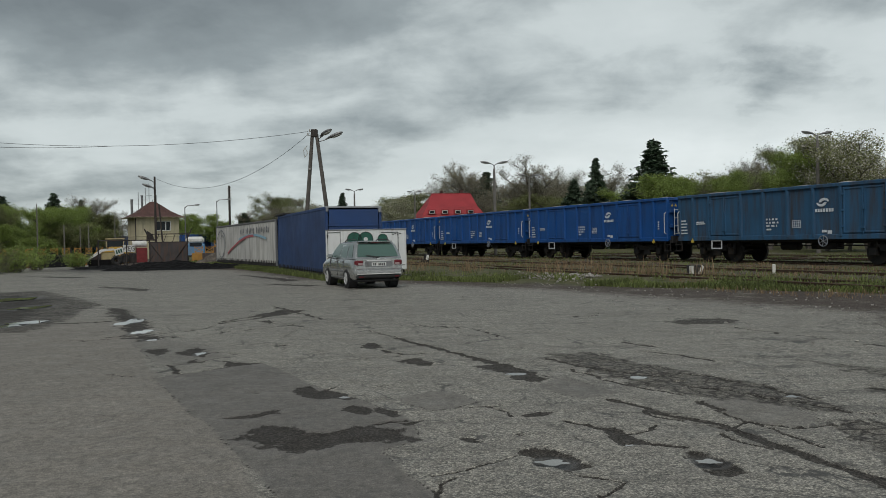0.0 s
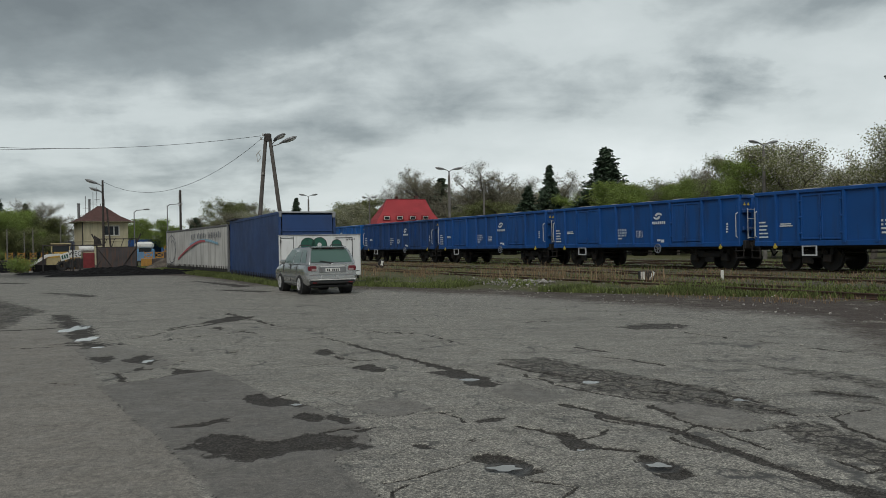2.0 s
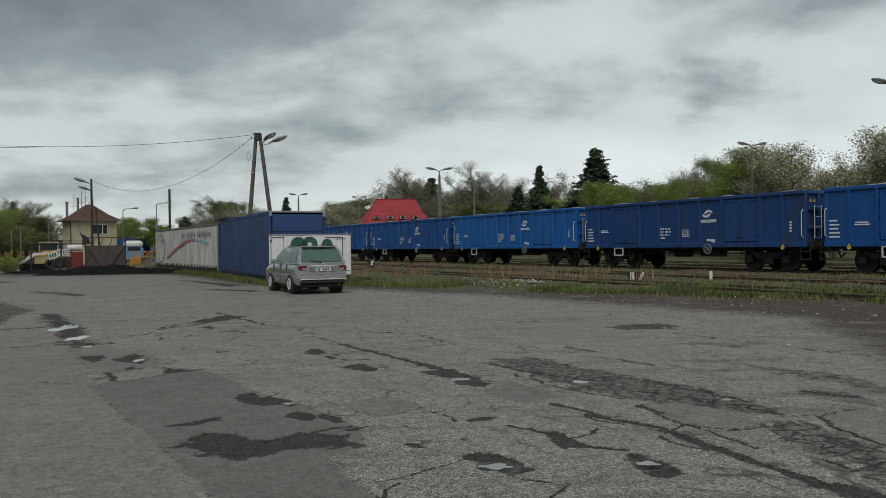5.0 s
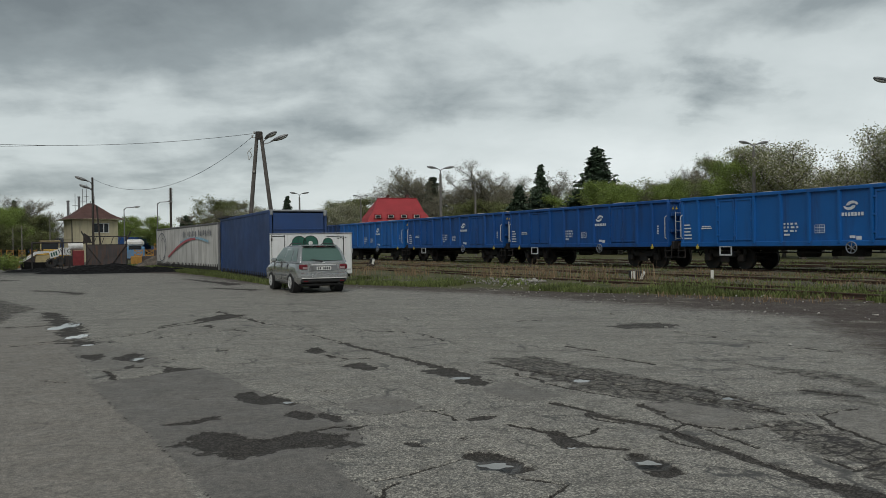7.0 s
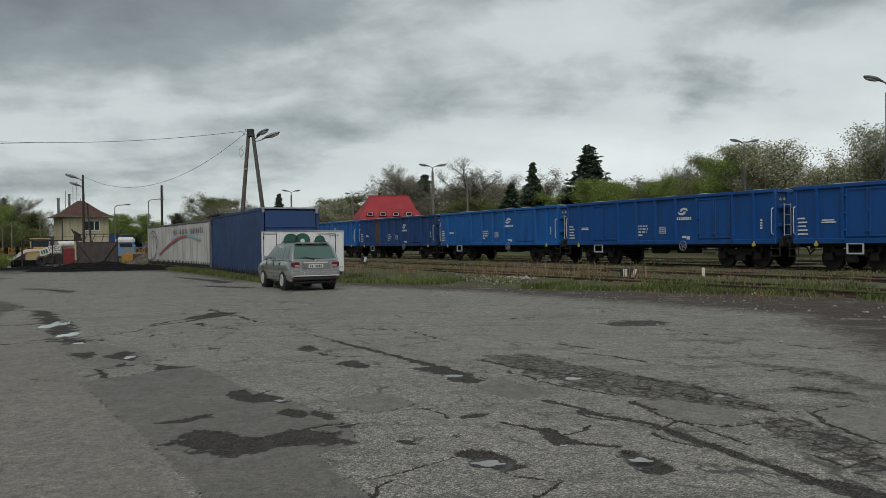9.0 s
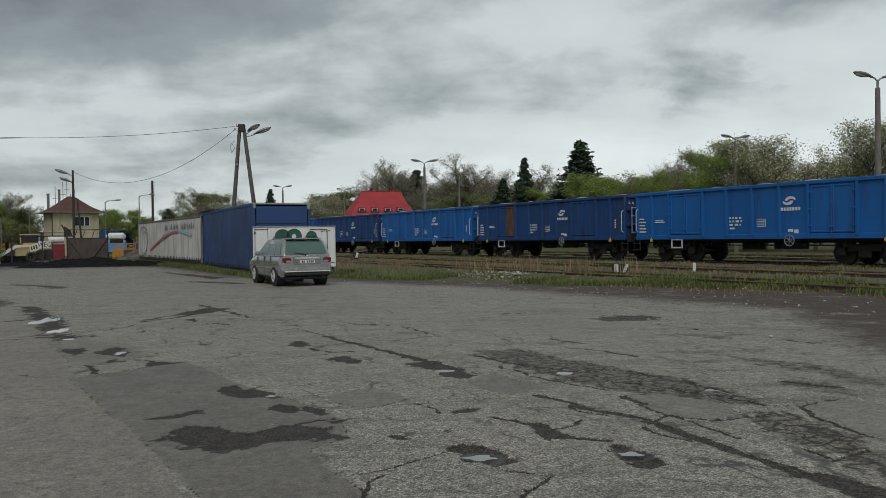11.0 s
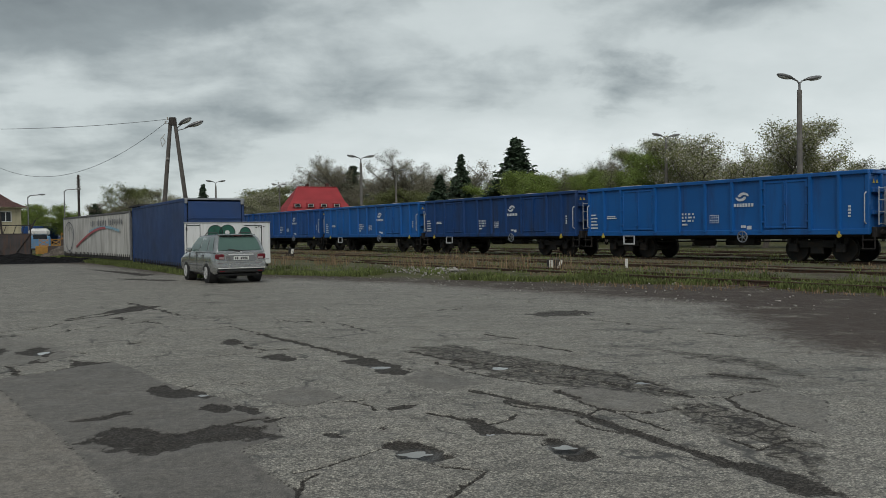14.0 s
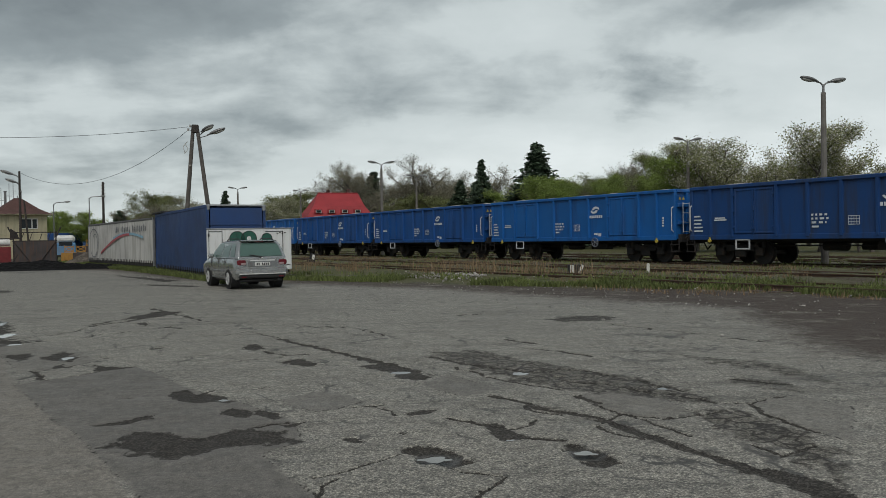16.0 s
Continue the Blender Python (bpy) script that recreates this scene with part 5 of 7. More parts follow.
# ---- the parked car ----
SILVER = mat("car_silver_paint", (0.52, 0.53, 0.525), 0.2, 0.8, vary=0.05, scale=1.0, dirt=(0.2, 0.19, 0.17), dirt_at=0.68, dirt_scale=2.0)
CAR_GREY = mat("car_lower_grey", (0.22, 0.225, 0.23), 0.4, 0.4, vary=0.06, scale=1.0, dirt=(0.13, 0.12, 0.11), dirt_at=0.6, dirt_scale=3.0)
BLACK_PLASTIC = mat("black_plastic", (0.02, 0.02, 0.021), 0.5, vary=0.15, scale=4)
RUBBER = mat("tyre_rubber", (0.022, 0.022, 0.022), 0.85, vary=0.2, scale=8)
ALLOY = mat("alloy_rim", (0.60, 0.60, 0.59), 0.4, 0.25, vary=0.1, scale=6)
GLASS = mat("tinted_car_glass", (0.08, 0.14, 0.12), 0.04, vary=0.05, scale=1, spec=0.8)
TAIL_RED = mat("tail_lamp_red", (0.13, 0.014, 0.02), 0.15, vary=0.1, scale=5)
TAIL_CLEAR = mat("tail_lamp_clear", (0.34, 0.25, 0.25), 0.2, vary=0.1, scale=5)
PLATE = mat("plate_white", (0.65, 0.65, 0.63), 0.5, vary=0.05, scale=5)
INK = mat("black_ink", (0.02, 0.02, 0.02), 0.6, vary=0.05, scale=5)


def sheet(rows, close=False):
    """A grid of points into quads."""
    n = len(rows[0])
    v = [p for r in rows for p in r]
    f = []
    for i in range(len(rows) - 1):
        for j in range(n - 1):
            a = i * n + j
            f.append((a, a + 1, a + n + 1, a + n))
    return v, f


def build_car():
    c = thing("car", pose(-2.58, 28.4, 0.0, 0, 0, 112.5), "parked silver estate-style off-road car seen from behind, tailgate shut", "car")
    R0, F0 = -0.92, 3.62                 # rear and front ends from the rear axle
    # lower body: stations along x, each with half width and the heights of the side profile
    body = S()
    st = []
    for x in (R0, R0 + 0.03, R0 + 0.12, R0 + 0.35, -0.45, -0.2, 0.2, 0.45, 0.9, 1.4, 1.9, 2.2, 2.45, 2.8, 3.05, 3.3, 3.5, 3.59, F0):
        k = 0.0
        if x < R0 + 0.35:
            k = ((R0 + 0.35 - x) / 0.35) ** 2
        elif x > 3.05:
            k = ((x - 3.05) / (F0 - 3.05)) ** 2
        w = 0.91 - 0.06 * k
        deck = 1.06 if x < 2.3 else 1.06 - 0.20 * ((x - 2.3) / 1.3) ** 1.3
        top = deck - (0.02 if x < R0 + 0.05 else 0)
        low = 0.30 + 0.10 * k
        st.append([(x, w - 0.10, low), (x, w - 0.015, low + 0.10), (x, w, 0.62), (x, w - 0.005, 0.80), (x, w - 0.03, top - 0.07), (x, w - 0.075, top), (x, 0.0, top + (0.02 if x > 2.3 else 0.0))])
    full = []
    for r in st:
        left = r
        right = [(x, -y, z) for x, y, z in r[:-1]][::-1]
        full.append(left + right)
    v, f = sheet(full)
    body.add(v, f)
    n = len(full[0])
    for end in (0, len(full) - 1):
        body.add(full[end], [tuple(range(n)) if end == 0 else tuple(range(n))[::-1]])
    b = part("body", body, SILVER, c, "silver painted body shell", smooth=True)
    part("underbody", S().box((1.35, 0, 0.30), (4.2, 1.5, 0.12), b=0.04), BLACK_PLASTIC, c)
    # cabin
    rows = []
    prof = ((0.0, 0.865, R0 + 0.06, 2.55, 1.04), (0.45, 0.815, R0 + 0.20, 2.12, 1.28), (0.85, 0.74, R0 + 0.36, 1.66, 1.52), (0.96, 0.69, R0 + 0.46, 1.50, 1.595), (1.0, 0.58, R0 + 0.58, 1.32, 1.635), (1.0, 0.0, R0 + 0.62, 1.25, 1.665))
    for _, w, xr, xf, z in prof:
        rows.append([(xr, w * 0.9, z), (xr + 0.06, w, z), (0.5, w + 0.01 * (w > 0), z), (xf - 0.1, w, z), (xf, w * 0.9, z)])
    cabin = S()
    allrows = []
    for r in rows:
        allrows.append(r)
    v, f = sheet(allrows)
    cabin.add(v, [q[::-1] for q in f])
    cabin.add([(x, -y, z) for x, y, z in v], f)
    for col in (0, 4):
        for i in range(len(rows) - 1):
            a, bq = rows[i][col], rows[i + 1][col]
            q = [a, bq, (bq[0], -bq[1], bq[2]), (a[0], -a[1], a[2])]
            cabin.add(q, [(0, 1, 2, 3) if col == 0 else (3, 2, 1, 0)])
    part("cabin", cabin, SILVER, c, "silver roof and pillars", smooth=True)

    def on(t, u):
        """A point on the cabin's flank: t up, u from rear to front of that level."""
        lv = t * 1.0
        for (t0, w0, r0, f0, z0), (t1, w1, r1, f1, z1) in zip(prof, prof[1:]):
            if t0 <= lv <= t1 and t1 > t0:
                k = (lv - t0) / (t1 - t0)
                w, xr, xf, z = w0 + (w1 - w0) * k, r0 + (r1 - r0) * k, f0 + (f1 - f0) * k, z0 + (z1 - z0) * k
                return Vector((xr + (xf - xr) * u, w + 0.014, z))
    for sy in (1, -1):
        for u0, u1, t0, t1, u2, u3 in ((0.05, 0.22, 0.12, 0.88, 0.04, 0.235), (0.265, 0.53, 0.08, 0.9, 0.275, 0.585), (0.56, 0.90, 0.06, 0.9, 0.62, 0.955)):
            g = S()
            rows_g = []
            for t in np.linspace(t0, t1, 5):
                k = (t - t0) / (t1 - t0)
                rows_g.append([tuple(on(t, u0 + (u2 - u0) * k + ((u1 + (u3 - u1) * k) - (u0 + (u2 - u0) * k)) * e)) for e in np.linspace(0, 1, 4)])
            v, f = sheet([[(x, sy * y, z) for x, y, z in r] for r in rows_g])
            g.add(v, f if sy < 0 else [q[::-1] for q in f])
            part("side_window", g, GLASS, c, smooth=True)
    # rear window and windscreen
    for nm, col, off in (("rear_window", 0, -0.014), ("windscreen", 2, 0.014)):
        g = S()
        rg = []
        for t in np.linspace(0.14, 0.9, 5):
            for (t0, w0, r0, f0, z0), (t1, w1, r1, f1, z1) in zip(prof, prof[1:]):
                if t0 <= t <= t1 and t1 > t0:
                    k = (t - t0) / (t1 - t0)
                    w, x, z = (w0 + (w1 - w0) * k) * 0.86, (r0 + (r1 - r0) * k if col == 0 else f0 + (f1 - f0) * k), z0 + (z1 - z0) * k
                    rg.append([(x + off - (0.012 if col == 0 else -0.012) * (1 - e * e), w * e, z) for e in np.linspace(-1, 1, 7)])
        v, f = sheet(rg)
        g.add(v, f)
        part(nm, g, GLASS, c, smooth=True)
    # tailgate details
    x = R0 - 0.012
    part("rear_bumper", S().box((R0 + 0.03, 0, 0.60), (0.16, 1.70, 0.20), b=0.05).box((R0 + 0.20, 0.85, 0.60), (0.4, 0.09, 0.2), b=0.04).box((R0 + 0.20, -0.85, 0.60), (0.4, 0.09, 0.2), b=0.04), SILVER, c, smooth=False)
    # skirt below the bumper, the underside's shade put into its black colour
    part("lower_skirt", S().box((R0 + 0.05, 0, 0.44), (0.15, 1.62, 0.14), b=0.04), BLACK_PLASTIC, c)
    for sy in (1, -1):
        part("side_skirt", S().box((1.35, sy * 0.865, 0.40), (1.75, 0.06, 0.13), b=0.03), CAR_GREY, c)
    part("bumper_strip", S().box((R0 - 0.055, 0, 0.52), (0.03, 1.6, 0.03), b=0.008), PLATE, c)
    part("plate_trim", S().box((x + 0.0, 0, 0.965), (0.05, 0.86, 0.045), b=0.012), ALLOY, c, "bright trim over the number plate")
    p = part("number_plate", S().box((x - 0.012, 0, 0.85), (0.02, 0.52, 0.115), b=0.004), PLATE, c, "white number plate")
    nb = S()
    for i in range(7):
        if i != 2:
            nb.box((x - 0.024, 0.19 - i * 0.063, 0.85), (0.004, 0.042, 0.075))
    tagged(part("plate_bars", nb, INK, p), kind="stuff")
    part("tailgate_recess", S().box((x + 0.004, 0, 0.86), (0.03, 0.98, 0.19), b=0.01), CAR_GREY, c)
    for sy in (1, -1):
        tl = part("tail_light", S().box((R0 + 0.05, sy * 0.70, 0.90), (0.16, 0.31, 0.21), b=0.05), TAIL_RED, c, "red and clear tail lamp")
        part("lamp_window", S().box((R0 - 0.032, sy * 0.66, 0.86), (0.02, 0.17, 0.07), b=0.02), TAIL_CLEAR, tl)
        part("reflector", S().box((R0 - 0.04, sy * 0.64, 0.42), (0.02, 0.16, 0.04), b=0.01), TAIL_RED, c)
        m = S().box((1.86, sy * 1.0, 1.12), (0.13, 0.22, 0.15), b=0.05)
        part("door_mirror", m, SILVER, c)
        rl = S().tube([(-0.35, sy * 0.585, 1.635), (-0.2, sy * 0.585, 1.70), (1.0, sy * 0.585, 1.71), (1.2, sy * 0.585, 1.645)], 0.018, 6)
        part("roof_rail", rl, BLACK_PLASTIC, c)
        for xx in (0.55, 1.35):
            part("door_handle", S().box((xx, sy * 0.915, 0.93), (0.2, 0.03, 0.035), b=0.012), SILVER, c)
        seams = S()
        for xx in (0.42, 1.22, 2.2):
            seams.box((xx, sy * 0.9, 0.72), (0.008, 0.02, 0.6))
        part("door_seam", seams, BLACK_PLASTIC, c)
        part("rub_strip", S().box((1.3, sy * 0.907, 0.60), (1.7, 0.025, 0.06), b=0.01), CAR_GREY, c)
    part("spoiler", S().box((R0 + 0.42, 0, 1.63), (0.24, 1.22, 0.035), b=0.014), SILVER, c)
    part("brake_light", S().box((R0 + 0.335, 0, 1.605), (0.02, 0.3, 0.025)), TAIL_RED, c)
    wp = S().tube([(R0 + 0.055, 0.02, 1.10), (R0 + 0.085, 0.42, 1.16)], 0.014, 5).box((R0 + 0.06, 0.02, 1.08), (0.05, 0.09, 0.05), b=0.01)
    part("rear_wiper", wp, BLACK_PLASTIC, c)
    part("badge", S().cyl((R0 + 0.028, 0, 1.03), (R0 + 0.01, 0, 1.03), 0.045, 14), ALLOY, c)
    part("exhaust", S().cyl((R0 - 0.02, -0.55, 0.33), (R0 + 0.3, -0.55, 0.33), 0.035, 10), BLACK_PLASTIC, c)
    part("antenna", S().tube([(1.2, 0.3, 1.66), (0.95, 0.3, 1.95)], 0.006, 4), BLACK_PLASTIC, c)
    # wheels
    for wx in (0.0, 2.62):
        for sy in (1, -1):
            w = new("wheel")
            w.parent = c
            w.matrix_basis = pose(wx, sy * 0.845, 0.352)
            tagged(w, "alloy wheel with a dark tyre")
            t = S().ring((0, 0, 0), (0, 1, 0), 0.255, 0.098, 28, 10)
            part("tyre", t, RUBBER, w, smooth=True)
            r = S().cyl((0, sy * 0.02, 0), (0, sy * 0.075, 0), 0.07, 12).ring((0, sy * 0.085, 0), (0, 1, 0), 0.195, 0.018, 24, 6)
            r.cyl((0, -sy * 0.07, 0), (0, sy * 0.02, 0), 0.19, 20)
            for k in range(5):
                a = 2 * math.pi * k / 5 + 0.3
                r.box((0, 0, 0.11), (0.075, 0.03, 0.2), m=Matrix.Translation((0, sy * 0.075, 0)) @ Matrix.Rotation(a, 4, "Y"), b=0.01)
            part("rim", r, ALLOY, w)
            # black blocks between the spokes stand in for shade in the openings
            g = S()
            for k in range(5):
                a = 2 * math.pi * (k + 0.5) / 5 + 0.3
                g.box((0, 0, 0.12), (0.075, 0.02, 0.11), m=Matrix.Translation((0, sy * 0.055, 0)) @ Matrix.Rotation(a, 4, "Y"), b=0.01)
            part("rim_opening", g, BLACK_PLASTIC, w)
            # shell is uncut: black ring and disc stand for the arch's shaded gap
            part("wheel_arch", S().ring((wx, sy * 0.9, 0.37), (0, 1, 0), 0.388, 0.008, 22, 5), BLACK_PLASTIC, c)
            part("wheel_well", S().cyl((wx, sy * 0.60, 0.37), (wx, sy * 0.907, 0.37), 0.385, 22), BLACK_PLASTIC, c)


build_car()

# ---- curtain-sided bodies standing on the grass ----
CURTAIN_BLUE = mat("curtain_blue_tarpaulin", (0.013, 0.05, 0.165), 0.5, vary=0.12, scale=0.7, dirt=(0.03, 0.045, 0.09), dirt_at=0.6, dirt_scale=0.5, dirt_soft=0.25, bump=0.03, grain_scale=1.2)
CURTAIN_WHITE = mat("curtain_white_tarpaulin", (0.56, 0.55, 0.52), 0.55, vary=0.1, scale=0.6, dirt=(0.33, 0.32, 0.29), dirt_at=0.57, dirt_scale=0.9, streak=True, bump=0.12, grain_scale=2.0)
ROOF_GREY = mat("roof_edge_grey", (0.10, 0.10, 0.10), 0.7, vary=0.25, scale=2, dirt=(0.3, 0.29, 0.27), dirt_at=0.62, dirt_scale=3)
BODY_DARK = mat("chassis_dark", (0.035, 0.033, 0.032), 0.8, vary=0.3, scale=3)
ALU = mat("aluminium_frame", (0.32, 0.33, 0.34), 0.45, 0.6, vary=0.15, scale=3)
PRINT_RED = mat("print_red", (0.42, 0.11, 0.12), 0.6, vary=0.12, scale=4)
PRINT_BLUE = mat("print_pale_blue", (0.25, 0.42, 0.52), 0.6, vary=0.12, scale=4)
PRINT_GREY = mat("print_grey", (0.13, 0.14, 0.16), 0.6, vary=0.12, scale=4)
SIGN_GREEN = mat("print_dark_green", (0.012, 0.085, 0.058), 0.55, vary=0.15, scale=3)
TRAILER_WHITE = mat("trailer_white_paint", (0.66, 0.67, 0.66), 0.4, vary=0.06, scale=1, dirt=(0.42, 0.41, 0.38), dirt_at=0.62, dirt_scale=1.6, streak=True)


def curtain(length, z0, z1, y, waves, amp, rng):
    """A slack tarpaulin with soft upright folds, x along, seen from its left side."""
    nx, nz = int(length * 14), 14
    rows = []
    for i in range(nx + 1):
        x = length * i / nx
        col = []
        for j in range(nz + 1):
            k = j / nz
            fold = amp * (math.sin(x * waves) * 0.5 + 0.5 * math.sin(x * waves * 2.3 + 1.3)) * (0.25 + 0.75 * (1 - k) ** 1.5)
            fold += 0.03 * math.sin(x * 0.9 + 2.0) * math.sin(k * 3.1) + 0.012 * noise.noise(Vector((x * 1.3, k * 3, 5.0)))
            col.append((x, y + fold, z0 + (z1 - z0) * k))
        rows.append(col)
    v, f = sheet(rows)
    nv = len(v)
    n = nz + 1
    back = [(x, yy - 0.012, z) for x, yy, z in v]
    fb = [tuple(nv + i for i in q[::-1]) for q in f]
    return S().add(v + back, f + fb)


def build_box(name, a, b, width, z0, z1, cloth, label, folds):
    a, b = Vector(a), Vector(b)
    d = b - a
    ln = d.length
    t = thing(name, Matrix.Translation(a) @ pose(0, 0, 0, 0, 0, math.degrees(math.atan2(d.y, d.x))), label, "swap body")
    # x along the long side, y to the left: the seen long side is y = 0, the body lies at y < 0
    rng = random.Random(int(ln * 10))
    part("curtain", curtain(ln - 0.16, z0 + 0.16, z1 - 0.14, 0.02, folds, 0.003, rng), cloth, t, at=pose(0.08, 0, 0), smooth=True)
    part("far_curtain", S().box((ln / 2, -width, (z0 + z1) / 2), (ln - 0.1, 0.04, z1 - z0 - 0.3)), cloth, t)
    part("roof", S().box((ln / 2, -width / 2, z1 - 0.02), (ln, width - 0.05, 0.05), b=0.01), ROOF_GREY, t)
    for yy, nm in ((0.0, "roof_rail"), (-width, "roof_rail")):
        part(nm, S().box((ln / 2, yy, z1 - 0.07), (ln + 0.04, 0.09, 0.14), b=0.02), ROOF_GREY if cloth is CURTAIN_WHITE else cloth, t, "grey roof edge")
    part("platform", S().box((ln / 2, -width / 2, z0 + 0.02), (ln, width, 0.16), b=0.02), BODY_DARK, t)
    fringe = S()
    n = int(ln / 0.42)
    for i in range(n):
        x = 0.25 + i * (ln - 0.5) / (n - 1)
        fringe.box((x, 0.05, z0 + 0.14), (0.035, 0.03, 0.34), b=0.004)
        fringe.box((x, 0.06, z0 + 0.2), (0.06, 0.03, 0.06), b=0.008)
    tagged(part("strap", fringe, BODY_DARK, t, "row of dark tension straps and buckles"), kind="stuff")
    for x in (0.04, ln - 0.04):
        for yy in (0.0, -width):
            part("corner_post", S().box((x, yy + (0.0 if yy == 0 else 0.0), (z0 + z1) / 2), (0.1, 0.12, z1 - z0), b=0.012), cloth if cloth is CURTAIN_BLUE else ALU, t)
    legs = S()
    for x in (0.8, ln / 2, ln - 0.8):
        for yy in (-0.4, -width + 0.4):
            part("support_block", S().box((x, yy, z0 / 2 - 0.05), (0.4, 0.3, z0 + 0.1), b=0.02), BODY_DARK, t)
    return t, ln


blue_body, bl = build_box("curtain_swap_body", (-5.19, 35.78, 0), (-9.74, 47.49, 0), 2.5, 0.12, 3.25, CURTAIN_BLUE,
                          "blue tarpaulin curtain-sided truck body standing on grass", 2.2)
# its end towards the yard: framed panels, a cross rail and a pale gutter
end = S()
for z_, h_ in ((2.75, 0.72), (1.35, 2.0)):
    end.box((-0.01, -1.25, z_), (0.04, 2.3, h_), b=0.01)
part("end_panel", end, CURTAIN_BLUE, blue_body, "blue end wall")
part("cross_rail", S().box((-0.03, -1.25, 2.375), (0.06, 2.4, 0.05), b=0.01), CURTAIN_BLUE, blue_body)
part("gutter", S().box((-0.02, -1.25, 3.21), (0.10, 2.62, 0.08), b=0.015), ALU, blue_body, "pale metal gutter over the end")
part("corner_cap", S().box((-0.02, -2.46, 3.1), (0.12, 0.14, 0.24), b=0.02).box((-0.02, -0.02, 3.12), (0.12, 0.12, 0.22), b=0.02), ALU, blue_body)
slab_ = thing("timber_stack", pose(-9.0, 46.6, 3.26, 0, 0, 110), "dark weathered boards lying across the roof of the blue body", "boards")
for i_ in range(4):
    part("board", S().box((0.3 + i_ * 0.02, 0.25 - i_ * 0.5, 0.05 + 0.02 * (i_ % 2)), (3.4, 0.46, 0.09), b=0.01), BODY_DARK, slab_)

white_body, wl = build_box("curtain_trailer_body", (-10.1, 48.5, 0), (-18.5, 65.4, 0), 2.5, 0.28, 3.12, CURTAIN_WHITE,
                           "dirty white curtain-sided trailer body with red and blue print", 1.6)


def printed(points, width, depth=0.006, y=0.075):
    s = S()
    for (x0, z0), (x1, z1) in zip(points, points[1:]):
        d = Vector((x1 - x0, 0, z1 - z0))
        n = Vector((-d.z, 0, d.x)).normalized() * (width / 2)
        q = [(x0 - n.x, y, z0 - n.z), (x1 - n.x, y, z1 - n.z), (x1 + n.x, y, z1 + n.z), (x0 + n.x, y, z0 + n.z)]
        s.add(q + [(a, b - depth, c) for a, b, c in q], [(3, 2, 1, 0), (4, 5, 6, 7), (0, 1, 5, 4), (2, 3, 7, 6)])
    return s


arc_ = [(wl - 4.6 - 8.6 * k, 0.95 + 1.25 * math.sin(math.pi * 0.52 * k)) for k in np.linspace(0, 1, 14)]
part("print", printed(arc_, 0.16), PRINT_RED, white_body, "red swoosh print")
arc_ = [(wl - 8.6 - 8.0 * k, 1.98 + 0.28 * math.sin(math.pi * k)) for k in np.linspace(0, 1, 12)]
part("print", printed(arc_, 0.14, y=0.069), PRINT_BLUE, white_body, "pale blue swoosh print")
wd_ = S()
for i_ in range(19):
    if i_ not in (3, 10):
        wd_.box((wl - 9.3 - i_ * 0.44, 0.075, 2.5 + 0.03 * (i_ % 3)), (0.13, 0.006, 0.3 + 0.1 * (i_ % 2)))
tagged(part("print", wd_, PRINT_GREY, white_body, "row of grey bars"), kind="stuff")
cr_ = [(wl - 2.2 + 1.5 * math.cos(a) * (1 + 0.12 * math.sin(3 * a)), 1.7 + 1.05 * math.sin(a)) for a in np.linspace(0.3, 5.6, 26)]
part("print", printed(cr_, 0.07), PRINT_GREY, white_body, "thin grey curl")
cr_ = [(wl - 2.6 + 0.9 * math.cos(a), 1.6 + 0.75 * math.sin(a * 1.0)) for a in np.linspace(0.8, 4.6, 18)]
part("print", printed(cr_, 0.055), PRINT_GREY, white_body, "thin grey curl")


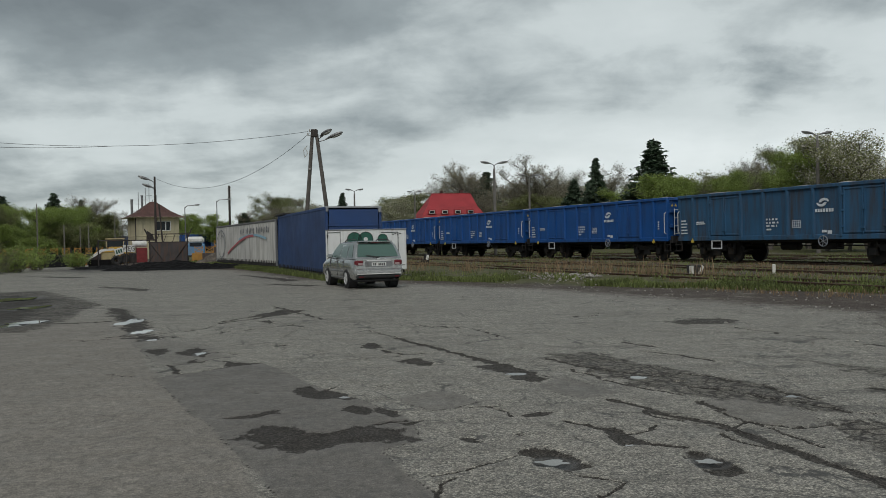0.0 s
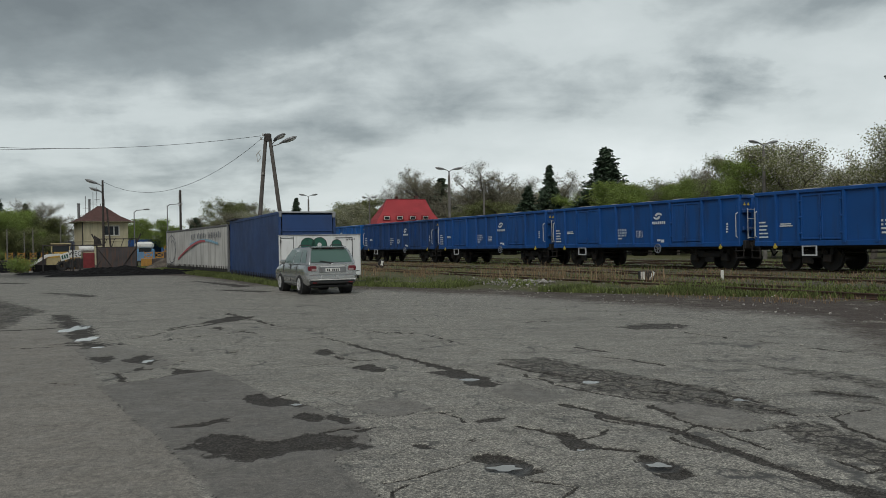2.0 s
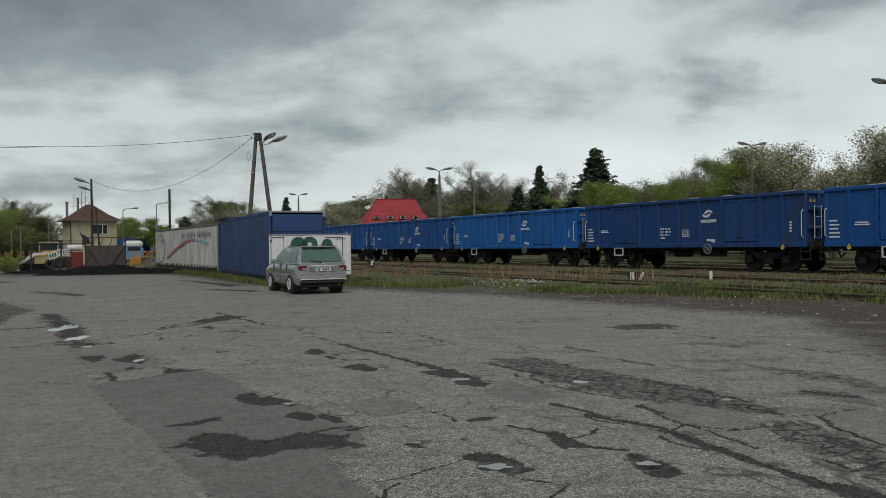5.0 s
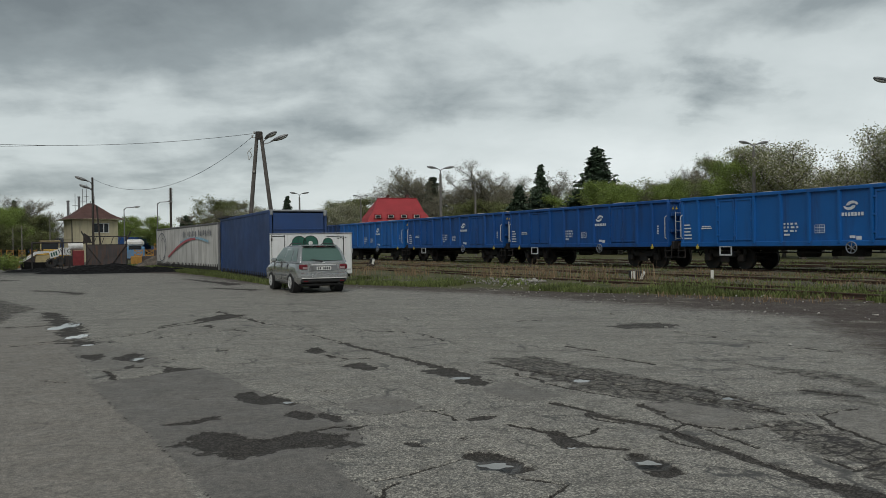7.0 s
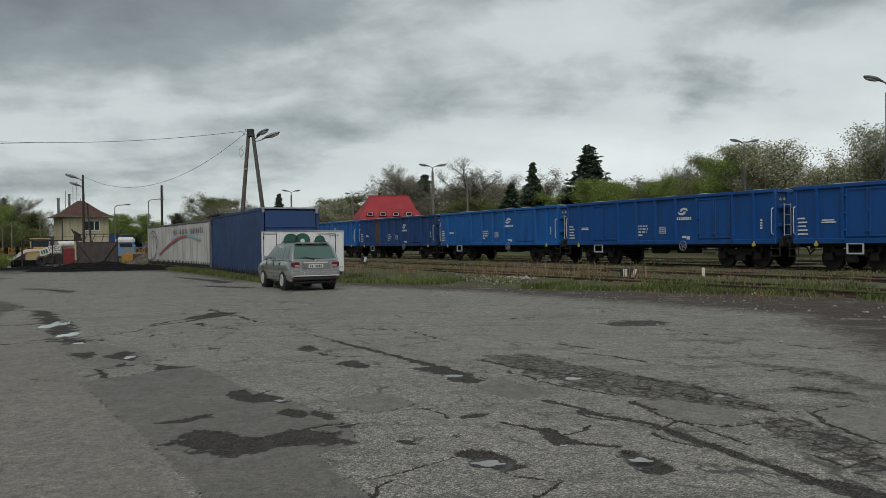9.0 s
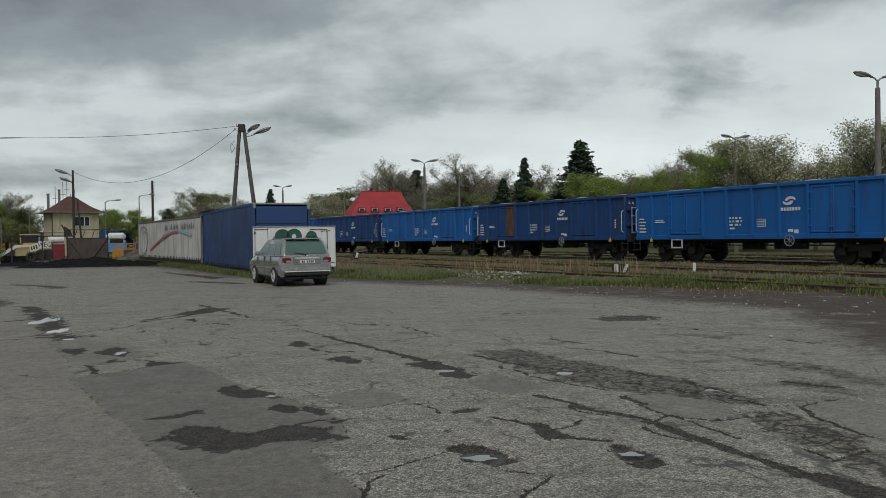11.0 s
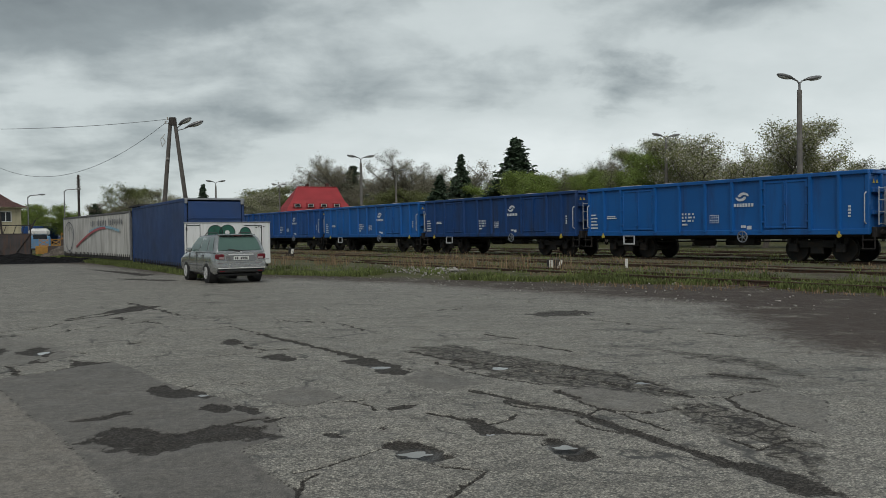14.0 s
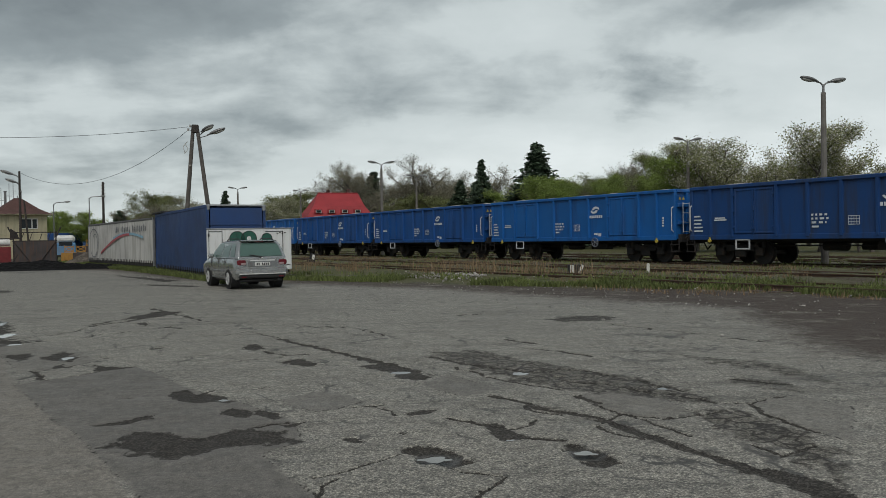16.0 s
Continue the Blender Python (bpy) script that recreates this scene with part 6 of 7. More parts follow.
# ---- white box trailer behind the car ----
def build_box_trailer():
    t = thing("box_trailer", pose(-4.98, 33.9, 0, 0, 0, 3.0), "small white box trailer with green circles and black outlines", "trailer")
    W, Z0, Z1, Dp = 3.42, 0.42, 2.14, 1.2
    part("box", S().box((W / 2, Dp / 2, (Z0 + Z1) / 2), (W, Dp, Z1 - Z0), b=0.03), TRAILER_WHITE, t, "white panelled box")
    part("roof_edge", S().box((W / 2, Dp / 2, Z1 + 0.012), (W + 0.05, Dp + 0.05, 0.04), b=0.01), ALU, t)
    fr = S()
    for x in (0.62,):
        fr.box((x, -0.008, 1.35), (0.022, 0.012, 1.5))
    fr.box((0.36, -0.008, 2.04), (0.55, 0.012, 0.03)).box((0.09, -0.008, 1.35), (0.02, 0.012, 1.5))
    part("door_outline", fr, INK, t)
    part("hinge", S().box((0.09, -0.02, 1.9), (0.06, 0.04, 0.12), b=0.01), INK, t)
    part("hinge", S().box((0.09, -0.02, 0.9), (0.06, 0.04, 0.12), b=0.01), INK, t)
    part("latch", S().box((0.66, -0.02, 1.45), (0.05, 0.04, 0.3), b=0.01), INK, t)
    for x, r in ((1.22, 0.30), (1.70, 0.31), (2.42, 0.21)):
        z = 1.74
        part("disc", S().cyl((x, -0.012, z), (x, -0.002, z), r, 28), SIGN_GREEN, t, "dark green painted disc")
        ri = S().ring((x, -0.012, z), (0, 1, 0), r, 0.012, 28, 4)
        part("disc_rim", ri, INK, t)
        if 1.5 < x < 2:
            part("disc_centre", S().cyl((x, -0.02, z), (x, -0.004, z), 0.09, 18), TRAILER_WHITE, t)
    fr = S().box((2.72, -0.008, 2.02), (0.72, 0.012, 0.03)).box((3.07, -0.008, 1.5), (0.035, 0.012, 1.04))
    part("outline", fr, INK, t)
    st = S()
    for i in range(4):
        st.box((2.86 + i * 0.1, -0.008, 1.93 + 0.03 * (i % 2)), (0.07, 0.012, 0.04))
    part("lettering_bars", st, INK, t)
    part("lower_outline", S().box((W / 2 + 0.35, -0.008, 0.62), (2.6, 0.012, 0.025)), INK, t)
    for x in (0.9, 2.5):
        part("wheel", S().ring((x, 0.15, 0.28), (0, 1, 0), 0.2, 0.085, 20, 8), RUBBER, t)
    part("chassis", S().box((W / 2, Dp / 2, 0.36), (W - 0.2, 0.9, 0.12)), BODY_DARK, t)
    for sx in (0.3, W - 0.3):
        part("prop", S().cyl((sx, 0.3, 0.0), (sx, 0.3, 0.42), 0.03, 8), BODY_DARK, t)


build_box_trailer()
# ---- poles, lamps and wires ----
CONCRETE = mat("pole_concrete", (0.16, 0.15, 0.135), 0.9, vary=0.2, scale=3, grain=0.2, grain_scale=40)
POLE_WOOD = mat("pole_tarred_wood", (0.045, 0.038, 0.033), 0.9, vary=0.3, scale=3, grain=0.3, grain_scale=40)
LAMP_GREY = mat("lamp_grey_metal", (0.20, 0.20, 0.20), 0.5, 0.4, vary=0.15, scale=5)
LAMP_LENS = mat("lamp_lens", (0.45, 0.45, 0.42), 0.3, vary=0.1, scale=5)
WIRE = mat("cable_black", (0.03, 0.03, 0.032), 0.7, vary=0.1, scale=3)
PORCELAIN = mat("insulator_porcelain", (0.3, 0.28, 0.25), 0.3, vary=0.2, scale=9)


def lamp_head(t, p, way, tilt=12, size=1.0):
    """A flat oval street lantern at p whose nose points along way."""
    a = math.degrees(math.atan2(way[1], way[0]))
    m = Matrix.Translation(p) @ pose(0, 0, 0, 0, -tilt, a) @ Matrix.Diagonal((size, size, size, 1))
    h = part("lantern", S().ball((0.38, 0, 0.03), 0.42, 0.16, 0.09, 14, 8).cyl((-0.12, 0, 0.02), (0.1, 0, 0.02), 0.04, 8), LAMP_GREY, t, "grey oval lantern head", at=m)
    part("lens", S().ball((0.44, 0, -0.03), 0.30, 0.12, 0.06, 12, 6), LAMP_LENS, h)


def yard_lamp(x, y, high, turn=0.0):
    base = Vector((x, y, 0.15))
    t = thing("street_lamp", Matrix.Translation(base), "tall grey concrete lamp post with two oval lanterns", "street lamp", "yard lamp posts")
    part("post", S().cyl((0, 0, 0), (0, 0, high - 0.45), 0.15, 12, 0.095), CONCRETE, t)
    br = S().cyl((0, 0, high - 0.5), (0, 0, high - 0.12), 0.05, 8)
    w = Vector((math.cos(radians(turn)), math.sin(radians(turn)), 0))
    for sg in (1, -1):
        br.tube([(0, 0, high - 0.2), tuple(w * sg * 0.14 + Vector((0, 0, high - 0.06))), tuple(w * sg * 0.34 + Vector((0, 0, high - 0.02)))], 0.03, 6)
        lamp_head(t, w * sg * 0.36 + Vector((0, 0, high - 0.01)), w * sg, 10)
    part("bracket", br, LAMP_GREY, t)


for s_, d_, h_ in ((20.4, 30.7, 7.72), (4.3, 65.5, 7.72), (-10.8, 98.4, 7.9), (25.05, 53.3, 8.12), (9.5, 87.0, 8.35), (-4.0, 116.6, 8.65)):
    yard_lamp(s_, d_, h_, 8.0)


LEG_GREY = mat("leg_grey_brown", (0.10, 0.09, 0.08), 0.9, vary=0.25, scale=3, grain=0.2, grain_scale=40)


def a_pole():
    base = Vector((-8.0, 50.6, 0.0))
    t = thing("utility_pole", Matrix.Translation(base), "A-shaped twin-leg utility pole with two lamps and insulators", "utility pole")
    top = 8.78
    for x0, x1 in ((-0.9, -0.13), (1.15, 0.13)):
        part("leg", S().cyl((x0, 0, -0.2), (x1, 0, top - 0.25), 0.15, 10, 0.11), LEG_GREY, t)
    part("cap", S().box((0, 0, top - 0.22), (0.42, 0.28, 0.5), b=0.04), POLE_WOOD, t)
    br = S().tube([(0.1, 0, top - 0.75), (0.45, -0.25, top - 0.5), (0.62, -0.4, top - 0.42)], 0.03, 6).tube([(0.1, 0, top - 0.8), (0.6, 0.1, top - 0.65), (0.85, 0.1, top - 0.55)], 0.03, 6)
    part("lamp_bracket", br, LAMP_GREY, t)
    lamp_head(t, (0.5, -0.35, top - 0.42), (0.75, -0.65), 16, 1.25)
    lamp_head(t, (0.85, 0.1, top - 0.55), (0.95, -0.1), 20, 1.3)
    for p in ((-0.42, 0, top - 0.35), (-0.3, 0, top - 0.12)):
        part("insulator", S().cyl((p[0], p[1], p[2]), (p[0], p[1], p[2] + 0.16), 0.05, 10, 0.035).cyl((p[0] + 0.2, p[1], p[2] + 0.02), p, 0.015, 5), PORCELAIN, t)
    for zz in (3.6, 6.3):
        part("step_iron", S().box((-0.42 + 0.05 * zz / 3, -0.16, zz), (0.14, 0.1, 0.12), b=0.02), PORCELAIN, t)
    cab = S().tube([(-0.45, -0.1, top - 1.0), (-0.7, -0.12, top - 1.3), (-0.62, -0.12, top - 1.75), (-0.42, -0.12, top - 1.45), (-0.6, -0.12, top - 1.15)], 0.022, 5)
    part("cable_loop", cab, LAMP_LENS, t, "pale loop of spare cable")
    return base + Vector((-0.3, 0, top - 0.2))


APEX = a_pole()


def wire(a, b, sag, r=0.013):
    a, b = Vector(a), Vector(b)
    s = S()
    pts = []
    for i in range(41):
        k = i / 40
        p = a.lerp(b, k)
        p.z -= sag * 4 * k * (1 - k)
        pts.append(p)
    s.tube(pts, r, 5)
    ob = part("overhead_cable", s, WIRE)
    tagged(ob, "thin black overhead cable sagging between poles", "cable", "overhead cables")


def lamp_pole():
    base = polar(-19.75, 75)
    high = 7.75
    t = thing("lamp_pole", Matrix.Translation(base), "dark wooden pole with a strut and two old lamps", "lamp post")
    part("pole", S().cyl((0, 0, -0.1), (0, 0, high), 0.12, 10, 0.085), POLE_WOOD, t)
    part("strut", S().cyl((0.75, 0, -0.1), (0.32, 0, high - 2.4), 0.085, 8, 0.07), POLE_WOOD, t)
    part("bracket", S().tube([(0, 0, high - 0.55), (-0.3, -0.1, high - 0.3), (-0.5, -0.1, high - 0.22)], 0.035, 6).tube([(0, 0, high - 1.1), (-0.2, -0.2, high - 0.95)], 0.035, 6), LAMP_GREY, t)
    lamp_head(t, (-0.45, -0.1, high - 0.3), (-1, -0.1), 20, 1.3)
    lamp_head(t, (-0.15, -0.2, high - 0.98), (-1, -0.25), 20, 1.15)
    return base + Vector((0, 0, high - 0.1))


POLE_TOP = lamp_pole()
wire(APEX, POLE_TOP, 2.0)
wire(APEX + Vector((-0.1, 0, 0.1)), polar(-38, 58, 9.1), 1.15)
W0_ = (APEX + Vector((-0.1, 0, 0.1))).lerp(polar(-38, 58, 9.1), 0.42) - Vector((0, 0, 1.12))
wire(W0_, polar(-38.5, 58, 8.6), 0.45)


def plain_pole(az, dist, slope, r=0.12, material=None, fittings=0, arm=0.0):
    high = EYE + dist * slope
    t = thing("pole", Matrix.Translation(polar(az, dist)), "plain dark yard pole with fittings" if fittings else "slender grey yard pole", "pole", "poles about the yard")
    part("shaft", S().cyl((0, 0, -0.1), (0, 0, high), r, 8, r * 0.75), material or CONCRETE, t)
    for i in range(fittings):
        part("insulator", S().cyl((0.1, 0, high - 0.3 - i * 0.45), (0.28, 0, high - 0.2 - i * 0.45), 0.06, 6).cyl((-0.1, 0, high - 0.5 - i * 0.45), (-0.26, 0, high - 0.4 - i * 0.45), 0.06, 6), PORCELAIN, t)
    if arm:
        part("arm", S().tube([(0, 0, high - 0.1), (arm * 0.25, 0, high + 0.15), (arm, 0, high + 0.2)], 0.05, 6), LAMP_GREY, t)
        lamp_head(t, (arm, 0, high + 0.2), (arm, 0, 0), 4, 0.9)


plain_pole(-14.9, 120, 0.0715, 0.2, POLE_WOOD, 5)
plain_pole(-17.85, 100, 0.046, 0.07, LAMP_GREY, arm=1.1)
plain_pole(-15.75, 112, 0.053, 0.08, LAMP_GREY, arm=1.3)
for az_, dist_, sl_ in ((-25.35, 76, 0.026), (-23.9, 82, 0.026), (-22.3, 88, 0.036), (-26.9, 80, 0.05), (-24.4, 95, 0.024)):
    plain_pole(az_, dist_, sl_, 0.06)

# ---- the signal cabin ----
PLASTER = mat("cream_plaster", (0.48, 0.43, 0.29), 0.9, vary=0.1, scale=0.8, dirt=(0.3, 0.27, 0.2), dirt_at=0.6, dirt_scale=0.8, streak=True)
ROOF_RED = mat("weathered_roof_tile", (0.085, 0.042, 0.036), 0.85, vary=0.25, scale=1.0, grain=0.3, grain_scale=14)
ROOF_BRIGHT = mat("red_roof_tile", (0.31, 0.03, 0.036), 0.7, vary=0.15, scale=0.5, grain=0.2, grain_scale=10)
FRAME_WHITE = mat("window_frame_white", (0.62, 0.62, 0.6), 0.5, vary=0.05, scale=3)
PANE = mat("window_pane_dark", (0.02, 0.024, 0.028), 0.25, vary=0.1, scale=1, spec=0.3)


def window(t, p, w, h, panes, normal_y=-1):
    """A framed window in a wall facing -y, at p its centre."""
    x, y, z = p
    f = S()
    f.box((x, y, z + h / 2), (w + 0.1, 0.1, 0.07)).box((x, y, z - h / 2), (w + 0.1, 0.14, 0.08))
    for i in range(panes + 1):
        f.box((x - w / 2 + w * i / panes, y, z), (0.11, 0.1, h))
    wi = part("window", f, FRAME_WHITE, t, "white framed window")
    for i in range(panes):
        part("pane", S().box((x - w / 2 + w * (i + 0.5) / panes, y + 0.02, z), (w / panes - 0.12, 0.03, h - 0.12)), PANE, wi)


def signal_cabin():
    t = thing("signal_cabin", Matrix.Translation(polar(-19.9, 108)) @ pose(0, 0, 0, 0, 0, 33) @ Matrix.Diagonal((0.93, 0.93, 1, 1)), "cream two-storey signal cabin with a brown bell-shaped hipped roof", "building")
    w, d, e, apex = 5.6, 5.0, 5.25, 7.2
    part("wall", S().box((0, 0, e / 2), (w, d, e)), PLASTER, t, "cream plastered walls")
    part("string_course", S().box((0, 0, 2.9), (w + 0.08, d + 0.08, 0.14), b=0.02), PLASTER, t)
    part("eaves", S().box((0, 0, e - 0.03), (w + 1.45, d + 1.45, 0.12), b=0.02), PLASTER, t)
    r = S()
    lv = ((0.78, e), (0.15, e + 0.22), (-0.75, e + 0.72), (-1.6, e + 1.38), (-2.42, apex + 0.05))
    rings = [[(-(w / 2 + o), -(d / 2 + o), z), (w / 2 + o, -(d / 2 + o), z), (w / 2 + o, d / 2 + o, z), (-(w / 2 + o), d / 2 + o, z)] for o, z in lv]
    vs = [p for q in rings for p in q]
    fs = [(i * 4 + j, i * 4 + (j + 1) % 4, i * 4 + 4 + (j + 1) % 4, i * 4 + 4 + j) for i in range(4) for j in range(4)] + [(16, 17, 18, 19), (3, 2, 1, 0)]
    part("roof", r.add(vs, fs), ROOF_RED, t, "brown-red tiled bell roof")
    part("ridge_knob", S().cyl((0, 0, apex - 0.1), (0, 0, apex + 0.35), 0.06, 8), LAMP_GREY, t)
    window(t, (0.7, -d / 2 - 0.03, 4.15), 1.9, 1.15, 3)
    for x, y, z0, z1, rr in ((-2.4, 1.6, 5.2, 7.5, 0.17), (-1.2, 0.9, 5.8, 8.0, 0.15)):
        part("flue", S().cyl((x, y, z0), (x, y, z1), rr, 10).cyl((x, y, z1), (x, y, z1 + 0.12), rr * 1.25, 10), LAMP_GREY, t, "pale metal flue pipe")
    for x, y, z1 in ((-0.9, 0.2, 9.0), (-0.4, 0.3, 9.6), (-1.7, 0.8, 8.5), (0.6, 0.4, 8.2)):
        a = S().tube([(x, y, 6.2), (x, y, z1)], 0.035, 5)
        a.tube([(x - 0.35, y, z1 - 1.5), (x + 0.35, y, z1 - 1.5)], 0.025, 4)
        part("aerial", a, LAMP_GREY, t)
    part("downpipe", S().tube([(-w / 2 - 0.05, -d / 2 - 0.06, e - 0.1), (-w / 2 - 0.05, -d / 2 - 0.06, 0.1)], 0.06, 6), BODY_DARK, t)


signal_cabin()


def red_house():
    t = thing("house", Matrix.Translation(polar(0.45, 150)) @ pose(0, 0, 0, 0, 0, 12) @ Matrix.Diagonal((1.04, 1, 1.03, 1)), "large house with a bright red tiled mansard roof and dormers", "house")
    w, d, e = 11.6, 9.0, 4.6
    part("wall", S().box((0, 0, e / 2), (w, d, e)), PLASTER, t)
    r = S()
    lv = ((0.5, e), (-0.4, e + 1.9), (-1.2, 7.6), (None, 10.1))
    rings = []
    for o, z in lv:
        if o is None:
            rings.append([(-w / 2 + 2.7, -0.05, z), (w / 2 - 1.7, -0.05, z), (w / 2 - 1.7, 0.05, z), (-w / 2 + 2.7, 0.05, z)])
        else:
            rings.append([(-(w / 2 + o), -(d / 2 + o), z), (w / 2 + o, -(d / 2 + o), z), (w / 2 + o, d / 2 + o, z), (-(w / 2 + o), d / 2 + o, z)])
    vs = [p for q in rings for p in q]
    fs = [(i * 4 + j, i * 4 + (j + 1) % 4, i * 4 + 4 + (j + 1) % 4, i * 4 + 4 + j) for i in range(3) for j in range(4)] + [(12, 13, 14, 15), (3, 2, 1, 0)]
    part("roof", r.add(vs, fs), ROOF_BRIGHT, t, "bright red tiled roof")
    for x in (-3.9, -1.6, 0.7, 3.0):
        dm = part("dormer", S().prism([(-0.75, 0), (0.75, 0), (0.6, 0.75), (-0.6, 0.75)], -0.2, 1.8, pose(x, -d / 2 + 0.25, 6.35)), ROOF_BRIGHT, t, "small red dormer")
        part("pane", S().box((x, -d / 2 + 0.02, 6.66), (0.8, 0.06, 0.42)), PANE, dm)
        part("frame", S().box((x, -d / 2 + 0.035, 6.66), (0.95, 0.05, 0.55)), FRAME_WHITE, dm)
    for x, z in ((-1.2, 10.6), (2.4, 10.7)):
        part("chimney", S().box((x, 0.4, z - 0.7), (0.6, 0.6, 1.6), b=0.03), ROOF_RED, t)
    part("ridge", S().box((0.4, 0, 10.13), (7.2, 0.3, 0.16), b=0.04), ROOF_BRIGHT, t)


red_house()

# ---- coal yard clutter ----
RUSTY = mat("rusty_plate", (0.062, 0.055, 0.055), 0.85, vary=0.25, scale=1.5, dirt=(0.12, 0.07, 0.05), dirt_at=0.58, dirt_scale=2.5, streak=True)
IRON = mat("dark_iron", (0.03, 0.027, 0.026), 0.8, vary=0.3, scale=4, dirt=RUST, dirt_at=0.62, dirt_scale=5)
YELLOW = mat("machine_yellow", (0.50, 0.30, 0.035), 0.5, vary=0.15, scale=2, dirt=(0.18, 0.12, 0.06), dirt_at=0.58, dirt_scale=3)
ORANGE = mat("orange_yellow_timber", (0.46, 0.24, 0.05), 0.7, vary=0.2, scale=3, dirt=(0.2, 0.12, 0.05), dirt_at=0.58, dirt_scale=3)
BEIGE = mat("cab_beige", (0.42, 0.34, 0.18), 0.6, vary=0.15, scale=3)
COAL = mat("coal", (0.009, 0.009, 0.0095), 0.9, vary=0.4, scale=4, grain=0.4, grain_scale=25, bump=0.6, spec=0.15)
VAN_BLUE = mat("van_pale_blue", (0.10, 0.24, 0.42), 0.4, vary=0.1, scale=2, dirt=(0.2, 0.22, 0.24), dirt_at=0.62, dirt_scale=3)
RED_PAINT = mat("dark_red_paint", (0.18, 0.022, 0.025), 0.5, vary=0.2, scale=3)
SHEET_WHITE = mat("white_sheeting", (0.68, 0.68, 0.66), 0.5, vary=0.1, scale=3, dirt=(0.4, 0.38, 0.34), dirt_at=0.6, dirt_scale=3)


def heap(az, dist, rx, ry, high, material, label, seed, category="heap"):
    rng = np.random.RandomState(seed)
    n = 46
    g = np.linspace(-1.15, 1.15, n)
    X, Y = np.meshgrid(g, g)
    r = np.hypot(X, Y) + 0.45 * (fbm(X * 2.2 + seed, Y * 2.2, 3, seed) - 0.5)
    z = high * np.clip(1 - r, 0, 1) * (0.75 + 0.5 * fbm(X * 6, Y * 6, 3, seed + 4))
    z = z + 0.16 * np.clip(1 - r, 0, 0.3) * rng.uniform(-1, 1, X.shape) - 0.03 * (r > 1)
    v = np.stack([X * rx, Y * ry, z], -1).reshape(-1, 3)
    i = np.arange(n * n).reshape(n, n)
    q = np.stack([i[:-1, :-1], i[:-1, 1:], i[1:, 1:], i[1:, :-1]], -1).reshape(-1, 4)
    ob = part("coal_mound" if material is COAL else "rubble_pile", S().add([tuple(p) for p in v.tolist()], [tuple(f) for f in q.tolist()]), material)
    ob.matrix_basis = Matrix.Translation(polar(az, dist)) @ pose(0, 0, 0, 0, 0, -az)
    tagged(ob, label, category)


heap(-18.6, 58.5, 4.6, 2.2, 0.62, COAL, "low spread-out heap of black coal", 2)
heap(-15.9, 57.0, 3.2, 1.6, 0.42, COAL, "flat black coal spill beside the heap", 5)
heap(-22.5, 66, 3.4, 3.0, 0.22, COAL, "low black coal heap by the sign", 8)
heap(-26.2, 76, 2.2, 2.0, 1.3, COAL, "dark coal heap behind the shrubs", 11)
heap(-24.3, 90, 3.6, 2.0, 1.25, COAL, "dark coal heap near the timber frames", 14)
heap(-15.6, 72, 2.2, 1.2, 1.0, mat("rubble", (0.10, 0.085, 0.07), 0.9, vary=0.4, scale=3, grain=0.4, grain_scale=12, bump=0.6), "pile of brown rubble and broken timber", 17, "rubble")


def bunker():
    t = thing("loading_hopper", Matrix.Translation(polar(-18.95, 66)) @ pose(0, 0, 0, 0, 0, 18.95) @ Matrix.Diagonal((0.93, 0.93, 1, 1)), "rusty steel coal hopper in a dark iron frame", "hopper")
    part("plate", S().box((0, 0, 1.08), (2.95, 0.08, 1.62), b=0.01).box((0, 0.7, 1.08), (2.95, 0.06, 1.62)), RUSTY, t, "flat rusty steel front plate")
    for x in (-1.5, 1.5):
        part("post", S().box((x, 0.0, 1.25), (0.1, 0.12, 2.7), b=0.01), IRON, t)
        part("side_plate", S().box((x * 0.985, 0.38, 1.08), (0.05, 0.75, 1.6)), RUSTY, t)
        sg = 1 if x > 0 else -1
        part("flared_arm", S().cyl((x, 0, 2.2), (x + sg * 0.38, 0, 2.95), 0.06, 6), IRON, t)
        part("brace", S().cyl((x, -0.08, 1.9), (x - sg * 1.2, -0.08, 0.3), 0.03, 5), IRON, t)
    for zz in (1.92, 2.55):
        part("top_bar", S().box((0, 0, zz), (3.2, 0.07, 0.07)), IRON, t)
    for x in (-1.0, -0.4, 0.3, 0.9):
        part("slat", S().cyl((x, 0, 1.9), (x + 0.25, 0.02, 2.56), 0.025, 5), IRON, t)
    part("corner_sheet", S().prism([(-0.3, 0), (0.35, 0.1), (0.2, 0.55), (-0.25, 0.85)], -0.02, 0.02, pose(-1.45, 0.05, 2.0)), IRON, t)
    part("foot", S().box((0, 0.4, 0.14), (3.0, 1.0, 0.28)), IRON, t)


bunker()


def word(text, size, material, parent, m, name="lettering"):
    cu = bpy.data.curves.new(name, "FONT")
    cu.body, cu.size, cu.align_x, cu.align_y, cu.extrude = text, size, "CENTER", "CENTER", 0.004
    tmp = bpy.data.objects.new(name, cu)
    scene.collection.objects.link(tmp)
    me = bpy.data.meshes.new_from_object(tmp.evaluated_get(bpy.context.evaluated_depsgraph_get()))
    bpy.data.objects.remove(tmp)
    me.materials.clear()
    me.materials.append(material)
    ob = new(name, me)
    ob.parent, ob.matrix_basis = parent, m
    return ob


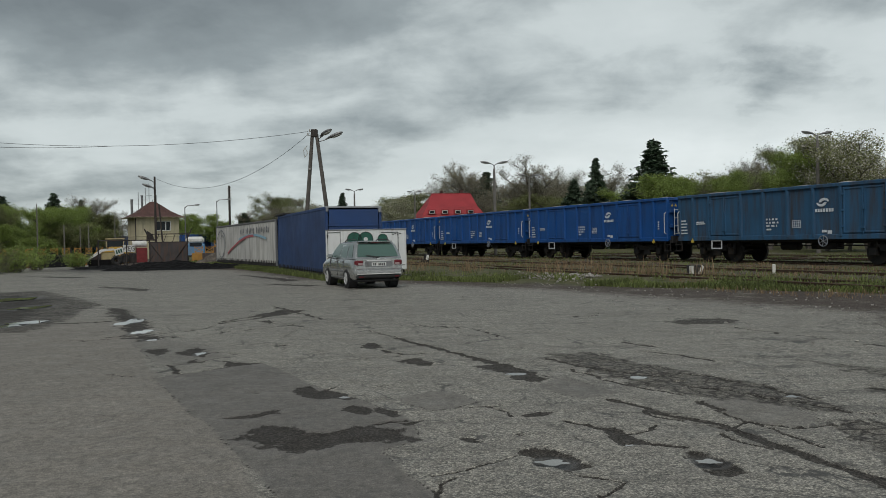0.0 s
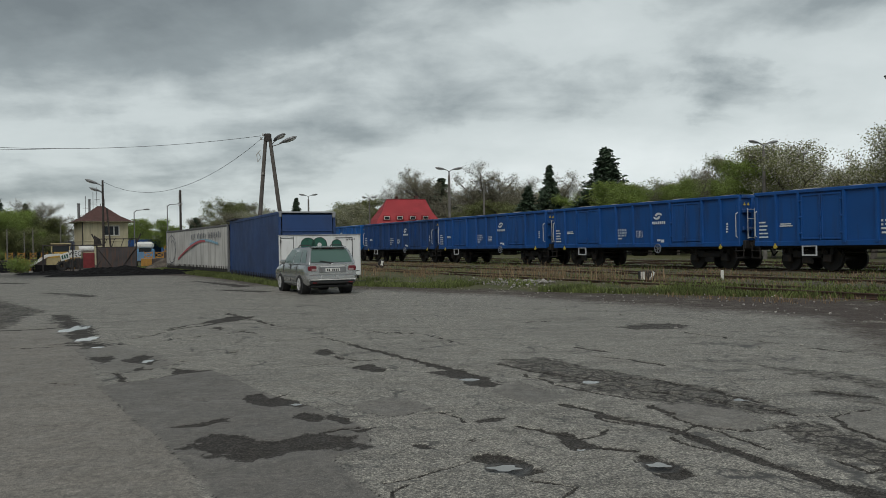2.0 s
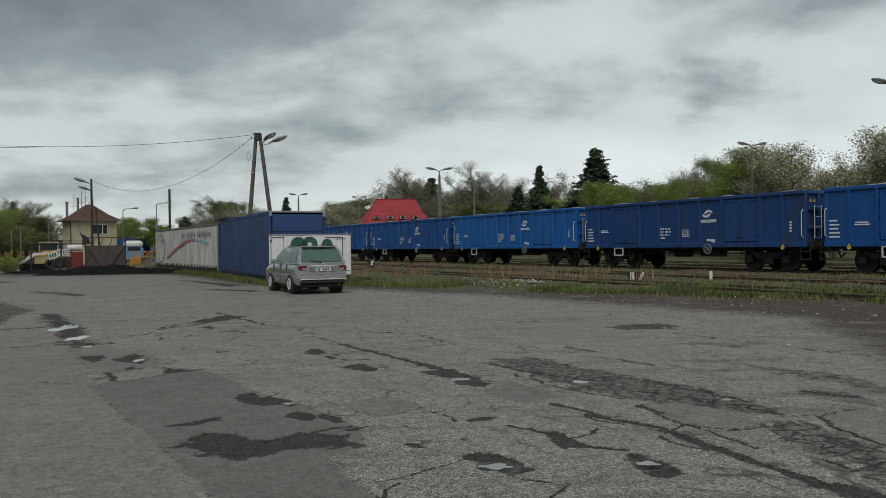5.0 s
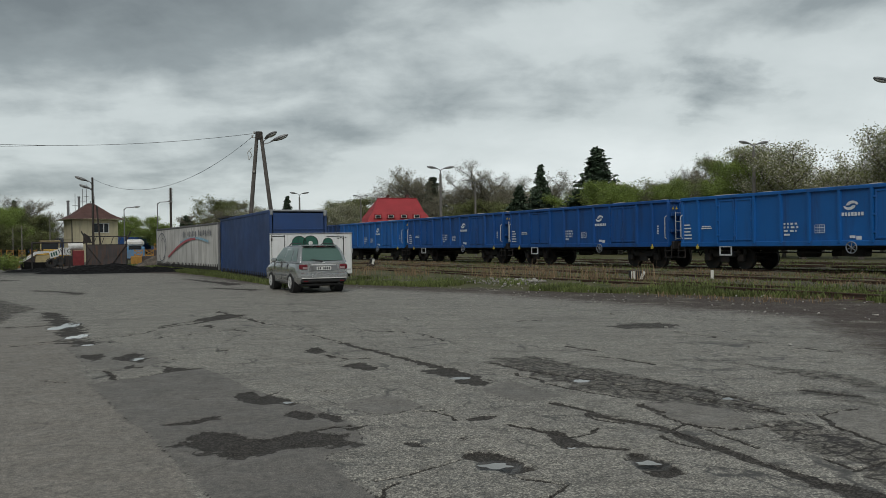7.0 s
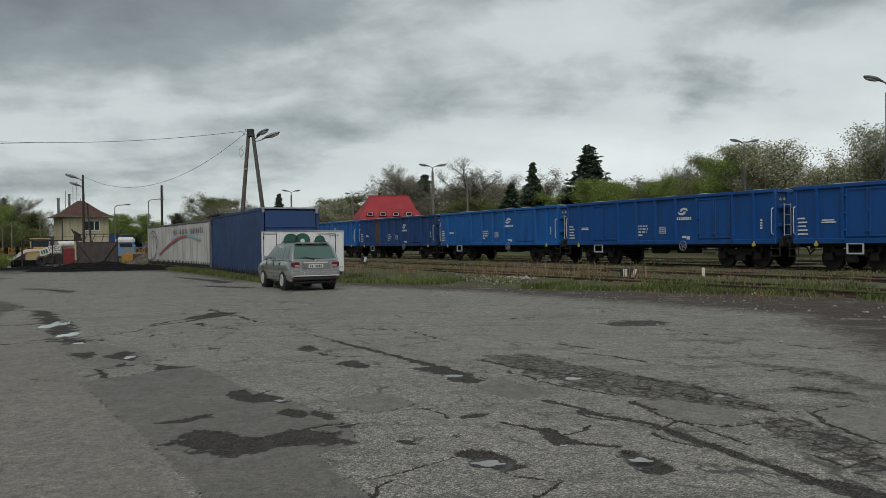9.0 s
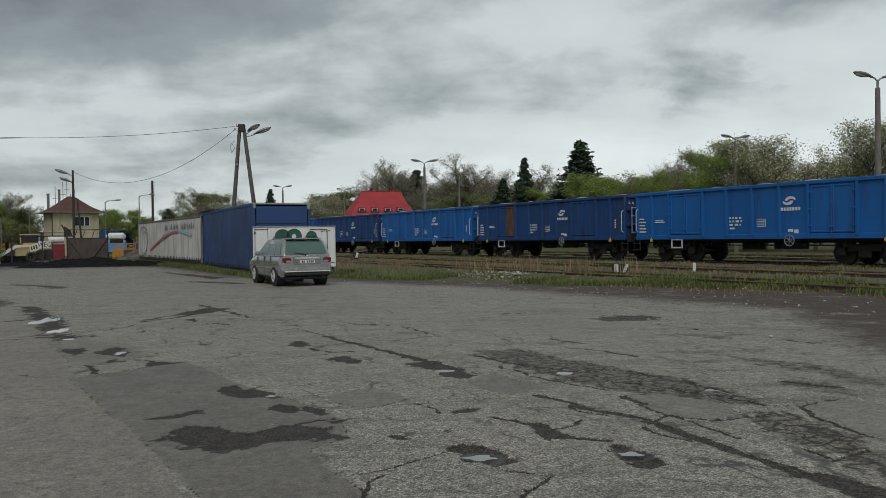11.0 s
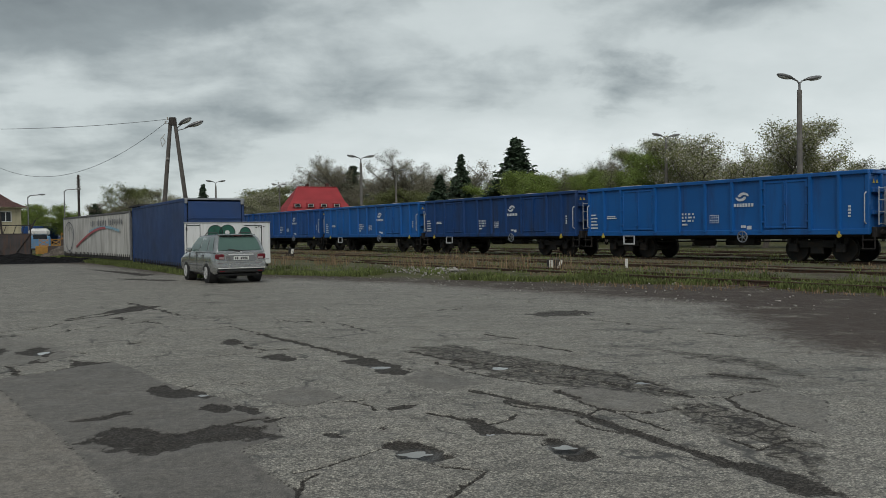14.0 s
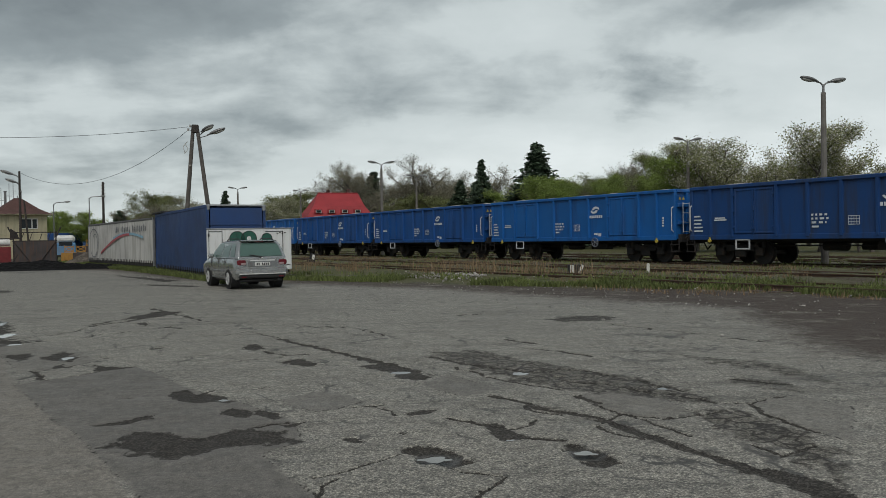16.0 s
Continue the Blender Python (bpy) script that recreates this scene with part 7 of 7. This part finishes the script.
def coal_sign():
    t = thing("sign_board", Matrix.Translation(polar(-21.75, 70)) @ pose(0, 0, 0, 0, 0, 22) @ Matrix.Diagonal((0.8, 0.8, 1, 1)), "white board with black capitals on two posts by the coal yard", "sign")
    part("board", S().box((0.42, 0, 1.45), (1.12, 0.04, 0.56), b=0.01), SHEET_WHITE, t, "white lettered board")
    word("WĘG", 0.50, INK, t, pose(0.42, -0.03, 1.45, 90, 0, 0))
    part("side_board", S().box((0, 0, 0), (0.8, 0.04, 0.55), m=pose(-0.5, 0.02, 1.25, 0, -14, 0), b=0.01), SHEET_WHITE, t, "tilted white board with green bars")
    g = S()
    for i in range(3):
        g.box((-0.22 + i * 0.22, 0, 0), (0.14, 0.012, 0.3), m=pose(-0.5, -0.01, 1.25, 0, -14, 0))
    part("bars", g, SIGN_GREEN, t)
    for x in (-0.6, 0.0, 0.8):
        part("post", S().box((x, 0.05, 0.5), (0.09, 0.09, 1.2)), IRON, t)


coal_sign()


def gate_frame():
    t = thing("pipe_frame", Matrix.Translation(polar(-21.6, 66)) @ pose(0, 0, 0, 0, 0, 21.6), "dark iron pipe frame at the coal yard entrance", "frame")
    for x in (-2.0, 0.0, 2.1):
        part("upright", S().cyl((x, 0, -0.05), (x, 0, 2.15), 0.05, 8), IRON, t)
    part("crossbar", S().cyl((-2.0, 0, 2.1), (2.1, 0, 2.1), 0.045, 8), IRON, t)
    part("strut", S().cyl((2.1, 0, 1.2), (1.3, -0.1, -0.05), 0.04, 6), IRON, t)


gate_frame()


def loader():
    t = thing("wheel_loader", Matrix.Translation(polar(-22.3, 82)) @ pose(0, 0, 0, 0, 0, 22) @ Matrix.Diagonal((0.78, 0.78, 0.84, 1)), "old yellow wheel loader with a beige cab", "loader")
    part("chassis", S().box((0, 0, 1.2), (2.9, 1.7, 0.75), b=0.06), YELLOW, t, "yellow engine body")
    part("bonnet", S().box((0.2, 0, 1.75), (1.9, 1.5, 0.4), b=0.08), YELLOW, t)
    cabp = S()
    for x in (-1.0, 0.95):
        for y in (-0.65, 0.65):
            cabp.box((x, y, 2.35), (0.09, 0.09, 0.9))
    part("cab_pillars", cabp, BEIGE, t)
    part("cab_roof", S().box((0, 0, 2.83), (2.2, 1.55, 0.12), b=0.03), BEIGE, t, "beige cab roof")
    part("cab_glass", S().box((0, 0, 2.3), (1.75, 1.2, 0.85)), PANE, t)
    for x in (-1.05, 1.05):
        for y in (-0.85, 0.85):
            part("wheel", S().ring((x, y, 0.62), (0, 1, 0), 0.4, 0.21, 22, 8).cyl((x, y - 0.1, 0.62), (x, y + 0.1, 0.62), 0.32, 14), RUBBER, t)
    part("bucket", S().prism([(-2.9, 0.2), (-1.9, 0.25), (-1.9, 1.25), (-2.3, 1.35), (-2.45, 0.55)], -1.1, 1.1), YELLOW, t)
    part("lift_arm", S().box((-1.6, -0.6, 1.3), (1.3, 0.14, 0.2), b=0.02).box((-1.6, 0.6, 1.3), (1.3, 0.14, 0.2), b=0.02), YELLOW, t)


loader()


def tank():
    t = thing("tank", Matrix.Translation(polar(-20.8, 76)) @ pose(0, 0, 0, 0, 0, 20), "white cylindrical tank on a dark red frame", "tank")
    part("shell", S().cyl((-0.6, 0, 1.85), (0.6, 0, 1.85), 0.3, 18), SHEET_WHITE, t)
    part("frame", S().box((0.2, 0, 0.85), (0.9, 0.7, 1.3), b=0.03), RED_PAINT, t, "dark red base frame")
    for x in (-0.5, 0.5):
        part("leg", S().box((x, 0, 0.12), (0.12, 0.7, 0.3)), IRON, t)


tank()


def van():
    t = thing("van", Matrix.Translation(polar(-17.2, 86)) @ pose(0, 0, 0, 0, 0, 20), "pale blue van with a white roof", "van")
    part("body", S().box((0, 1.6, 1.15), (1.85, 3.6, 1.3), b=0.12), VAN_BLUE, t)
    part("roof", S().box((0, 1.6, 2.15), (1.75, 3.4, 0.75), b=0.25), SHEET_WHITE, t, "white domed roof")
    part("window", S().box((0, -0.19, 1.7), (1.2, 0.05, 0.4), b=0.02), PANE, t)
    for x in (-0.8, 0.8):
        for y in (0.5, 2.8):
            part("wheel", S().ring((x, y, 0.33), (1, 0, 0), 0.22, 0.11, 18, 8), RUBBER, t)
    part("bumper", S().box((0, -0.22, 0.55), (1.8, 0.1, 0.16), b=0.03), BODY_DARK, t)


van()


def trestle():
    """A frame of crossed yellow timbers, two metres long."""
    t = thing("timber_trestle", pose(0, 0, -60), "orange-yellow crossed timber frame stored in the yard", "trestle", "row of timber frames")
    for sg in (1, -1):
        part("cross_beam", S().box((0, 0.06 * sg, 0), (1.9, 0.1, 0.14), m=pose(0, 0, 0.6, 0, 24 * sg, 0), b=0.01), ORANGE, t)
    part("top_rail", S().box((0, 0, 1.05), (2.0, 0.12, 0.12), b=0.01), ORANGE, t)
    part("bottom_rail", S().box((0, 0, 0.12), (2.0, 0.14, 0.16), b=0.01), ORANGE, t)
    for x in (-0.95, 0.95):
        part("upright", S().box((x, 0, 0.62), (0.12, 0.12, 1.25), b=0.01), ORANGE, t)
    return t


first_ = trestle()
a_, b_ = polar(-30.5, 72, 1.0), polar(-21.4, 84, 1.0)
n_ = int((b_ - a_).length / 1.28)
spots_ = [(a_.lerp(b_, i / n_), math.degrees(math.atan2(b_.y - a_.y, b_.x - a_.x))) for i in range(n_ + 1)]
spots_ += [(polar(-16.3, 78, 0.9), 16), (polar(-15.7, 79, 1.45), 20), (polar(-17.0, 80, 0.9), 14)]
base_ = thing("timber_stack", Matrix.Identity(4), "long low stack of brown timber under the yellow frames", "timber stack")
for i_, (p_, g_) in enumerate(spots_):
    m_ = Matrix.Translation(p_) @ pose(0, 0, 0, 0, 0, g_ + 3 * math.sin(i_ * 2.3)) @ Matrix.Diagonal((0.62, 0.62, 0.72, 1))
    if i_ == 0:
        first_.matrix_basis = m_
    else:
        copy_thing(first_, m_)
    part("beam", S().box((0, 0, -p_.z / 2 - 0.0), (1.28, 0.8, p_.z - 0.02), b=0.02), RUSTY if i_ % 4 else ORANGE, base_, at=Matrix.Translation(p_) @ pose(0, 0, 0, 0, 0, g_))


def covered_pile():
    t = thing("covered_pile", Matrix.Translation(polar(-23.0, 72)) @ pose(0, 0, 0, 0, 0, 24), "slanting white sheet over a pile with a yellow panel", "pile")
    part("sheet", S().prism([(-1.5, 0.55), (-0.2, 1.45), (0.75, 1.5), (0.85, 1.35), (-0.1, 1.25), (-1.4, 0.42)], -0.7, 0.7), SHEET_WHITE, t, "white sheeting")
    part("panel", S().box((0.35, 0, 0.8), (1.1, 1.2, 0.75), b=0.05), BEIGE, t, "yellowish panel")
    part("base", S().box((-0.2, 0, 0.3), (2.0, 1.3, 0.6), b=0.05), COAL, t)
    for x in (0.95,):
        part("tyre", S().ring((x, -0.75, 0.5), (0, 1, 0), 0.3, 0.17, 18, 8), RUBBER, t)


covered_pile()

# ---- blue wagons parked far off ----
far_ = thing("parked_wagons", Matrix.Translation(polar(-24.6, 150)) @ pose(0, 0, 0, 0, 0, 66), "row of dark blue wagons standing far off", "railway wagon")
for i_ in range(4):
    part("wagon_body", S().box((0, -21 + i_ * 14.0, 2.2), (2.8, 13.2, 2.3), b=0.05), BLUES[2], far_)
    part("wagon_frame", S().box((0, -21 + i_ * 14.0, 0.6), (2.2, 12, 0.95)), WAGON_BLACK, far_)
# ---- verge: grass, dry stalks, markers and rubble ----
BLADE = mat("grass_blade", (0.135, 0.165, 0.05), 0.7, vary=0.35, scale=0.5, island=0.55, leaf=0.3)
DRY = mat("dry_stalk", (0.22, 0.155, 0.09), 0.9, vary=0.25, scale=2, island=0.45)
MARK_WHITE = mat("marker_white_paint", (0.66, 0.65, 0.6), 0.6, vary=0.1, scale=4, dirt=(0.3, 0.28, 0.25), dirt_at=0.62, dirt_scale=5)
RUBBLE = mat("broken_concrete", (0.30, 0.285, 0.26), 0.9, vary=0.25, scale=4, grain=0.25, grain_scale=30, island=0.3)


def ground_z(x, y):
    """Height of the ground sheet under a point."""
    hit, p, _, _ = ground.ray_cast(Vector((x, y, 5)), Vector((0, 0, -1)))
    return p.z if hit else 0.0


def blades(name, spots, high, wide, material, label, category, lean=0.35, seed=0):
    """Many single blades as thin bent slips; spots is an array of x, y, z."""
    g = np.random.RandomState(seed)
    n = len(spots)
    a = g.uniform(0, 2 * np.pi, n)
    h = high * g.uniform(0.45, 1.15, n)
    w = wide * g.uniform(0.6, 1.3, n)
    side = np.stack([np.cos(a), np.sin(a), 0 * a], 1) * w[:, None] / 2
    b = g.uniform(0, 2 * np.pi, n)
    out = np.stack([np.cos(b), np.sin(b), 0 * b], 1) * (h * g.uniform(0, lean, n) * 2)[:, None]
    upv = np.array([0, 0, 1.0]) * h[:, None]
    p = spots - np.array([0, 0, 0.01])
    v = np.stack([p - side, p + side, p + side * 0.7 + upv * 0.6 + out * 0.35, p - side * 0.7 + upv * 0.6 + out * 0.35, p + upv + out], 1).reshape(-1, 3)
    i = np.arange(n)[:, None] * 5
    me = bpy.data.meshes.new(name)
    quads = (i + np.array([[0, 1, 2, 3]])).tolist()
    tris = (i + np.array([[3, 2, 4]])).tolist()
    me.from_pydata(v.tolist(), [], quads + tris)
    me.materials.append(material)
    return tagged(new(name, me), label, category, kind="stuff")


def scatter(n, s0, s1, d0, d1, seed, keep=0.5, scale=0.5):
    g = np.random.RandomState(seed)
    s, d = g.uniform(s0, s1, n), g.uniform(d0, d1, n)
    k = fbm(s * scale, d * scale * 1.6, 3, seed) > keep
    s, d = s[k], d[k]
    x, y = s * U.x + d * N.x, s * U.y + d * N.y
    return x, y


def lay(x, y):
    return np.array([(a, b, ground_z(a, b)) for a, b in zip(x.tolist(), y.tolist())])


def verge_line(s):
    return 18.6 - 0.36 * np.clip(s - 13.8, 0, 23.5)


g_ = np.random.RandomState(5)
s_ = 4 + 76 * g_.uniform(0, 1, 90000) ** 1.25
d_ = verge_line(s_) + np.abs(g_.normal(0.4, 1.3, 90000)) - 0.25
k_ = fbm(s_ * 0.55, d_ * 0.9, 3, 9) > 0.43 + 0.15 * np.clip((d_ - 17.5) / 5, 0, 1)
s_, d_ = s_[k_][:52000], d_[k_][:52000]
blades("verge_grass", lay(s_ * U.x + d_ * N.x, s_ * U.y + d_ * N.y), 0.19, 0.032, BLADE, "fresh green grass and weeds along the verge", "grass", seed=1)
x_, y_ = scatter(60000, 4, 110, 18.5, 43, 21, 0.52, 0.35)
blades("track_weeds", lay(x_[:32000], y_[:32000]), 0.13, 0.036, BLADE, "low green weeds between the rails", "grass", seed=2)
x_, y_ = scatter(40000, 4, 80, 16.5, 27, 33, 0.55, 0.45)
blades("dry_grass", lay(x_[:16000], y_[:16000]), 0.15, 0.02, DRY, "dry straw-coloured grass between the tracks", "grass", seed=3)
# clumps of tall dead stalks
cl_ = []
for s0_, d0_, n_, sp_ in ((26.2, 19.2, 170, 0.9), (24.4, 20.2, 90, 0.5), (34.5, 17.2, 90, 0.9), (37.5, 15.9, 60, 0.8), (22.0, 20.6, 60, 0.5), (29.5, 18.6, 90, 0.9), (31.0, 21.5, 70, 0.8)):
    s_ = s0_ + g_.normal(0, sp_, n_)
    d_ = d0_ + g_.normal(0, sp_ * 0.5, n_)
    cl_.append(np.stack([s_ * U.x + d_ * N.x, s_ * U.y + d_ * N.y], 1))
cl_ = np.concatenate(cl_)
blades("dead_stalks", lay(cl_[:, 0], cl_[:, 1]), 0.7, 0.02, DRY, "clumps of tall dead brown stalks by the rails", "dead plants", lean=0.3, seed=4)
# grass round the standing bodies
s_ = g_.uniform(30, 82, 16000)
d_ = 11.2 + 0.03 * (s_ - 36) + np.abs(g_.normal(0, 1.0, 16000)) - 1.5
x_, y_ = s_ * U.x + d_ * N.x, s_ * U.y + d_ * N.y
blades("yard_grass", lay(x_, y_), 0.22, 0.03, BLADE, "grass growing along the truck bodies", "grass", seed=6)
s_, d_ = g_.uniform(62, 95, 9000), g_.uniform(-12, -3.5, 9000)
blades("bank_grass", lay(s_ * U.x + d_ * N.x, s_ * U.y + d_ * N.y), 0.35, 0.05, BLADE, "rough grass at the yard's edge", "grass", seed=7)


def post(s, d, high, label):
    p = sd(s, d)
    z = ground_z(p.x, p.y)
    ob = part("marker_post", S().box((0, 0, high / 2 - 0.05), (0.11, 0.09, high + 0.1), b=0.015), MARK_WHITE)
    ob.matrix_basis = Matrix.Translation((p.x, p.y, z)) @ pose(0, 0, 0, 0, 0, -20)
    tagged(ob, label, "marker post", "track markers")


post(20.9, 22.7, 0.34, "short white painted post beside the rails")
fm_ = thing("clearance_marker", Matrix.Translation(sd(23.0, 21.0, 0.06)) @ pose(0, 0, 0, 0, 0, -15), "white and black striped clearance marker by the track", "marker post", "track markers")
part("board", S().box((0, 0, 0.22), (0.62, 0.12, 0.5), b=0.015), INK, fm_, "black board")
part("stripe", S().box((-0.14, -0.065, 0.22), (0.15, 0.012, 0.46)), MARK_WHITE, fm_)
part("stripe", S().box((0, 0, 0), (0.11, 0.012, 0.5), m=pose(0.17, -0.065, 0.22, 0, 22, 0)), MARK_WHITE, fm_)
lv_ = thing("point_lever", Matrix.Translation(sd(49.0, 21.4, 0.06)) @ pose(0, 0, 0, 0, 0, -15), "black point lever with a white weight", "point lever")
part("weight", S().box((0, 0, 0.5), (0.34, 0.2, 0.4), m=pose(0, 0, 0, 0, 12, 0), b=0.04), INK, lv_)
part("face", S().box((0.1, -0.115, 0.5), (0.16, 0.02, 0.32), m=pose(0, 0, 0, 0, 12, 0)), MARK_WHITE, lv_, "white painted face")
part("stand", S().box((0, 0, 0.15), (0.5, 0.25, 0.3), b=0.03), IRON, lv_)


def stones(name, s0, d0, n, spread, size, seed, label):
    rng = random.Random(seed)
    s = S()
    for i in range(n):
        p = sd(s0 + rng.gauss(0, spread * 1.7), d0 + rng.gauss(0, spread * 0.5))
        z = ground_z(p.x, p.y)
        k = size * rng.uniform(0.4, 1.4)
        s.box((0, 0, 0), (k * rng.uniform(0.8, 1.8), k * rng.uniform(0.7, 1.3), k * rng.uniform(0.5, 0.9)),
              m=Matrix.Translation((p.x, p.y, z + k * 0.22 + 0.1 * max(0, 1 - abs(i - n / 2) / n) * rng.random())) @ pose(0, 0, 0, rng.uniform(-25, 25), rng.uniform(-25, 25), rng.uniform(0, 360)), b=k * 0.12)
    tagged(part(name, s, RUBBLE), label, "rubble", kind="stuff")


stones("rubble", 25.4, 16.4, 130, 0.8, 0.055, 1, "pale broken concrete rubble at the edge of the asphalt")
stones("rubble", 25.0, 17.3, 60, 0.3, 0.09, 2, "heap of pale stones in the grass")
stones("gravel_stones", 18.0, 15.4, 500, 5.0, 0.03, 3, "loose gravel along the asphalt edge")
# ---- what moves ----
def rolled(t):
    """Metres that the train has gone since the start."""
    return SPEED * t - SLOWING * t * t / 2 - 0.28 * (max(0.0, t - 13) / 3) ** 2


def motions():
    """The whole train rolls along its track, slowing a little; the wheelsets of the wagons that pass near turn."""
    for i, w in TRAIN:
        walk(w, [(t, train_at(i, t)) for t in range(0, 17)])
    for i, w in TRAIN:
        if -1 <= i <= 11:
            for ws in w.children_recursive:
                if ws.name.split(".")[0] == "wheelset":
                    at = ws.matrix_basis.translation.copy()
                    walk(ws, [(k / FPS, pose(at.x, at.y, at.z, 0, math.degrees(rolled(k / FPS) / 0.46), 0)) for k in range(16 * FPS + 1)])


motions()
